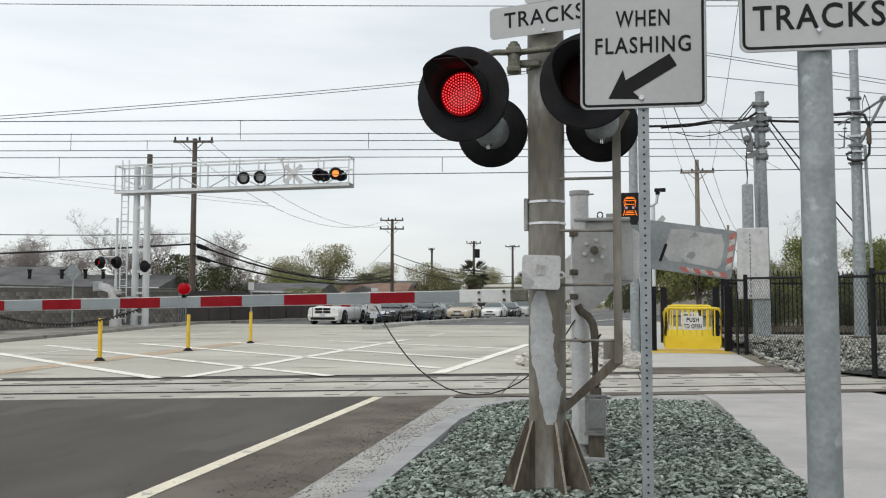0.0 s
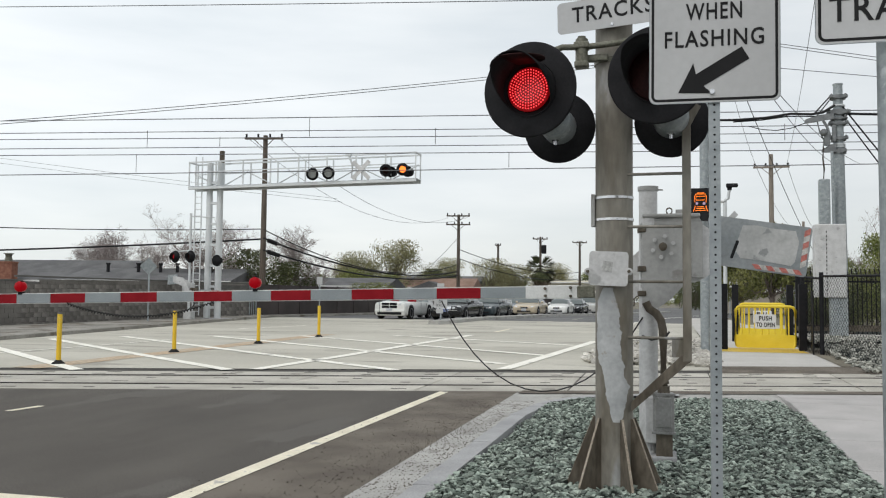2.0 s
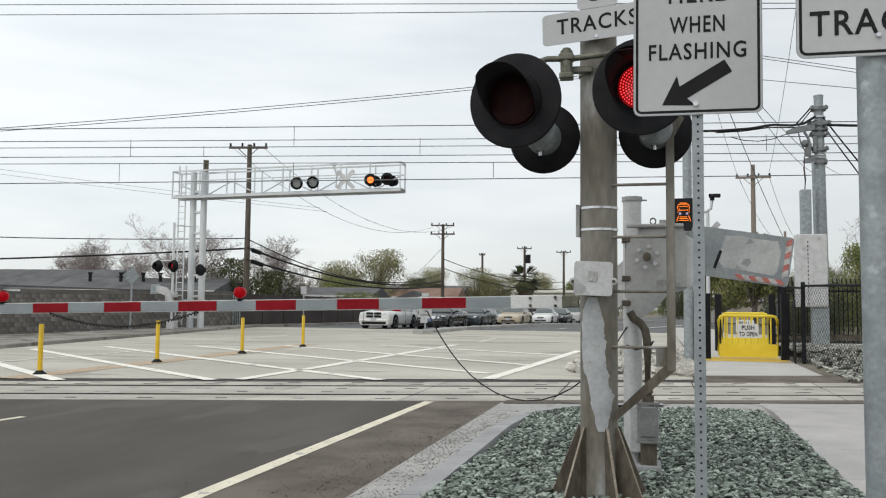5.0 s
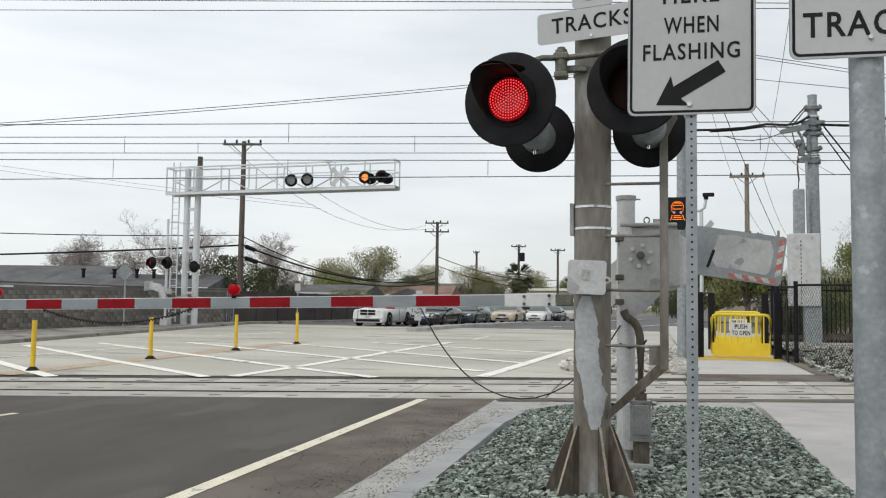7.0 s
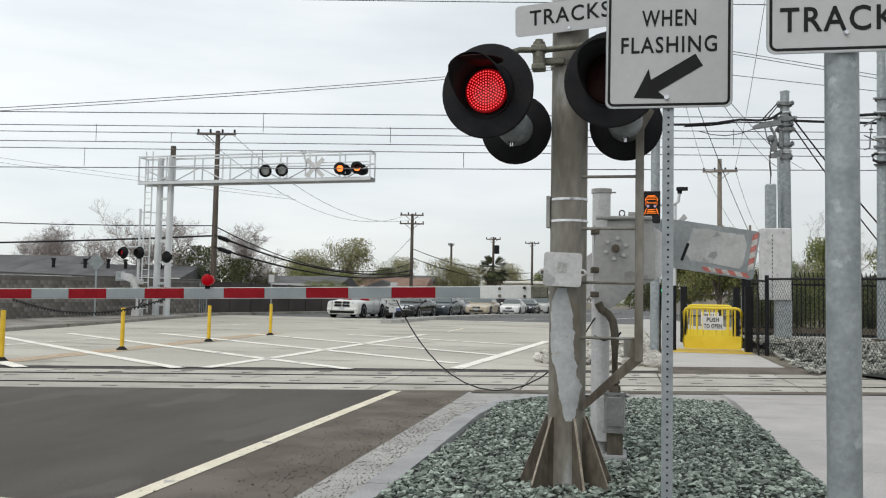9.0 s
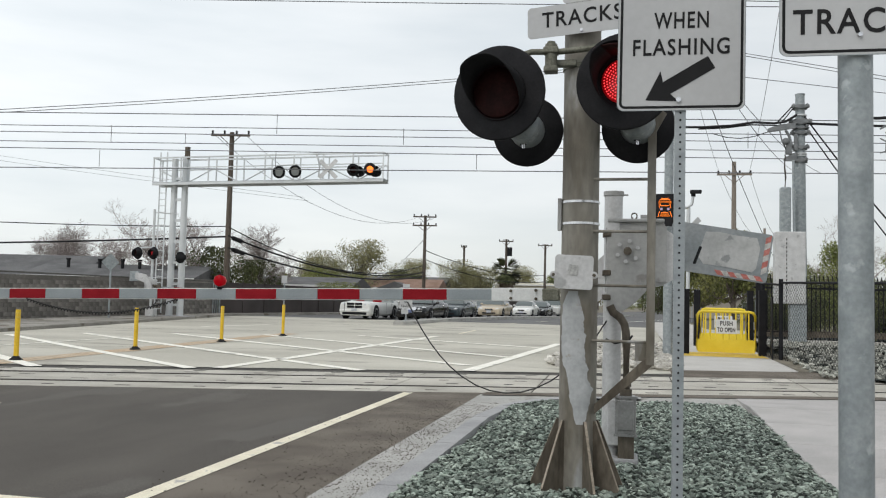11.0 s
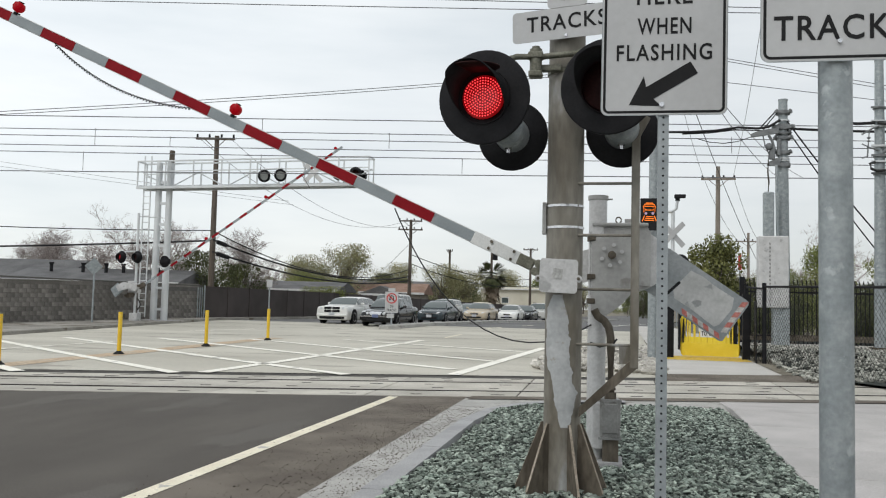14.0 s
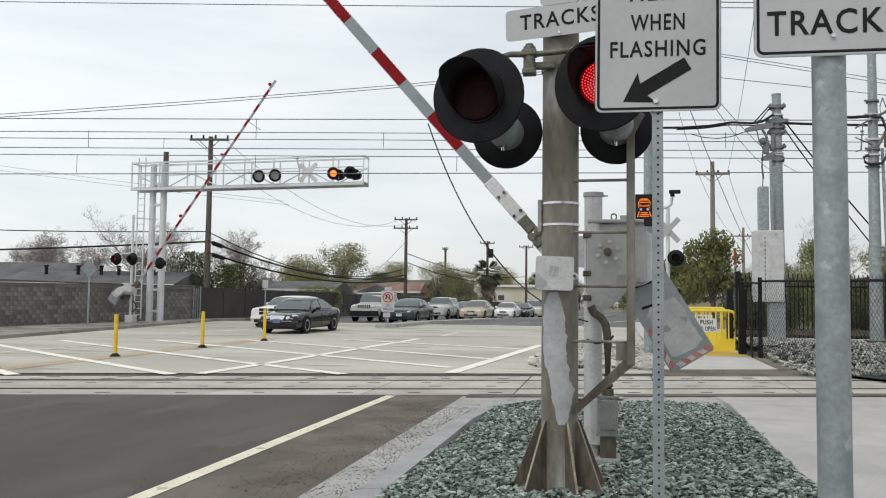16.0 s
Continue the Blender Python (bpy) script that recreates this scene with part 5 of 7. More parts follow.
patch("tactile_strip", 1.25, 3.7, level(24.9), level(26.6), M_tactile, "yellow tactile strip at the gates", 0.054, 3, 3)
# the ballast lies on the same colour, with gap shade painted in
patch("ballast_bed", 3.9, 40, lambda x: max(15.1 + SKEW * x, 19.9 + SKEW * 3.9 - 0.5 * (x - 3.9)) if x < 6 else 15.1 + SKEW * x, level(40), M_bed_shade, "ballast bed beside the path, coloured near black for the shade between stones", 0.06, 14, 14)
stones("ballast", 5200, lambda rng: (lambda x, y: (x, y, gz(y) + 0.07 + 0.22 * min(1.0, max(0.0, (y - 22) / 5))))(rng.uniform(4.0, 15.0), rng.uniform(19.6, 29.5)),
       lambda rng, y: rng.uniform(0.05, 0.1), M_ballast, "pale grey-green track ballast behind the fence")
patch("track_bed", 4.0, 40, level(27.6), level(31.1), M_cobble, "pale grey stone bed under the far rails", 0.30, 10, 3)
stones("river_stones", 900, lambda rng: (lambda x, y: (x, y, gz(y) + 0.06))(rng.uniform(-1.9, 1.15), rng.uniform(20.3, 30.0)),
       lambda rng, y: rng.uniform(0.09, 0.2), M_cobble, "pale rounded stones beside the path")
for y0 in (29.3, 30.8):
    g = Geo().box((14.5, y0 + 1.5, gz(y0) + 0.52), (21, 0.09, 0.14), math.degrees(math.atan(0.1)))
    solid("rail_far", g, M_rusty, "rusty rail on the ballast", "rail", group="rails on the ballast")


def pipe_gate(x0, x1, y, z0, z1, words):
    gt = thing("swing_gate", ((x0 + x1) / 2, y, z0), "yellow pedestrian swing gate lettered " + " ".join(words), "gate", "pedestrian gates")
    w, h = x1 - x0, z1 - z0
    outline = [(x0 + 0.03, y, z0 + 0.1), (x0, y, z0 + 0.25), (x0, y, z1 - 0.12), (x0 + 0.06, y, z1 - 0.02), (x0 + 0.16, y, z1), (x1 - 0.16, y, z1), (x1 - 0.06, y, z1 - 0.02), (x1, y, z1 - 0.12), (x1, y, z0 + 0.25), (x1 - 0.03, y, z0 + 0.1)]
    part("frame", Geo().tube(outline, 0.042, 8), M_yellow, gt, "", False)
    part("lower_panel", Geo().prism(rounded(w, h * 0.31, 0.06), 0.05, pose((x0 + x1) / 2, y, z0 + 0.04 + h * 0.155)), M_yellow, gt)
    for i in range(1, 9):
        x = x0 + w * i / 9
        part("bar", Geo().cyl((x, y, z0 + h * 0.3), (x, y, z1 - 0.01), 0.022, n=8), M_yellow, gt)
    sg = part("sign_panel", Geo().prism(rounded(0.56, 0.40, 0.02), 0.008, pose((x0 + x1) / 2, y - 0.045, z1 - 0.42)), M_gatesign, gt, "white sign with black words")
    for i, wd in enumerate(words):
        writing("sign_word", wd, 0.34 if i == 0 else 0.49, 0.13, M_signblack, sg, Matrix.Translation(-gt.location) @ pose((x0 + x1) / 2, y - 0.05, z1 - 0.33 - i * 0.18), 0.003, 0.03)
    return gt


pipe_gate(1.91, 3.49, 25.9, 0.21, 1.41, ("PUSH", "TO OPEN"))
pipe_gate(2.31, 3.72, 29.8, 0.28, 1.48, ("PULL", "TO OPEN"))
post = solid("gate_post", Geo().box((0, 0, 0.95), (0.2, 0.2, 1.9), chamfer=0.01), M_blackmetal, "black square steel gate post", "post", group="black gate posts")
post.location = (1.59, 25.9, 0.14)
for x, y, s in ((3.68, 25.9, 1.04), (1.12, 25.0, 1.0), (2.2, 30.0, 1.0), (3.9, 30.2, 1.0)):
    copy_thing(post, pose(x, y, gz(y)))

cl = thing("chain_link_fence", (4.4, 22, 0.2), "black chain-link fence beside the ballast", "fence")
CL = [(3.72, 26.1), (3.93, 24.4), (5.42, 18.6), (6.6, 14.2)]
for (xa, ya), (xb, yb) in zip(CL, CL[1:]):
    zt = 2.2
    part("top_rail", Geo().cyl((xa, ya, gz(ya) + zt - 0.1), (xb, yb, gz(yb) + zt - 0.16), 0.03, n=8), M_blackmetal, cl)
    part("fence_post", Geo().cyl((xa, ya, gz(ya) + 0.02), (xa, ya, gz(ya) + zt), 0.055, n=10), M_blackmetal, cl)
    ln = math.hypot(xb - xa, yb - ya)
    g = Geo()
    step = 0.14
    nd = int((ln + 2.0) / step)
    for i in range(nd):
        for sgn in (1, -1):
            s0 = i * step - (2.0 if sgn > 0 else 0.0)
            s1 = s0 + 2.0 * sgn
            lo, hi = (s0, 0.0), (s0 + 2.0 * sgn, 2.0)
            a0, a1 = lo, hi
            pts3 = []
            for s_, h_ in (a0, a1):
                if s_ < 0:
                    h_ = h_ - s_ * sgn
                    s_ = 0.0
                if s_ > ln:
                    h_ = h_ - (s_ - ln) * sgn
                    s_ = ln
                pts3.append((s_, h_))
            if abs(pts3[0][0] - pts3[1][0]) < 0.02:
                continue
            q3 = [(xa + (xb - xa) * s_ / ln, ya + (yb - ya) * s_ / ln, gz(ya) + 0.06 + h_) for s_, h_ in pts3]
            g.cyl(q3[0], q3[1], 0.004, n=3, caps=False)
    tagged(part("chain_mesh", g, M_blackmetal, cl, "black diamond wire mesh"), kind="stuff")
part("screen_panel", Geo().box((3.83, 25.25, 1.0), (0.03, 1.7, 1.7), -7), M_blackmetal, cl, "dark solid screen panel")

pf = thing("picket_fence", (10, 31.5, 0.4), "black steel picket fence with bent tips", "fence")
x = 4.3
while x < 17:
    y = 31.2 + 0.12 * (x - 4)
    part("picket", Geo().tube([(x, y, 0.5), (x, y, 2.35), (x - 0.02, y + 0.05, 2.55), (x - 0.02, y + 0.13, 2.68)], 0.02, 4), M_blackmetal, pf)
    x += 0.145
for z in (0.75, 2.25):
    part("rail", Geo().box((10.6, 31.2 + 0.12 * 6.6, z), (13, 0.05, 0.06), math.degrees(math.atan(0.12))), M_blackmetal, pf)
for x in (4.3, 7.3, 10.3, 13.3):
    part("fence_post", Geo().box((x, 31.2 + 0.12 * (x - 4), 1.5), (0.16, 0.16, 2.5), chamfer=0.01), M_blackmetal, pf)

# overhead line poles and the equipment on them


def line_pole(x, y, z0, z1, r0, r1, label):
    p = thing("catenary_pole", (x, y, z0), label, "pole", "overhead line poles")
    part("shaft", Geo().cyl((x, y, z0), (x, y, z1), r0, r1, n=12), M_galv, p)
    part("base_plate", Geo().cyl((x, y, z0 - 0.1), (x, y, z0 + 0.05), r0 * 1.7, n=16), M_rusty, p)
    part("cap", Geo().cyl((x, y, z1), (x, y, z1 + 0.05), r1 * 1.1, n=12), M_galv, p)
    return p


P1 = line_pole(6.06, 33.6, 0.45, 9.4, 0.27, 0.16, "tapered galvanised pole carrying overhead wire brackets")
for z, w, h in ((8.88, 0.62, 0.14), (8.3, 0.8, 0.2), (8.12, 0.6, 0.08), (7.92, 0.7, 0.12), (7.38, 0.62, 0.12), (6.9, 0.5, 0.16)):
    part("collar", Geo().cyl((6.06, 33.6, z), (6.06, 33.6, z + h), 0.26, n=14).box((6.04, 33.42, z + h / 2), (w, 0.14, h * 0.7), chamfer=0.015), M_clamp, P1, "grey clamp with bolted lugs")
    for dx in (-0.3, 0.3):
        part("insulator", Geo().lathe((6.04 + dx * w * 1.25, 33.38, z + h * 0.2), (0, 0, 1), [(0, 0.0), (0, 0.06), (0.06, 0.035), (0.1, 0.07), (0.16, 0.0)], 8), M_clamp, P1)
for z in (8.62, 7.2, 7.12):
    part("steel_band", Geo().cyl((6.06, 33.6, z), (6.06, 33.6, z + 0.05), 0.235, n=14), M_alum, P1)
part("bracket_arm", Geo().prism([(5.85, 8.12), (5.85, 8.32), (5.2, 8.24), (4.88, 8.1), (4.88, 7.98), (5.2, 8.02)], 0.12, pose(0, 33.25, 0)), M_clamp, P1, "tapered grey bracket arm")
part("bracket_strut", Geo().tube([(5.5, 33.25, 8.05), (5.62, 33.25, 7.85), (5.72, 33.3, 7.5)], 0.05, 6).tube([(5.30, 33.25, 8.05), (5.38, 33.25, 7.66), (5.52, 33.25, 7.35), (5.48, 33.25, 7.1)], 0.025, 5), M_clamp, P1)
part("pulley", Geo().lathe((5.5, 33.15, 7.62), (0, 1, 0), [(0, 0.0), (0, 0.13), (0.04, 0.10), (0.08, 0.13), (0.08, 0.0)], 14).box((5.62, 33.25, 7.4), (0.2, 0.12, 0.5), chamfer=0.02).box((5.86, 33.3, 7.6), (0.12, 0.14, 0.6), chamfer=0.02), M_clamp, P1, "tension pulley block")
part("lower_bracket", Geo().prism([(5.45, 6.92), (5.45, 7.02), (5.75, 7.2), (5.9, 7.22), (5.9, 6.92)], 0.12, pose(0, 33.3, 0)), M_clamp, P1)
part("feeder_cable", Geo().tube([(5.9, 33.3, 8.62), (5.5, 33.25, 8.36), (5.1, 33.2, 8.30), (4.4, 33.1, 8.33), (3.6, 33.0, 8.2), (2.6, 32.8, 8.12), (1.4, 32.6, 8.1)], 0.045, 8).tube([(5.2, 33.2, 8.22), (4.3, 33.1, 8.24), (3.4, 33.0, 8.12), (2.4, 32.8, 8.05)], 0.025, 6), M_wirethick, P1, "black bundled feeder cable")
part("stay", Geo().tube([(5.75, 33.4, 8.95), (5.2, 33.2, 8.32)], 0.025, 6).tube([(5.8, 33.4, 8.9), (5.3, 33.2, 8.25)], 0.02, 6), M_wirethick, P1)
part("drop_wire", Geo().tube([(4.9, 33.25, 8.0), (4.4, 33.2, 7.82), (3.9, 33.1, 7.74), (3.4, 33.0, 7.77), (2.9, 32.9, 7.9)], 0.016, 5), M_wirethick, P1)
part("weight_rod", Geo().cyl((5.76, 33.0, 4.2), (5.73, 33.0, 6.9), 0.05, n=8), M_galv, P1)
part("weight_chain", Geo().tube([(5.47, 33.2, 5.85), (5.5, 33.2, 6.3), (5.46, 33.2, 6.7), (5.49, 33.2, 7.1)], 0.03, 5), M_rusty, P1)
part("tension_weight", Geo().box((5.47, 33.1, 5.0), (0.36, 0.36, 1.85), chamfer=0.05), M_galv, P1, "hanging square balance weight")
P2 = line_pole(8.07, 28.9, 0.5, 9.5, 0.21, 0.13, "slim galvanised pole with wire brackets")
for z, h, m_ in ((7.97, 0.06, M_clamp), (7.55, 0.05, M_alum), (7.38, 0.05, M_alum), (6.75, 0.08, M_alum), (6.45, 0.08, M_clamp), (6.27, 0.06, M_alum), (5.9, 0.06, M_clamp)):
    part("collar", Geo().cyl((8.07, 28.9, z), (8.07, 28.9, z + h), 0.2, n=12).box((7.98, 28.72, z + h / 2), (0.4, 0.08, h * 0.8)), m_, P2)
part("strut", Geo().cyl((8.1, 28.7, 7.45), (8.83, 28.65, 7.92), 0.04, n=8).cyl((8.15, 28.7, 6.56), (8.83, 28.65, 7.88), 0.045, n=8), M_clamp, P2, "slanted bracket strut")
part("strut_end", Geo().lathe((8.83, 28.58, 7.92), (0, 1, 0), [(0, 0), (0, 0.09), (0.14, 0.09), (0.14, 0)], 12), M_clamp, P2)
part("loop_cable", Geo().tube([(7.95, 28.66, 7.5), (8.25, 28.6, 7.42), (8.36, 28.6, 7.1), (8.38, 28.6, 6.6), (8.36, 28.6, 6.2), (8.22, 28.6, 6.0), (7.9, 28.6, 5.98), (7.74, 28.6, 6.05), (7.7, 28.6, 6.2), (7.86, 28.6, 6.26)], 0.045, 8), M_cable, P2, "black looped feeder cable")
part("cable_splice", Geo().cyl((8.36, 28.57, 6.5), (8.36, 28.57, 7.0), 0.075, n=10), M_rusty, P2)
part("side_bracket", Geo().tube([(7.5, 28.7, 7.14), (7.8, 28.7, 7.32), (8.0, 28.7, 7.4)], 0.03, 6).tube([(7.72, 28.7, 7.28), (7.68, 28.7, 6.75), (8.0, 28.7, 6.62)], 0.025, 6).tube([(7.68, 28.7, 6.75), (7.66, 28.7, 6.45), (7.5, 28.7, 6.4)], 0.025, 6).tube([(7.5, 28.7, 6.85), (7.68, 28.7, 6.75)], 0.02, 6), M_clamp, P2)
for z in (7.0, 6.9):
    part("insulator", Geo().lathe((7.7, 28.7, z), (0, 0, 1), [(0, 0.03), (0.03, 0.07), (0.06, 0.03)], 8), M_clamp, P2)
part("jumper", Geo().tube([(8.28, 28.6, 8.05), (8.2, 28.6, 7.8), (8.22, 28.6, 7.4)], 0.014, 5).tube([(8.28, 28.6, 8.05), (8.42, 28.6, 7.6), (8.4, 28.6, 7.1)], 0.014, 5), M_wirethick, P2)
part("conduit", Geo().cyl((8.45, 28.8, 0.6), (8.3, 28.8, 6.5), 0.05, n=8), M_galv, P2)
part("feeder_cable", Geo().tube([(7.9, 28.7, 7.5), (7.4, 28.8, 7.5), (6.6, 29.5, 7.75)], 0.05, 6), M_wirethick, P2)
P3 = line_pole(1.03, 24.5, 0.15, 6.9, 0.125, 0.12, "grey steel pole behind the gate mechanism")
ts = part("train_sign", Geo().box((0.90, 23.85, 4.09), (0.47, 0.14, 0.86), chamfer=0.01), M_black, P3, "black panel with lit orange train symbol")
TS = Vector((0.90, 23.765, 4.14))
for pts_ in (((-0.14, 0.0), (-0.155, 0.15), (-0.12, 0.22), (0.12, 0.22), (0.155, 0.15), (0.14, 0.0)), ((-0.09, 0.25), (0.09, 0.25)), ((-0.11, 0.06), (-0.12, 0.16), (0.12, 0.16), (0.11, 0.06), (-0.11, 0.06)),
             ((-0.13, -0.09), (-0.18, -0.24)), ((0.13, -0.09), (0.18, -0.24)), ((-0.09, -0.12), (0.09, -0.12)), ((-0.11, -0.165), (0.11, -0.165)), ((-0.13, -0.215), (0.13, -0.215))):
    part("lit_stroke", Geo().tube([TS + Vector((a_, 0, b_)) for a_, b_ in pts_], 0.0105, 6), M_ledorange, P3)
for sx in (-0.09, 0.09):
    part("symbol_lamp", Geo().cyl(TS + Vector((sx, 0, -0.03)), TS + Vector((sx, -0.01, -0.03)), 0.036, n=12), M_lilac, P3, "pale lilac lamp of the symbol")
part("camera_arm", Geo().tube([(1.1, 24.3, 4.2), (1.5, 24.2, 4.2), (1.62, 24.2, 4.28), (1.66, 24.2, 4.55)], 0.04, 8), M_alum, P3)
part("traffic_camera", Geo().box((1.72, 24.15, 4.62), (0.3, 0.12, 0.1), chamfer=0.02).cyl((1.66, 24.2, 4.5), (1.66, 24.2, 4.62), 0.06, n=8), M_black, P3, "small black camera")
bx_ = solid("signal_cabinet", Geo().box((5.0, 29.5, 2.85), (0.92, 0.5, 2.3), chamfer=0.03), M_cover, "pale grey sheet metal cabinet on a pedestal", "cabinet")
pd = solid("cabinet_pedestal", Geo().box((5.25, 29.55, 1.0), (0.5, 0.4, 1.45), chamfer=0.02).box((5.25, 29.55, 0.32), (0.9, 0.7, 0.12)), M_galv, "grey steel pedestal under the cabinet", "pedestal")
g = Geo()
for i in range(16):
    g.box((4.88, 29.245, 1.8 + i * 0.13), (0.025, 0.006, 0.07))
solid("vent_slots", g, M_black, "dark row of slots down the cabinet front", "vent")
rs = thing("crossing_signal", (2.25, 33, 0.2), "far crossbuck signal with one round black lamp", "railroad signal")
part("post", Geo().cyl((2.1, 33.1, 0.2), (2.1, 33.1, 5.2), 0.07, n=10), M_alum, rs)
for sgn in (1, -1):
    part("crossbuck_blade", Geo().prism(rounded(1.2, 0.2, 0.02), 0.01, pose(2.1, 33.0 + 0.02 * sgn, 4.35, 0, 45 * sgn, 20)), M_signwhite, rs)
flap_rs, hinge_rs = far_lamp(rs, (2.36, 32.8, 3.3), (-0.1, -1, 0), M_ledred, 0.3, 0.13)
tl = thing("traffic_light", (4.6, 95, 0.1), "far traffic light showing green on a pole", "traffic light")
part("post", Geo().cyl((4.6, 95, 0.1), (4.6, 95, 5.4), 0.1, n=8), M_alum, tl)
part("head", Geo().box((4.9, 94.9, 3.4), (0.5, 0.3, 1.4)), M_black, tl)
part("lamp", Geo().cyl((4.9, 94.74, 2.95), (4.9, 94.6, 2.95), 0.24, n=12), M_ledgreen, tl, "lit green lamp")

# ---- utility poles and wires ----


def utility_pole(x, y, z0, z1, r, arms, material, label, yaw=10):
    p = thing("utility_pole", (x, y, z0), label, "utility pole", "utility poles")
    part("shaft", Geo().cyl((x, y, z0), (x, y, z1), r, r * 0.7, n=10), material, p)
    for dz, w in arms:
        part("crossarm", Geo().box((x, y - r, z1 - dz), (w, 0.1, 0.13), yaw), material, p)
        for i in range(4):
            xi = x + w * (-0.46 + 0.92 * i / 3) * math.cos(radians(yaw))
            yi = y - r + w * (-0.46 + 0.92 * i / 3) * math.sin(radians(yaw))
            part("insulator", Geo().cyl((xi, yi, z1 - dz + 0.06), (xi, yi, z1 - dz + 0.26), 0.06, n=8), M_black, p)
        for s in (-1, 1):
            part("arm_brace", Geo().tube([(x, y - r, z1 - dz - 0.6), (x + s * w * 0.3, y - r, z1 - dz)], 0.025, 5), material, p)
    return p


UL = utility_pole(-22.9, 46.75, 0.5, 11.1, 0.19, ((0.2, 2.3),), M_pole, "dark wooden utility pole with one crossarm")
UMp = utility_pole(-19.7, 82.9, 0.2, 9.9, 0.2, ((0.15, 2.3), (1.0, 2.4)), M_pole, "dark wooden utility pole with two crossarms")
U3 = utility_pole(-22.4, 118, 0.1, 9.3, 0.2, ((0.2, 0.8),), M_pole, "far thin wooden utility pole")
U4 = utility_pole(-15.7, 112, 0.1, 9.8, 0.2, ((0.3, 1.9),), M_pole, "far wooden pole with a transformer")
part("transformer", Geo().cyl((-15.2, 111.7, 7.6), (-15.2, 111.7, 8.7), 0.32, n=12), M_black, U4)
U5 = utility_pole(-11.5, 121, 0.1, 9.8, 0.2, ((0.2, 2.0),), M_pole, "far wooden utility pole")
U6 = utility_pole(6.95, 62.2, 0.4, 11.6, 0.2, ((0.9, 2.3),), M_polepale, "pale wooden utility pole beyond the tracks", 0)
U7 = utility_pole(13.5, 93.8, 0.1, 9.8, 0.18, ((0.9, 2.6),), M_polepale, "far pale wooden utility pole", 0)


def wire(a, b, sag, r=0.016, material=M_wire, n=14, name="overhead_wire", label="thin grey overhead wire"):
    a, b = Vector(a), Vector(b)
    pts = [a + (b - a) * i / n - Vector((0, 0, sag * (1 - (2 * i / n - 1) ** 2))) for i in range(n + 1)]
    ob = solid(name, Geo().tube(pts, r, 5), material, label, "wire", group="overhead wires")
    return pts


def across(za, zb, y0, r=0.016, sag=0.05):
    """A wire that runs square across the view, over the tracks."""
    a, b = Vector((-21.8, y0 - 3.4, za)), Vector((-2.5, y0, zb))
    d = (b - a)
    return wire(a - d * 1.2, b + d * 1.5, sag, r, n=30)


for za, zb, r in ((8.32, 8.45, 0.018), (7.83, 7.93, 0.016), (7.58, 7.66, 0.016), (7.22, 7.32, 0.016), (6.96, 7.04, 0.016), (6.22, 6.45, 0.018)):
    across(za, zb, 32.05, r)
drop = Geo()
for x, zt, zb in ((-19.2, 7.85, 7.2), (-13.0, 8.36, 7.62), (-8.3, 7.9, 7.3), (-19.6, 6.96, 6.25), (-13.0, 6.98, 6.3), (-5.6, 6.98, 6.42), (-0.6, 7.9, 7.3), (4.2, 8.0, 7.4), (-16.4, 7.6, 7.2), (-4, 8.4, 7.95)):
    y = 32.05 + 0.176 * (x + 2.54)
    drop.cyl((x, y, zb), (x, y, zt), 0.012, n=4)
tagged(solid("droppers", drop, M_wire, "thin dropper wires between the overhead lines", "wire"), kind="stuff")
wire((-24.4, 20, 10.28), (6, 20, 8.13), 0.0, 0.011, n=24)
wire((-24.4, 20, 9.99), (6, 20, 8.05), 0.06, 0.011, n=24)
for dz in (-0.1, 0.0):
    wire((-33, 18.5, 5.7 + dz), (4, 36.4, 11.85 + dz), 0.38, 0.013, n=20)
for z0, z1 in ((13.48, 10.1), (13.38, 9.9), (12.22, 9.82)):
    wire((2, 40, z0), (18, 40, z1), 0.0, 0.016)
for dz, dx in ((0.0, 0.0), (-0.55, 0.4)):
    wire((-75, 60, 16.1 + dz), (-23.5 + dx, 60, 8.9 + dz * 0.5), 0.25, 0.012)
wire((-60, 40.1, 6.75), (-23, 46.7, 5.55), 0.5, 0.03, M_wirethick)
wire((-60, 40.1, 3.9), (-23, 46.6, 4.95), 0.3, 0.055, M_wirethick)
wire((-22.8, 46.6, 5.5), (-19.7, 82.8, 5.0), 1.6, 0.035, M_wirethick)
wire((-22.8, 46.6, 5.0), (-19.7, 82.8, 4.3), 1.1, 0.06, M_wirethick)
wire((-22.8, 46.6, 4.3), (-19.7, 82.8, 3.9), 0.9, 0.06, M_wirethick)
for a, b in (((-22.76, 47.15, 4.9), (-22.68, 48.05, 4.78)), ((-22.76, 47.15, 4.22), (-22.66, 48.35, 4.08))):
    solid("cable_closure", Geo().cyl(a, b, 0.13, n=10), M_black, "black splice closure hanging on the cables", "cable closure", group="splice closures")
for x0 in (-23.9, -22.0):
    wire((x0, 46.7, 10.9), (x0 + 3.2, 82.8, 9.6), 2.2, 0.014)
for dz in (0, 0.9):
    wire((-19.7, 82.8, 5.6 + dz), (-11.5, 121, 4.6 + dz), 0.9, 0.04, M_wirethick)
wire((-19.7, 82.8, 7.6), (-27, 95, 4.2), 0.1, 0.02)
for x0, x1 in ((5.0, 8.07), (5.8, 9.0), (6.06, 10.5)):
    wire((x0 - 2.2, 34, 9.6), (x1 + 2, 62.2, 4.0 if x0 < 5.5 else 10.8), 0.4, 0.016, M_wirethick if x0 < 5.5 else M_wire)
wire((6.2, 33.5, 8.6), (9.6, 33.9, 4.2), 0.1, 0.03, M_wirethick)
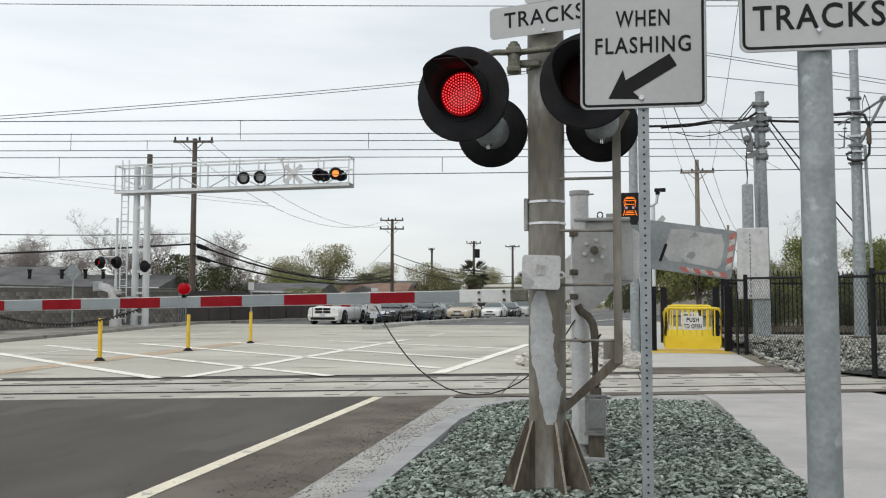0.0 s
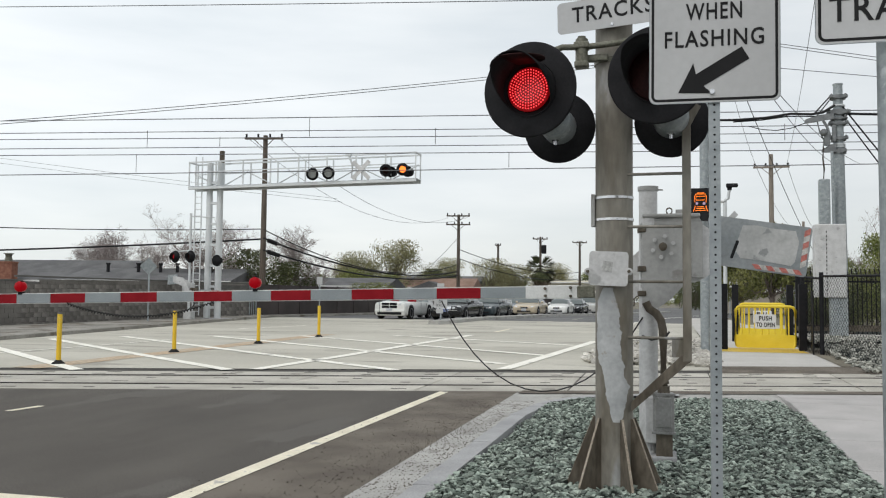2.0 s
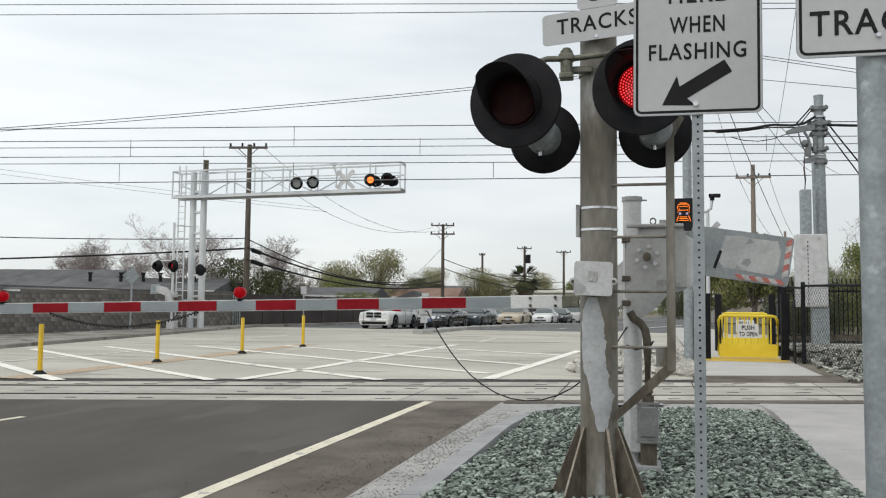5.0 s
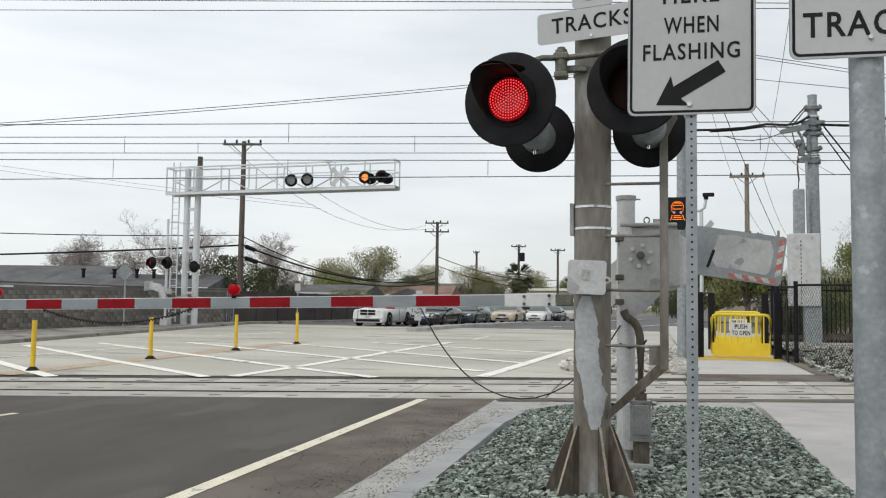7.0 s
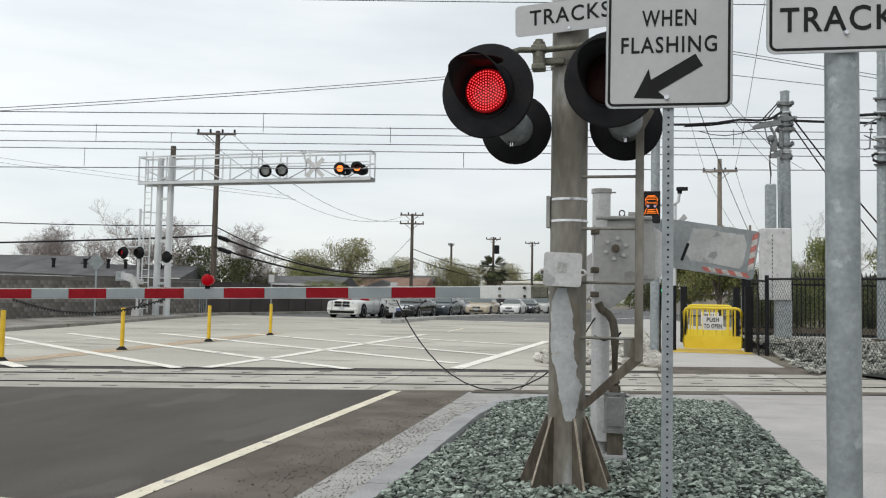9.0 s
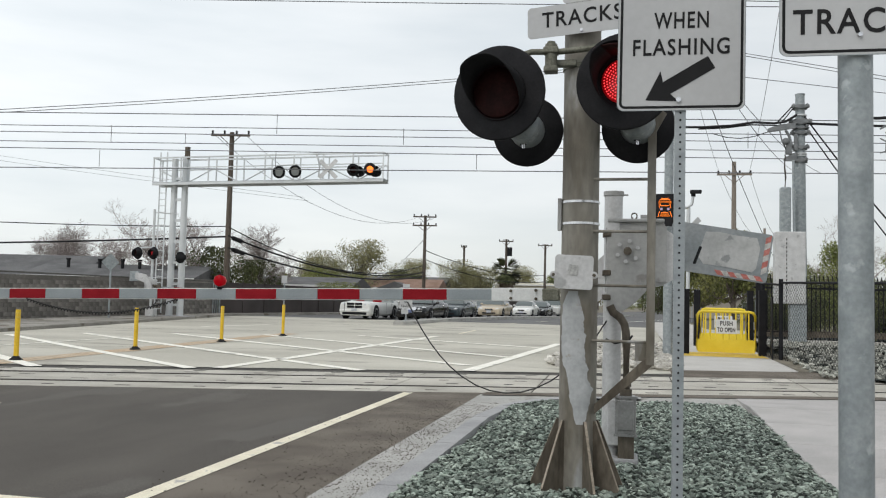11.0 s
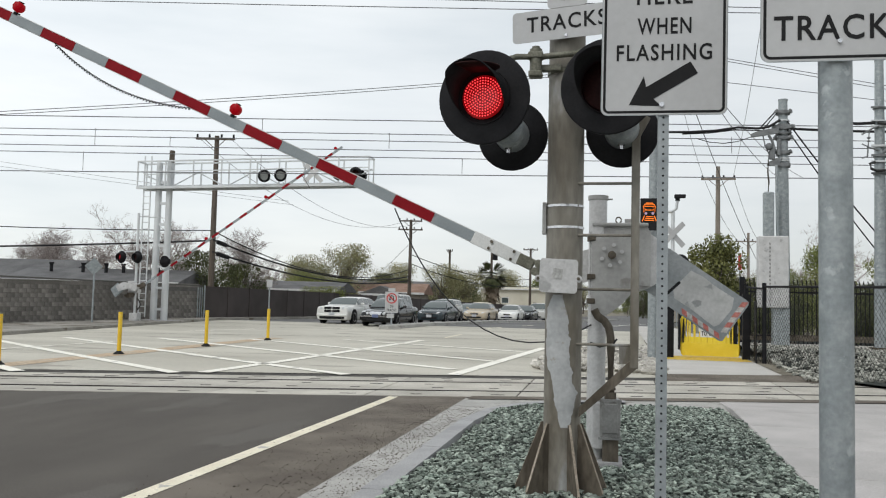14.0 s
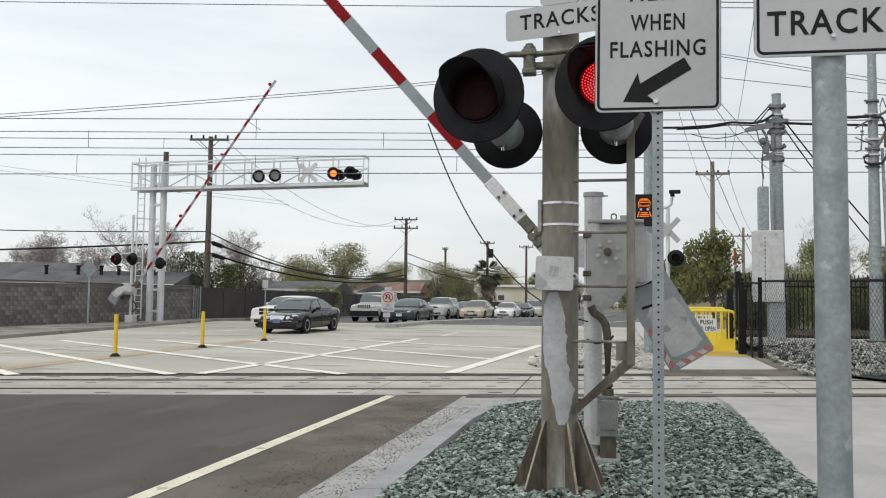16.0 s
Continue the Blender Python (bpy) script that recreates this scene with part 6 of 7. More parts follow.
wire((6.2, 33.5, 8.3), (9.4, 33.9, 3.8), 0.1, 0.025, M_wirethick)
wire((6.1, 33.5, 8.35), (20, 34.6, 8.6), 0.25, 0.05, M_wirethick)
for dx in (-1.0, 1.0):
    wire((6.95 + dx, 62.1, 10.9), (13.5 + dx, 93.7, 9.0), 0.6, 0.016)
    wire((6.95 + dx, 62.1, 10.9), (3.4 + dx * 2, 33, 13.5), 0.5, 0.012)

# ---- cars ----


def smooth_rows(rows, steps=5):
    """Rows of numbers with rounded in-between rows."""
    a = np.array(rows, float)
    out = []
    for i in range(len(a) - 1):
        p0, p1, p2, p3 = a[max(i - 1, 0)], a[i], a[i + 1], a[min(i + 2, len(a) - 1)]
        for k in range(steps):
            t = k / steps
            out.append(0.5 * (2 * p1 + (p2 - p0) * t + (2 * p0 - 5 * p1 + 4 * p2 - p3) * t * t + (3 * p1 - p0 - 3 * p2 + p3) * t ** 3))
    return out + [a[-1]]


def make_car(name, label, paint_m, L, W, H, kind, front):
    """Front towards -y, standing at z 0. kind: sedan, wagon or suv; front: the style of its nose."""
    car = thing(name, (0, 0, 0), label, "car", "queueing cars")
    w = W / 2
    clear = 0.19 if kind != "suv" else 0.28
    hood, belt = (0.84, 0.95) if kind != "suv" else (1.04, 1.13)
    nose = 0.66 if kind != "suv" else 0.94
    if front == "cross":
        hood, belt, nose = 0.97, 1.03, 0.84
    tail = {"sedan": 1.0, "wagon": 1.04, "suv": 1.12}[kind]
    st = [(-0.5, 0.70, clear + 0.12, nose - 0.10), (-0.492, 0.84, clear + 0.04, nose - 0.01), (-0.465, 0.93, clear, nose + 0.07), (-0.40, 0.975, clear, hood - 0.045),
          (-0.30, 1.0, clear, hood + 0.02), (-0.2, 1.0, clear, belt - 0.03), (0.0, 1.0, clear, belt), (0.2, 1.0, clear, belt + 0.02), (0.36, 0.99, clear + 0.02, tail),
          (0.45, 0.95, clear + 0.06, tail - 0.02), (0.488, 0.88, clear + 0.1, tail - 0.07), (0.5, 0.76, clear + 0.15, tail - 0.2)]
    if front in ("cross", "slots"):
        st[0], st[1], st[2] = (-0.5, 0.86, clear + 0.1, nose), (-0.494, 0.93, clear + 0.03, nose + 0.06), (-0.47, 0.965, clear, hood - 0.04)
    rings = []
    for fy, fw, b, t in smooth_rows(st, 4):
        y, x, h = fy * L, fw * w, t - b
        half = [(x * 0.78, b), (x * 0.93, b + 0.03), (x * 0.985, b + h * 0.18), (x, b + h * 0.42), (x * 0.992, b + h * 0.62), (x * 0.975, b + h * 0.78),
                (x * 0.945, b + h * 0.89), (x * 0.88, b + h * 0.965), (x * 0.72, t + 0.004), (x * 0.35, t + 0.022)]
        rings.append([(px, y, pz) for px, pz in half] + [(-px, y, pz) for px, pz in reversed(half)])
    n = len(rings[0])
    g = Geo()
    g.add([p for r in rings for p in r], [(i * n + j, i * n + (j + 1) % n, (i + 1) * n + (j + 1) % n, (i + 1) * n + j) for i in range(len(rings) - 1) for j in range(n)], True)
    g.add(rings[0], [tuple(range(n - 1, -1, -1))]).add(rings[-1], [tuple(range(n))])
    part("body", g, paint_m, car, "", True)

    # the cabin is one rounded shell; the panes lie just proud of it
    y0, y1, y2, y3 = {"sedan": (-0.235, -0.075, 0.15, 0.36), "wagon": (-0.22, -0.075, 0.30, 0.475), "suv": (-0.20, -0.095, 0.38, 0.475)}[kind]
    y0, y1, y2, y3 = (v * L for v in (y0, y1, y2, y3))
    zb = belt - 0.05
    ys_, zs_ = zip(*smooth_rows([(y0, zb + 0.02), ((y0 + y1) / 2, zb + (H - zb) * 0.56), (y1, H - 0.06), (y1 * 0.55 + y2 * 0.45, H), (y2, H - (0.05 if kind == "sedan" else 0.03)),
                                 ((y2 + y3) / 2, zb + (H - zb) * (0.58 if kind == "sedan" else 0.74)), (y3, zb + 0.05)], 6))
    lean = 0.74 if kind != "suv" else 0.82

    def shell(y, u, grow=0.0):
        """A point of the cabin at y; u runs from the right sill (0) over the roof (1) to the left sill (2)."""
        side, v = (1, u) if u <= 1 else (-1, 2 - u)
        h = float(np.interp(y, ys_, zs_)) - zb
        ends = min(1.0, 0.90 + 0.5 * min(y - y0, y3 - y) / L * 2)
        wb = w * 0.945 * ends
        k = h / (H - zb)
        wt = wb * (1 - (1 - lean) * k)
        if v < 0.55:
            x, z = wb + (wt - wb) * (v / 0.55), zb + h * 0.80 * v / 0.55
        else:
            a = (v - 0.55) / 0.45 * math.pi / 2
            x, z = wt * max(0.0, math.cos(a)) ** 0.55, zb + h * (0.80 + 0.20 * math.sin(a) ** 0.75)
        return Vector((side * (x + grow), y, z + grow))

    us = [0, 0.15, 0.3, 0.45, 0.55, 0.62, 0.7, 0.78, 0.86, 0.93, 1.0]
    us = us + [2 - u for u in reversed(us[:-1])]
    yv = [y0 + (y3 - y0) * i / 26 for i in range(27)]

    def sheet(yr, ur, grow, push=0.0):
        m_ = len(ur)
        pts = [shell(y, u, grow) + Vector((0, push, 0)) for y in yr for u in ur]
        return pts, [(i * m_ + j, i * m_ + j + 1, (i + 1) * m_ + j + 1, (i + 1) * m_ + j) for i in range(len(yr) - 1) for j in range(m_ - 1)]

    g = Geo()
    g.add(*sheet(yv, us, 0.0), True)
    part("cabin", g, paint_m, car, "", True)

    def pane(nm, ya, yb, ua, ub, push):
        yr, ur = [ya + (yb - ya) * i / 8 for i in range(9)], [ua + (ub - ua) * i / 8 for i in range(9)]
        part(nm, Geo().add(*sheet(yr, ur, 0.009, push), True), M_carglass, car, "", True)

    pane("windscreen", y0 + 0.06 * (y1 - y0), y0 + 0.93 * (y1 - y0), 0.60, 1.40, -0.012)
    pane("rear_window", y2 + 0.15 * (y3 - y2), y2 + 0.82 * (y3 - y2), 0.62, 1.38, 0.012)
    ends_ = [y0 + 0.30 * (y1 - y0), y1 + 0.40 * (y2 - y1), y2 + 0.42 * (y3 - y2)] if kind == "sedan" else \
            [y0 + 0.30 * (y1 - y0), y1 + 0.31 * (y2 - y1), y1 + 0.66 * (y2 - y1), y2 + 0.45 * (y3 - y2)]
    for s in (1, -1):
        for ya, yb in zip(ends_, ends_[1:]):
            ua, ub = (0.11, 0.55) if s > 0 else (1.45, 1.89)
            pane("side_window", ya + 0.04, yb - 0.04, ua, ub, 0.0)
        part("mirror", Geo().box((s * (w + 0.04), y0 + 0.62, belt + 0.05), (0.19, 0.1, 0.13), chamfer=0.03).box((s * (w - 0.06), y0 + 0.62, belt), (0.1, 0.05, 0.04)), M_black if front == "slots" else paint_m, car, "", True)
        for fy in ((0.0, 0.19) if kind != "suv" else (-0.02, 0.18)):
            part("door_line", Geo().box((s * (w * 0.993), fy * L, (belt + clear) / 2), (0.014, 0.012, belt - clear - 0.26)), M_black, car, "", True)
            part("door_handle", Geo().box((s * (w * 0.985), fy * L - 0.16, belt - 0.13), (0.04, 0.16, 0.03), chamfer=0.008), M_chrome if front == "chrome" else paint_m, car, "", True)
        part("side_trim", Geo().box((s * (w * 0.998), -0.01 * L, clear + 0.30), (0.02, L * 0.40, 0.045)), M_black if front in ("slots", "chrome") else paint_m, car, "", True)
        part("tail_lamp", Geo().box((s * w * 0.62, 0.49 * L, tail - 0.16), (w * 0.3, 0.06, 0.16), s * -8, chamfer=0.03), M_signred, car, "red tail lamp", True)
    r = {"cross": 0.365, "slots": 0.37, "chrome": 0.335}.get(front, 0.32 if kind != "suv" else 0.36)
    for s in (1, -1):
        for fy in (-0.315, 0.285):
            y = fy * L
            part("wheel_arch", Geo().cyl((s * (w - 0.1), y, r + 0.02), (s * (w + 0.003), y, r + 0.02), r + 0.05, n=24), M_black, car, "", True)
            wh = part("wheel", Geo().lathe((s * (w - 0.2), y, r), (s, 0, 0), [(0, 0.0), (0, r - 0.03), (0.03, r), (0.18, r), (0.208, r - 0.03), (0.21, r * 0.66)], 28), M_tyre, car, "black tyre", True)
            part("rim", Geo().lathe((s * (w - 0.02), y, r), (s, 0, 0), [(0.03, r * 0.68), (0.035, r * 0.62), (0.02, r * 0.55), (0.02, 0.0)], 24), M_rim, wh, "alloy rim", True)
            g = Geo()
            for k in range(6):
                a = 2 * math.pi * k / 6 + 0.3
                c_ = Vector((s * w, y + r * 0.37 * math.cos(a), r + r * 0.37 * math.sin(a)))
                g.cyl(c_, c_ + Vector((s * 0.006, 0, 0)), r * 0.13, n=6)
            tagged(part("rim_openings", g, M_black, wh, "", True), kind="stuff")
    fy = -0.5 * L
    zc = nose - 0.09

    def lamp(x, y, z, rx, rz, yaw):
        """A rounded lens let into the nose."""
        gg = Geo().lathe((0, 0, 0), (0, -1, 0), [(-0.06, 1.0), (0.0, 1.0), (0.025, 0.82), (0.04, 0.4), (0.045, 0.0)], 16)
        gg.v = [(px * rx, py, pz * rz) for px, py, pz in gg.v]
        return part("headlamp", gg.moved(pose(x, y, z, 0, 0, yaw)), M_headlamp, car, "clear headlamp", True)

    for s in (1, -1):
        if front == "chrome":
            lamp(s * w * 0.76, fy + 0.19, nose + 0.01, 0.145, 0.105, s * 34)
            lamp(s * w * 0.50, fy + 0.045, nose - 0.03, 0.095, 0.085, s * 18)
        elif front == "slots":
            lamp(s * w * 0.66, fy + 0.01, nose - 0.03, 0.10, 0.09, s * 6)
        elif front == "cross":
            lamp(s * w * 0.72, fy + 0.045, nose - 0.03, 0.15, 0.10, s * 12)
        else:
            lamp(s * w * 0.70, fy + 0.10, nose - 0.02, 0.17, 0.075, s * 26)
        part("fog_lamp", Geo().lathe((s * w * 0.66, fy + 0.09, clear + 0.17), (s * 0.2, -1, 0), [(0, 0.07), (0.05, 0.06), (0.06, 0)], 12), M_headlamp, car, "", True)
    if front == "slots":
        part("grille", Geo().box((0, fy - 0.004, nose - 0.03), (w * 0.95, 0.05, 0.24), chamfer=0.02), paint_m, car, "", True)
        for i in range(7):
            part("grille_slot", Geo().prism(rounded(w * 0.075, 0.19, 0.02), 0.012, pose(-w * 0.38 + i * w * 0.127, fy - 0.033, nose - 0.03)), M_black, car, "", True)
        part("lower_bumper", Geo().box((0, fy + 0.03, clear + 0.22), (W * 0.95, 0.24, 0.3), chamfer=0.05), M_black, car, "dark plastic bumper", True)
    elif front == "cross":
        for sx in (-1, 1):
            for sz in (-1, 1):
                part("grille", Geo().prism(rounded(w * 0.44, 0.125, 0.03), 0.03, pose(sx * w * 0.245, fy - 0.004, zc + 0.005 + sz * 0.08)), M_black, car, "dark grille opening", True)
        part("lower_intake", Geo().box((0, fy + 0.02, clear + 0.13), (w * 1.5, 0.12, 0.13), chamfer=0.03), M_black, car, "", True)
        part("bumper", Geo().box((0, fy + 0.02, clear + 0.27), (W * 0.93, 0.16, 0.14), chamfer=0.05), paint_m, car, "", True)
    elif front == "chrome":
        poly = [(-0.27, -0.075), (-0.34, 0.045), (-0.31, 0.095), (0.31, 0.095), (0.34, 0.045), (0.27, -0.075)]
        part("grille", Geo().prism(poly, 0.05, pose(0, fy - 0.008, nose - 0.02, -14, 0, 0)), M_chrome, car, "chrome radiator grille", True)
        for i in range(4):
            part("grille_bar", Geo().box((0, fy - 0.036 + i * 0.008, nose - 0.075 + i * 0.036), (0.52 + i * 0.02, 0.012, 0.02)), M_black, car, "", True)
        part("bumper", Geo().box((0, fy + 0.07, clear + 0.22), (W * 0.93, 0.2, 0.24), chamfer=0.06), paint_m, car, "", True)
        part("bumper_trim", Geo().box((0, fy - 0.03, clear + 0.33), (W * 0.74, 0.02, 0.022)), M_chrome, car, "", True)
        part("lower_intake", Geo().box((0, fy + 0.0, clear + 0.12), (w * 1.0, 0.1, 0.09), chamfer=0.02), M_black, car, "", True)
    else:
        part("grille", Geo().prism(rounded(w * 0.62, 0.11, 0.03), 0.05, pose(0, fy, nose - 0.06)), M_black, car, "", True)
        part("badge_bar", Geo().box((0, fy - 0.028, nose - 0.055), (w * 0.58, 0.012, 0.025)), M_chrome, car, "", True)
        part("lower_intake", Geo().box((0, fy + 0.015, clear + 0.17), (w * 1.1, 0.1, 0.10), chamfer=0.02), M_black, car, "", True)
    part("plate", Geo().box((0, fy - 0.045, clear + (0.33 if front != "plain" else 0.28)), (0.32, 0.03, 0.16)), M_platedark if front == "chrome" else M_tail, car, "blank number plate", True)
    if kind == "suv":
        for s in (1, -1):
            part("roof_rail", Geo().box((s * w * 0.60, (y1 + y2) / 2, H + 0.02), (0.04, (y2 - y1) * 0.8, 0.05)), M_black, car, "", True)
    return car


HEAD = -4.0
DIMS = {}


def car_pose(car_, lane0, y):
    """A car whose front stands at y in the lane whose left line meets y 50 at lane0."""
    L, W = DIMS[car_.name]
    yc = y + L / 2
    x = lane(lane0, yc) + W / 2
    slope = math.degrees(math.atan2(gz(yc + 1.3) - gz(yc - 1.3), 2.6))
    return pose(x, yc, gz(yc), slope, 0, HEAD)


def car_at(name, label, m, L, W, H, kind, front, lane0, y):
    c_ = make_car(name, label, m, L, W, H, kind, front)
    DIMS[c_.name] = (L, W)
    c_.matrix_basis = car_pose(c_, lane0, y)
    return c_


C_white, C_black = paint("white_car_paint", (0.72, 0.72, 0.70)), paint("black_car_paint", (0.006, 0.0065, 0.008), 0.1)
C_silver, C_teal = paint("silver_car_paint", (0.50, 0.50, 0.48)), paint("dark_slate_car_paint", (0.035, 0.048, 0.055))
C_beige, C_grey = paint("beige_car_paint", (0.46, 0.39, 0.29)), paint("grey_car_paint", (0.19, 0.21, 0.23))
L1, L2 = -11.95, -15.1
wagon = car_at("station_wagon", "white station wagon with dark cross grille", C_white, 5.0, 1.88, 1.48, "wagon", "cross", L2, 45.3)
saloon = car_at("sedan_car", "black saloon car with chrome grille and round lamps", C_black, 4.82, 1.82, 1.45, "sedan", "chrome", L1, 45.4)
jeep = car_at("offroad_car", "silver off-road car with slotted grille and dark bumper", C_silver, 4.4, 1.84, 1.78, "suv", "slots", L2, 51.0)
sedan3 = car_at("sedan_car", "dark slate compact sedan waiting in the queue", C_teal, 4.4, 1.7, 1.40, "sedan", "plain", L1, 51.6)
car_at("suv_car", "silver compact SUV waiting in the queue", C_silver, 4.5, 1.8, 1.66, "suv", "plain", L2, 62.2)
car_at("sedan_car", "grey sedan waiting in the queue", C_grey, 4.5, 1.75, 1.42, "sedan", "plain", L2, 68.6)
car_at("sedan_car", "beige sedan waiting in the queue", C_beige, 4.6, 1.78, 1.45, "sedan", "plain", L1, 60.6)
car_at("sedan_car", "small white hatchback waiting in the queue", C_white, 4.2, 1.7, 1.42, "sedan", "plain", L1, 70.2)
car_at("sedan_car", "dark sedan far back in the queue", C_black, 4.5, 1.75, 1.45, "sedan", "plain", L1, 75.4)
car_at("suv_car", "silver SUV far back in the queue", C_silver, 4.6, 1.85, 1.75, "suv", "plain", L1, 81.0)
car_at("sedan_car", "grey sedan at the far end of the queue", C_grey, 4.5, 1.75, 1.45, "sedan", "plain", L1, 88.0)
car_at("sedan_car", "white sedan at the far end of the queue", C_white, 4.5, 1.75, 1.45, "sedan", "plain", L1, 95.0)
car_at("sedan_car", "dark car far down the road", C_black, 4.5, 1.75, 1.45, "sedan", "plain", L1 + 11.2, 140.0)
car_at("sedan_car", "silver car far down the road", C_silver, 4.5, 1.75, 1.45, "sedan", "plain", L1 + 11.2, 165.0)
car_at("sedan_car", "grey car parked far down the road", C_grey, 4.5, 1.75, 1.45, "sedan", "plain", L1 + 13.2, 120.0)
MOVING = [
    (wagon, L2, [(0, 45.3), (12.9, 45.3), (13.5, 44.9), (14, 44.3), (14.5, 43.2), (15, 42.0), (15.5, 40.3), (16, 37.9)]),
    (saloon, L1, [(0, 45.4), (12.8, 45.4), (13, 45.2), (13.5, 43.9), (14, 42.5), (14.5, 40.8), (15, 38.8), (15.5, 35.95), (16, 32.75)]),
    (jeep, L2, [(0, 51.0), (14.0, 51.0), (14.5, 50.9), (15, 50.6), (15.5, 50.0), (16, 49.2)]),
    (sedan3, L1, [(0, 51.6), (13.2, 51.6), (14, 51.0), (14.5, 50.2), (15, 49.1), (15.5, 47.8), (16, 46.6)]),
]

# ---- cable from the arm to the mast ----
cable = thing("signal_cable", (-0.22, 7.95, 1.2), "black cable slung from the gate arm to its post", "cable")
SEG, PIECES = 0.153, 17


def cable_run(angle):
    """The cable's joints for an angle of the arm: a hanging chain of even links."""
    a = Vector((SX, SY, SZ)) + Euler((0, radians(angle), 0)).to_matrix() @ Vector((-2.12, AY - 0.02, AZ - 0.08))
    b = Vector((-0.2, 7.95, 1.36))
    span, flat = (b - a), Vector((b.x - a.x, b.y - a.y, 0))
    h, v, length = flat.length, b.z - a.z, SEG * PIECES
    if length <= span.length * 1.002:
        return [a + span.normalized() * SEG * i for i in range(PIECES + 1)]
    want = math.sqrt(length ** 2 - v ** 2)
    lo, hi = 0.02, 50.0
    for _ in range(60):
        m = (lo + hi) / 2
        if 2 * m * math.sinh(min(h / (2 * m), 50)) > want:
            lo = m
        else:
            hi = m
    m = lo
    x0 = h / 2 - m * math.asinh(v / (2 * m * math.sinh(h / (2 * m))))
    s0 = m * math.sinh(-x0 / m)
    out = []
    for i in range(PIECES + 1):
        x = x0 + m * math.asinh((s0 + SEG * i) / m)
        out.append(a + flat.normalized() * x + Vector((0, 0, m * (math.cosh((x - x0) / m) - math.cosh(x0 / m)))))
    return out


CABLE = []
link = mesh_of("cable_link", Geo().cyl((-0.004, 0, 0), (SEG + 0.004, 0, 0), 0.0065, n=7), M_cable)
for i in range(PIECES):
    ob = new("cable_link", link)
    ob.parent = cable
    CABLE.append(ob)

# ---- trees ----


def bare_tree(name, seed, height, spread, label, twig=M_twig, levels=5):
    """A trunk that forks again and again down to fine straight twigs."""
    rnd = random.Random(seed)
    t = thing(name, (0, 0, 0), label, "tree", "trees")
    trunk, twigs = Geo(), Geo()

    def grow(p, d, length, r, depth):
        pts = [p]
        if depth >= 4:
            q = d.to_track_quat("Z", "Y")
            end = p + d * length
            ring = [q @ Vector((math.cos(a), math.sin(a), 0)) for a in (0, 2.094, 4.189)]
            twigs.add([p + v * r for v in ring] + [end], [(0, 1, 3), (1, 2, 3), (2, 0, 3)])
            pts = [p, p.lerp(end, 0.35), p.lerp(end, 0.7), end]
        for i in range(3 if depth < 4 else 0):
            d = (d + Vector((rnd.uniform(-0.2, 0.2), rnd.uniform(-0.2, 0.2), rnd.uniform(-0.05, 0.14)))).normalized()
            p = p + d * length / 3
            pts.append(p)
        if depth < 4:
            (trunk if depth < 2 else twigs).tube(pts, r, 6 if depth < 2 else 3, r * 0.55)
        if depth >= levels:
            return
        for i in range((rnd.choice((4, 4, 5, 5)) if depth < 3 else rnd.choice((3, 4, 4))) if depth else 6):
            along_ = rnd.uniform(0.35, 1.0)
            q = pts[min(3, max(1, int(along_ * 3 + 0.5)))]
            side = Vector((rnd.uniform(-1, 1), rnd.uniform(-1, 1), rnd.uniform(-0.15, 0.75))).normalized()
            nd = (d * 0.55 + side * spread).normalized()
            grow(q, nd, length * rnd.uniform(0.55, 0.8), max(r * rnd.uniform(0.42, 0.58), 0.008), depth + 1)

    grow(Vector((0, 0, 0)), Vector((0, 0, 1)), height * 0.34, height * 0.019, 0)
    top = max(v[2] for v in trunk.v + twigs.v)
    k = height / top
    part("trunk", trunk.moved(Matrix.Scale(k, 4)), M_bark, t, "", True)
    part("crown", twigs.moved(Matrix.Scale(k, 4)), twig, t, "bare twigs", True)
    return t


def leafy_tree(name, seed, height, width, leaf, label, count=3800, size=0.2, low=0.25, dense=0.7):
    rnd = random.Random(seed)
    t = thing(name, (0, 0, 0), label, "tree", "trees")
    trunk, crown = Geo(), Geo()
    trunk.tube([(0, 0, 0), (0.05, 0.02, height * 0.25), (0.0, 0.06, height * 0.45)], height * 0.03, 7, height * 0.02)
    hubs = []
    for i in range(int(16 + width * 3)):
        a, rr, hh = rnd.uniform(0, 6.28), math.sqrt(rnd.random()) * width * 0.42, rnd.uniform(low, 0.92)
        shrink = 1.0 - 0.55 * max(0.0, (hh - 0.55) / 0.4)
        p = Vector((math.cos(a) * rr * shrink, math.sin(a) * rr * shrink, height * hh))
        hubs.append((p, rnd.uniform(0.11, 0.2) * width))
        trunk.tube([(0, 0.03, height * rnd.uniform(0.22, 0.4)), (p.x * 0.5, p.y * 0.5, p.z * 0.72), p], height * 0.011, 4, 0.012)
    for i in range(count):
        p, r = rnd.choice(hubs)
        off = Vector((rnd.gauss(0, 1), rnd.gauss(0, 1), rnd.gauss(0, 0.8)))
        off = off.normalized() * r * (dense + (1.15 - dense) * rnd.random())
        c = p + off
        if c.z > height:
            c.z = height - rnd.random() * 0.3
        q = Euler((rnd.uniform(0, 6), rnd.uniform(0, 6), rnd.uniform(0, 6))).to_matrix()
        s = size * rnd.uniform(0.6, 1.3)
        crown.add([c + q @ Vector(v) * s for v in ((-0.5, 0, 0), (0, -0.32, 0.06), (0.55, 0, 0), (0, 0.32, 0.06))], [(0, 1, 2, 3)])
    part("trunk", trunk, M_bark, t, "", True)
    part("crown", crown, leaf, t, "", True)
    return t


rnd_far = random.Random(9)


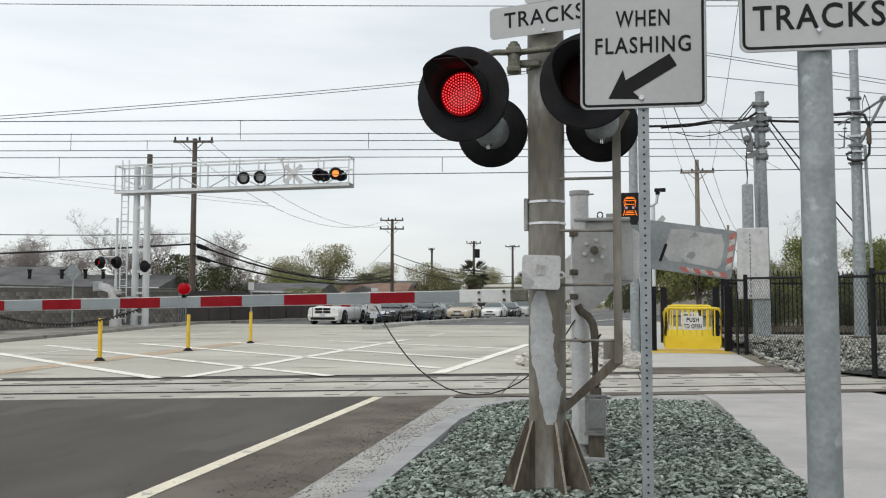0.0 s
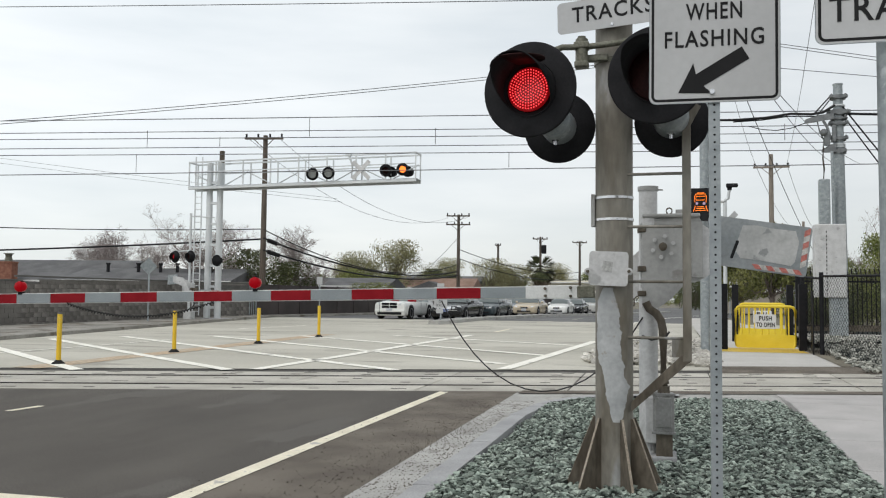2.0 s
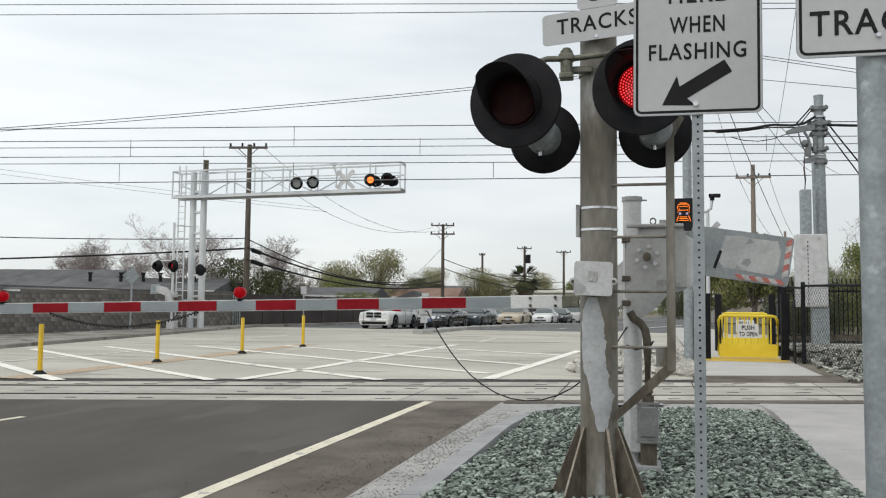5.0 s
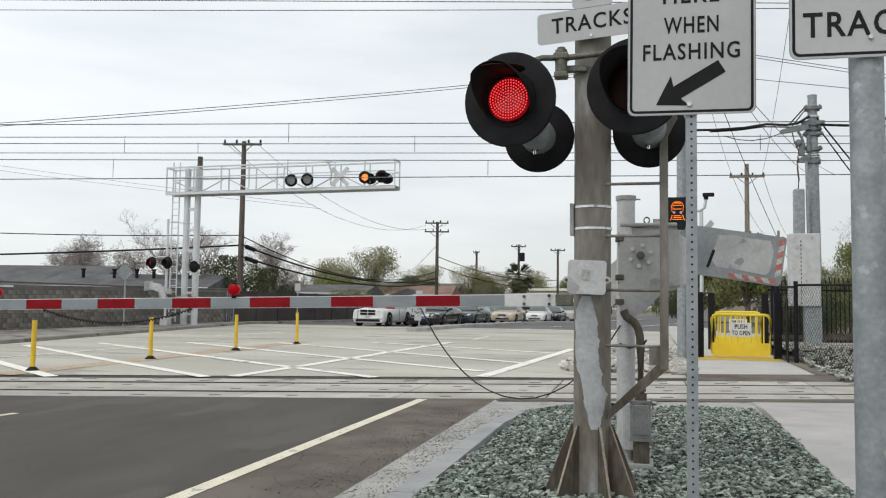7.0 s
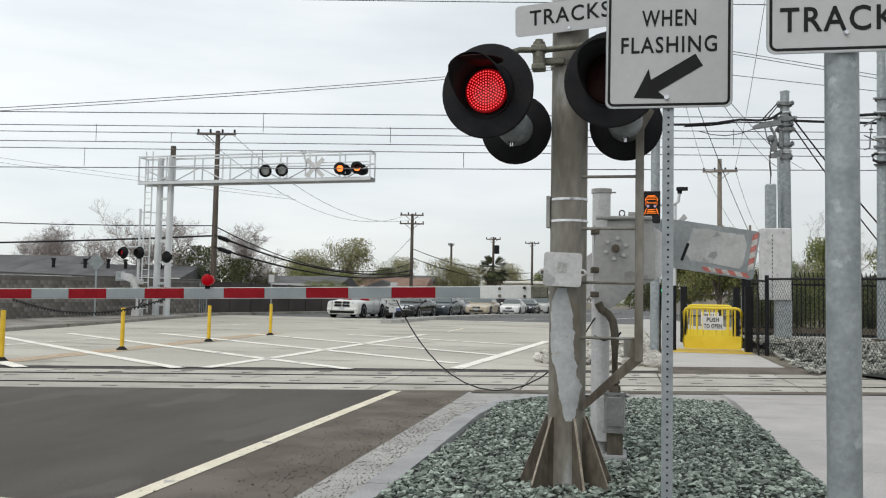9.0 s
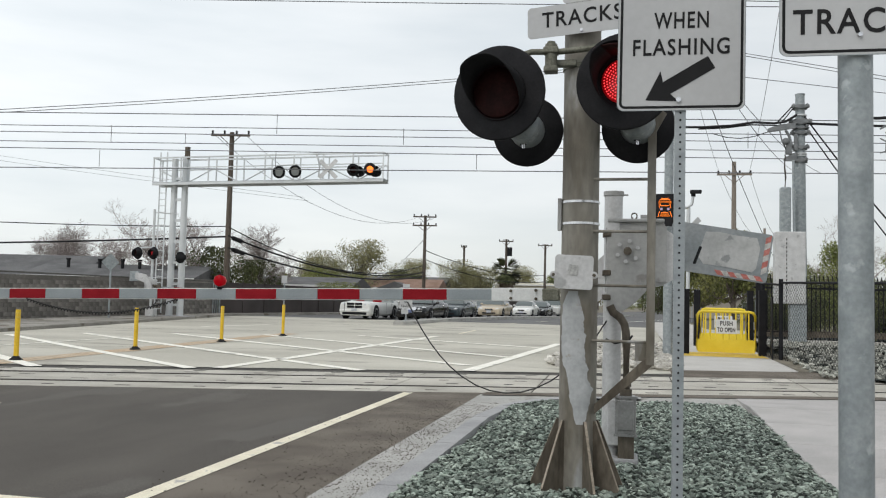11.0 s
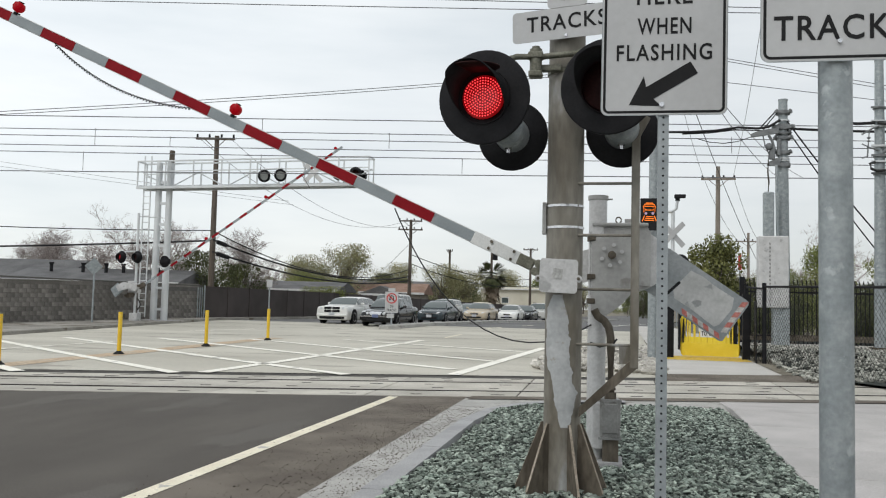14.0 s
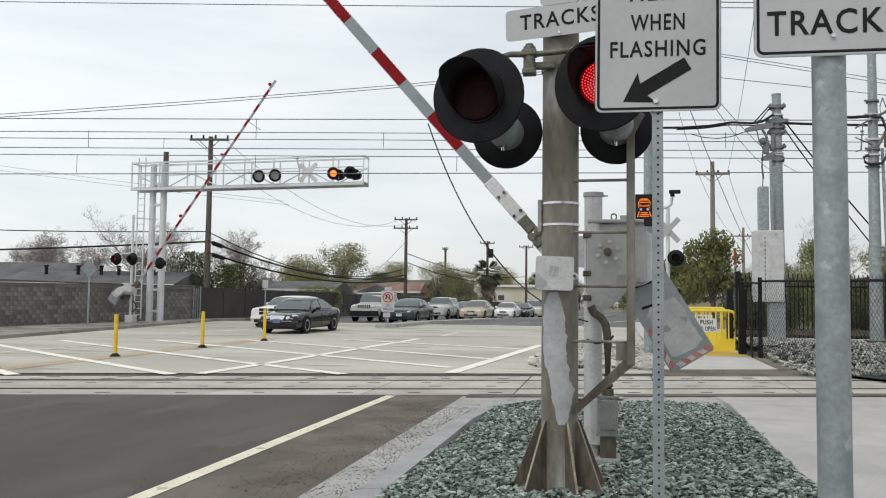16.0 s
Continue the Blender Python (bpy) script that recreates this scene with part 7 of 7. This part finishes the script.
def put(t, x, y, turn=0.0, z=None):
    t.matrix_basis = pose(x, y, gz(y) if z is None else z, 0, 0, turn)
    return t


ta = put(bare_tree("bare_tree", 3, 8.0, 0.8, "large bare spreading tree behind the wall", levels=6), -31.8, 55.5)
tb = put(bare_tree("bare_tree", 8, 6.8, 0.95, "bare reddish twiggy tree behind the roofs", levels=6), -27.3, 61.5)
tc = put(bare_tree("bare_tree", 15, 7.4, 1.1, "round bare twiggy tree beyond the houses", levels=6), -46.7, 66)
copy_thing(tc, pose(-53, 71, 0.2, 0, 0, 70))
copy_thing(tc, pose(-42.5, 66, 0.0, 0, 0, 200) @ Matrix.Scale(0.9, 4))
copy_thing(tb, pose(-33, 62, 0.2, 0, 0, 210) @ Matrix.Scale(0.8, 4))
td = put(leafy_tree("olive_tree", 21, 6.2, 6.6, M_leafolive, "open olive-brown tree coming into leaf", 11000, 0.125, 0.16, 0.3), -30.9, 85)
copy_thing(td, pose(-27.6, 86.5, 0.2, 0, 0, 100) @ Matrix.Scale(1.22, 4))
copy_thing(td, pose(-21.3, 107, 0.1, 0, 0, 40) @ Matrix.Scale(1.08, 4))
copy_thing(td, pose(-18.3, 108.5, 0.1, 0, 0, 190) @ Matrix.Scale(0.98, 4))
te = put(leafy_tree("evergreen_tree", 33, 4.6, 5.2, M_leafdark, "dark dense evergreen tree behind the wall", 10000, 0.14, 0.1), -29.3, 57.5)
copy_thing(te, pose(-27.0, 59.5, 0.3, 0, 0, 80) @ Matrix.Scale(0.85, 4))
copy_thing(te, pose(-35.5, 57.0, 0.2, 0, 0, 150) @ Matrix.Scale(0.74, 4))
copy_thing(te, pose(-26.0, 97, 0.1, 0, 0, 20) @ Matrix.Scale(1.08, 4))
copy_thing(te, pose(-24.2, 98, 0.1, 0, 0, 220) @ Matrix.Scale(0.95, 4))
tf = put(leafy_tree("spring_tree", 41, 4.2, 4.8, M_leaf, "fresh green shrub-like tree behind the fence", 8500, 0.125, 0.12, 0.6), -29.5, 80)
copy_thing(tf, pose(-26.6, 81, 0.2, 0, 0, 60) @ Matrix.Scale(0.9, 4))
copy_thing(tf, pose(-33.5, 57.5, 0.2, 0, 0, 160) @ Matrix.Scale(0.75, 4))
copy_thing(tf, pose(-23.6, 66, 0.2, 0, 0, 10) @ Matrix.Scale(0.62, 4))
copy_thing(tf, pose(-21.2, 63, 0.2, 0, 0, 15) @ Matrix.Scale(0.62, 4))
for i, (x, y, s) in enumerate(((-13, 150, 1.2), (-19, 150, 1.3), (-25, 145, 1.2), (-33, 130, 1.3), (-9, 165, 1.0), (-41, 110, 1.1))):
    copy_thing(td if i % 2 else te, pose(x, y, 0, 0, 0, 47 * i) @ Matrix.Scale(s, 4))
# trees on the track side
tg = put(leafy_tree("street_tree", 52, 5.1, 3.6, M_leafstreet, "dense round dark green street tree", 6500, 0.16, 0.36, 0.75), 5.15, 46.6)
copy_thing(tg, pose(4.6, 62, 0.3, 0, 0, 90) @ Matrix.Scale(0.95, 4))
copy_thing(tg, pose(5.9, 78, 0.2, 0, 0, 190) @ Matrix.Scale(1.0, 4))
copy_thing(tg, pose(7.8, 98, 0.1, 0, 0, 30) @ Matrix.Scale(1.1, 4))
th = put(leafy_tree("spring_tree", 61, 5.5, 4.6, M_leaf, "airy bright green tree behind the picket fence", 9500, 0.125, 0.14, 0.5), 13.2, 58)
copy_thing(th, pose(10.7, 60, 0.3, 0, 0, 100) @ Matrix.Scale(0.8, 4))
copy_thing(th, pose(16.5, 57, 0.3, 0, 0, 200) @ Matrix.Scale(0.95, 4))
copy_thing(th, pose(19.6, 60, 0.3, 0, 0, 250) @ Matrix.Scale(1.12, 4))
copy_thing(tg, pose(19.0, 54, 0.3, 0, 0, 20) @ Matrix.Scale(1.25, 4))
copy_thing(tg, pose(23, 58, 0.3, 0, 0, 140) @ Matrix.Scale(1.25, 4))
copy_thing(ta, pose(16.2, 70, 0.2, 0, 0, 60) @ Matrix.Scale(1.05, 4))
copy_thing(tb, pose(14.4, 88, 0.1, 0, 0, 10) @ Matrix.Scale(1.0, 4))
copy_thing(te, pose(9.6, 66, 0.3, 0, 0, 40) @ Matrix.Scale(0.75, 4))
copy_thing(tf, pose(14.5, 50, 0.3, 0, 0, 140) @ Matrix.Scale(0.7, 4))
copy_thing(tf, pose(11.2, 52, 0.3, 0, 0, 240) @ Matrix.Scale(0.55, 4))
copy_thing(te, pose(18, 49, 0.3, 0, 0, 300) @ Matrix.Scale(0.75, 4))
for x, y, k in ((6.6, 38.5, 0.42), (9.2, 37.5, 0.5), (11.6, 39, 0.46), (14.0, 38, 0.55), (16.6, 39, 0.6), (7.9, 45, 0.6), (12.5, 46, 0.6)):
    copy_thing(te, pose(x, y, 0.3, 0, 0, 53 * x) @ Matrix.Scale(k, 4))
copy_thing(te, pose(8.5, 120, 0.1, 0, 0, 40) @ Matrix.Scale(1.3, 4))
copy_thing(td, pose(13.5, 130, 0.1, 0, 0, 140) @ Matrix.Scale(1.2, 4))
copy_thing(te, pose(5.5, 175, 0.0, 0, 0, 240) @ Matrix.Scale(1.4, 4))
copy_thing(te, pose(20, 140, 0.0, 0, 0, 20) @ Matrix.Scale(1.5, 4))

for i in range(46):
    x = -150 + i * 8.2 + rnd_far.uniform(-3, 3)
    y = rnd_far.uniform(300, 380)
    if -4 < x - BEND * (y - 50) < 6:
        y += 90
    copy_thing((te, td, tf, th)[i % 4], pose(x, y, -0.1, 0, 0, 37 * i) @ Matrix.Scale(rnd_far.uniform(1.6, 2.6), 4))
for i, (x, y, s) in enumerate(((6.5, 145, 1.2), (10.5, 160, 1.4), (15, 175, 1.5), (11.5, 200, 1.5), (17, 230, 1.9), (3, 215, 1.4), (24, 190, 1.6), (31, 170, 1.6), (27, 110, 1.2), (33, 120, 1.4))):
    copy_thing(te if i % 2 else td, pose(x + 6, y, 0, 0, 0, 61 * i) @ Matrix.Scale(s, 4))

# fan palm
pl = thing("palm_tree", (-15.5, 111, 0.05), "fan palm with a shaggy brown trunk", "palm tree")
part("trunk", Geo().cyl((-15.5, 111, 0.05), (-15.5, 111, 4.9), 0.5, 0.9, n=10), M_palmtrunk, pl)
rnd = random.Random(5)
g = Geo()
for i in range(85):
    a, e = rnd.uniform(0, 6.28), math.asin(rnd.uniform(-0.55, 1.0))
    d = Vector((math.cos(a) * math.cos(e), math.sin(a) * math.cos(e), math.sin(e)))
    p = Vector((-15.5, 111, 5.4)) + d * rnd.uniform(0.5, 1.25)
    q = d.to_track_quat("X", "Z")
    for k in range(-5, 6):
        b = k * 0.11
        tip_ = p + q @ Vector((math.cos(b) * 1.25, math.sin(b) * 1.25, -0.35 - 0.25 * rnd.random()))
        s = q @ Vector((-math.sin(b), math.cos(b), 0)) * 0.09
        g.add([p - s * 0.3, p + (tip_ - p) * 0.5 + s, tip_, p + (tip_ - p) * 0.5 - s], [(0, 1, 2, 3)])
part("crown", g, M_palm, pl)
g = Geo()
for i in range(80):
    a, zz = rnd.uniform(0, 6.28), rnd.uniform(2.6, 5.3)
    p = Vector((-15.5 + 0.6 * math.cos(a), 111 + 0.6 * math.sin(a), zz))
    tip_ = p + Vector((math.cos(a) * rnd.uniform(0.3, 0.9), math.sin(a) * rnd.uniform(0.3, 0.9), -rnd.uniform(0.7, 1.3)))
    s = Vector((-math.sin(a), math.cos(a), 0)) * 0.22
    g.add([p - s * 0.3, p + (tip_ - p) * 0.5 + s, tip_, p + (tip_ - p) * 0.5 - s], [(0, 1, 2, 3)])
part("dead_fronds", g, M_palmtrunk, pl)

# ---- houses beyond the wall ----


def house(x, y, w, d, eave, ridge, wall_m, roof_m, label, turn=0.0, z=0.2, along_x=True):
    h = thing("house", (x, y, z), label, "house", "houses")
    part("wall", Geo().box((0, 0, eave / 2), (w, d, eave)), wall_m, h, "", True)
    o = 0.5
    if along_x:
        poly, m, dep = [(-d / 2 - o, eave - 0.1), (0, ridge), (d / 2 + o, eave - 0.1), (d / 2 + o, eave - 0.25), (-d / 2 - o, eave - 0.25)], Matrix.Rotation(math.pi / 2, 4, "Z"), w + 2 * o
    else:
        poly, m, dep = [(-w / 2 - o, eave - 0.1), (0, ridge), (w / 2 + o, eave - 0.1), (w / 2 + o, eave - 0.25), (-w / 2 - o, eave - 0.25)], Matrix.Identity(4), d + 2 * o
    part("roof", Geo().prism(poly, dep, m), roof_m, h, "", True)
    part("fascia", Geo().box((0, -d / 2 - o - 0.02, eave - 0.2), (w + 2 * o, 0.05, 0.2)), M_white_metal, h, "", True)
    for s in (-0.25, 0.25):
        wn_ = part("window", Geo().box((s * w, -d / 2 - 0.02, eave * 0.55), (1.2, 0.06, 1.0)), M_white_metal, h, "", True)
        part("pane", Geo().box((s * w, -d / 2 - 0.055, eave * 0.55), (1.05, 0.02, 0.85)), M_carglass, wn_, "", True)
    h.rotation_euler = (0, 0, radians(turn))
    return h


h1 = house(-34.5, 55.5, 11, 8, 2.5, 3.35, M_stucco_tan, M_roof, "long low house with a grey shingle roof", 10)
for x in (-3.8, -1.6, 0.0, 3.6, 1.2):
    part("roof_vent", Geo().cyl((x, -1.5, 2.9), (x, -1.5, 3.62), 0.12, n=8).cyl((x, -1.5, 3.55), (x, -1.5, 3.66), 0.17, n=8), M_black, h1, "dark roof vent", True)
h2 = house(-50, 60, 18, 8, 2.6, 4.2, M_stucco_tan, M_roof, "low grey-roofed house with a brick chimney", 10)
part("chimney", Geo().box((1.3, -5.2, 1.85), (1.02, 0.8, 3.8)).box((1.3, -5.2, 3.78), (1.1, 0.88, 0.12)), M_brick, h2, "red brick chimney", True)
part("chimney_cap", Geo().cyl((1.3, -5.2, 3.85), (1.3, -5.2, 4.15), 0.3, 0.24, n=12).cyl((1.3, -5.2, 4.15), (1.3, -5.2, 4.4), 0.2, 0.26, n=12).cyl((1.3, -5.2, 4.4), (1.3, -5.2, 4.46), 0.36, n=12), M_bracket, h2, "weathered metal chimney cap", True)
house(-26.5, 70, 8, 6, 2.5, 3.1, M_stucco_tan, M_roof, "low tan house behind the fence", 5)
house(-24.3, 90, 9, 7, 2.7, 3.6, M_stucco_tan, M_roof_red, "low house with a brown-red roof", 5)
house(-23.4, 88, 3.4, 4, 2.5, 3.2, M_stucco, M_roof, "small gable-fronted house beyond the fence", 0, along_x=False)
house(-14.0, 150, 16, 9, 4.6, 4.9, M_stucco, M_stucco, "cream flat-roofed building far down the road", 0)
house(-30, 110, 14, 8, 3.4, 4.4, M_stucco_tan, M_roof, "grey-roofed house far behind the trees", 0)
house(22, 120, 30, 10, 3.0, 3.4, M_stucco_tan, M_roof, "low building far beyond the tracks", 0)

# street furniture on the far right pavement
for x, y, h in ((4.3, 60, 2.6), (4.9, 72, 2.4)):
    sg = thing("street_sign", (x, y, gz(y)), "small pale street sign on a thin post", "road sign", "far street signs")
    part("post", Geo().cyl((0, 0, 0), (0, 0, h), 0.04, n=8), M_galv, sg, "", True)
    part("panel", Geo().box((0, -0.05, h - 0.25), (0.5, 0.02, 0.5)), M_signwhite, sg, "", True)
bn = thing("banner_sign", (8.1, 60, 0.4), "narrow red and white sign on a pole", "sign")
part("post", Geo().cyl((8.1, 60, 0.4), (8.1, 60, 5.2), 0.05, n=8), M_galv, bn)
part("panel", Geo().box((8.1, 59.94, 4.9), (0.2, 0.03, 1.1)), M_signred, bn)


# ---- what moves ----
def motions():
    # gate arms
    rows = [(0, -1.15), (11.9, -1.15), (12.1, -0.3), (12.3, 3.1), (12.5, 6.4), (13, 12.6), (13.5, 18.5), (14, 24.6), (14.5, 31.0), (15, 37.6), (15.5, 42.8), (16, 48.8)]
    p = Vector((SX, SY, SZ)) - gate.location
    walk(arm, [(t, pose(*p, 0, a, 0)) for t, a in rows])
    rows = [(0, -0.8), (11.3, -0.8), (11.5, 3.0), (11.7, 8.0), (12, 14.6), (12.5, 19.5), (13, 25.0), (13.5, 30.2), (14, 35.3), (14.5, 40.4), (15, 45.8), (15.5, 51.0), (16, 56.2)]
    p = Vector((FPX, FPY, FPZ)) - fg.location
    walk(farm, [(t, pose(*p, 0, 1.2 - a, 0)) for t, a in rows])

    # flashing lamps: an added flap covers the always-lit lens and swings open while a lamp shows its light
    def flash(flap, hinge, lit):
        rows = [(0.0, lit[0][0] <= 0)]
        for t0, t1 in lit:
            for t, before, after in ((t0, False, True), (t1, True, False)):
                if 0 < t < 15.9:
                    rows += [(t - 0.034, before), (t + 0.034, after)]
        rows.append((16.0, rows[-1][1]))
        done, last = [], -1
        for t, on in rows:
            if frame(t) > last:
                done.append((t, hinge @ pose(0, 0, 0, -88 if on else 0, 0, 0)))
                last = frame(t)
        walk(flap, done)

    def turns(start, period, share):
        first = start % period - period
        return [(first + k * period, first + k * period + share * period) for k in range(int(18 / period) + 1) if first + (k + share) * period > 0]

    flash(flap_l, hinge_l, [(-1, 0.1), (0.62, 1.22), (1.8, 2.4), (2.96, 3.62), (4.15, 4.75), (5.35, 5.95), (6.55, 7.15), (7.72, 8.32), (8.9, 9.5), (10.1, 10.7),
                            (11.34, 11.9), (12.55, 13.12), (13.7, 14.28), (14.87, 15.45)])
    flash(flap_r, hinge_r, [(0.1, 0.64), (1.2, 1.82), (2.38, 3.05), (3.6, 4.17), (4.73, 5.37), (5.93, 6.57), (7.13, 7.74), (8.3, 8.92), (9.48, 10.12),
                            (10.68, 11.36), (11.88, 12.57), (13.1, 13.72), (14.26, 14.89), (15.43, 17)])
    flash(flap_cl, hinge_cl, turns(12.34, 1.12, 0.52))
    flash(flap_cr, hinge_cr, turns(12.34 + 0.56, 1.12, 0.52))
    flash(flap_rs, hinge_rs, turns(14.02, 1.12, 0.5))
    flash(flap_fl, hinge_fl, turns(12.4, 1.16, 0.5))
    flash(flap_fr, hinge_fr, turns(12.4 + 0.58, 1.16, 0.5))

    # queueing cars start off one after the other
    for car_, lane0, rows in MOVING:
        walk(car_, [(t, car_pose(car_, lane0, y)) for t, y in rows])

    # the hanging cable follows the arm
    times = (0, 11.9, 12.1, 12.3, 12.5, 13, 13.5, 14, 14.5, 15, 15.5, 16)
    angles = (-1.15, -1.15, -0.3, 3.1, 6.4, 12.6, 18.5, 24.6, 31.0, 37.6, 42.8, 48.8)
    runs = [cable_run(a) for a in angles]
    for i, piece in enumerate(CABLE):
        rows = []
        for t, pts in zip(times, runs):
            d = pts[i + 1] - pts[i]
            rows.append((t, Matrix.Translation(pts[i] - cable.location) @ d.to_track_quat("X", "Z").to_matrix().to_4x4()))
        walk(piece, rows)


motions()
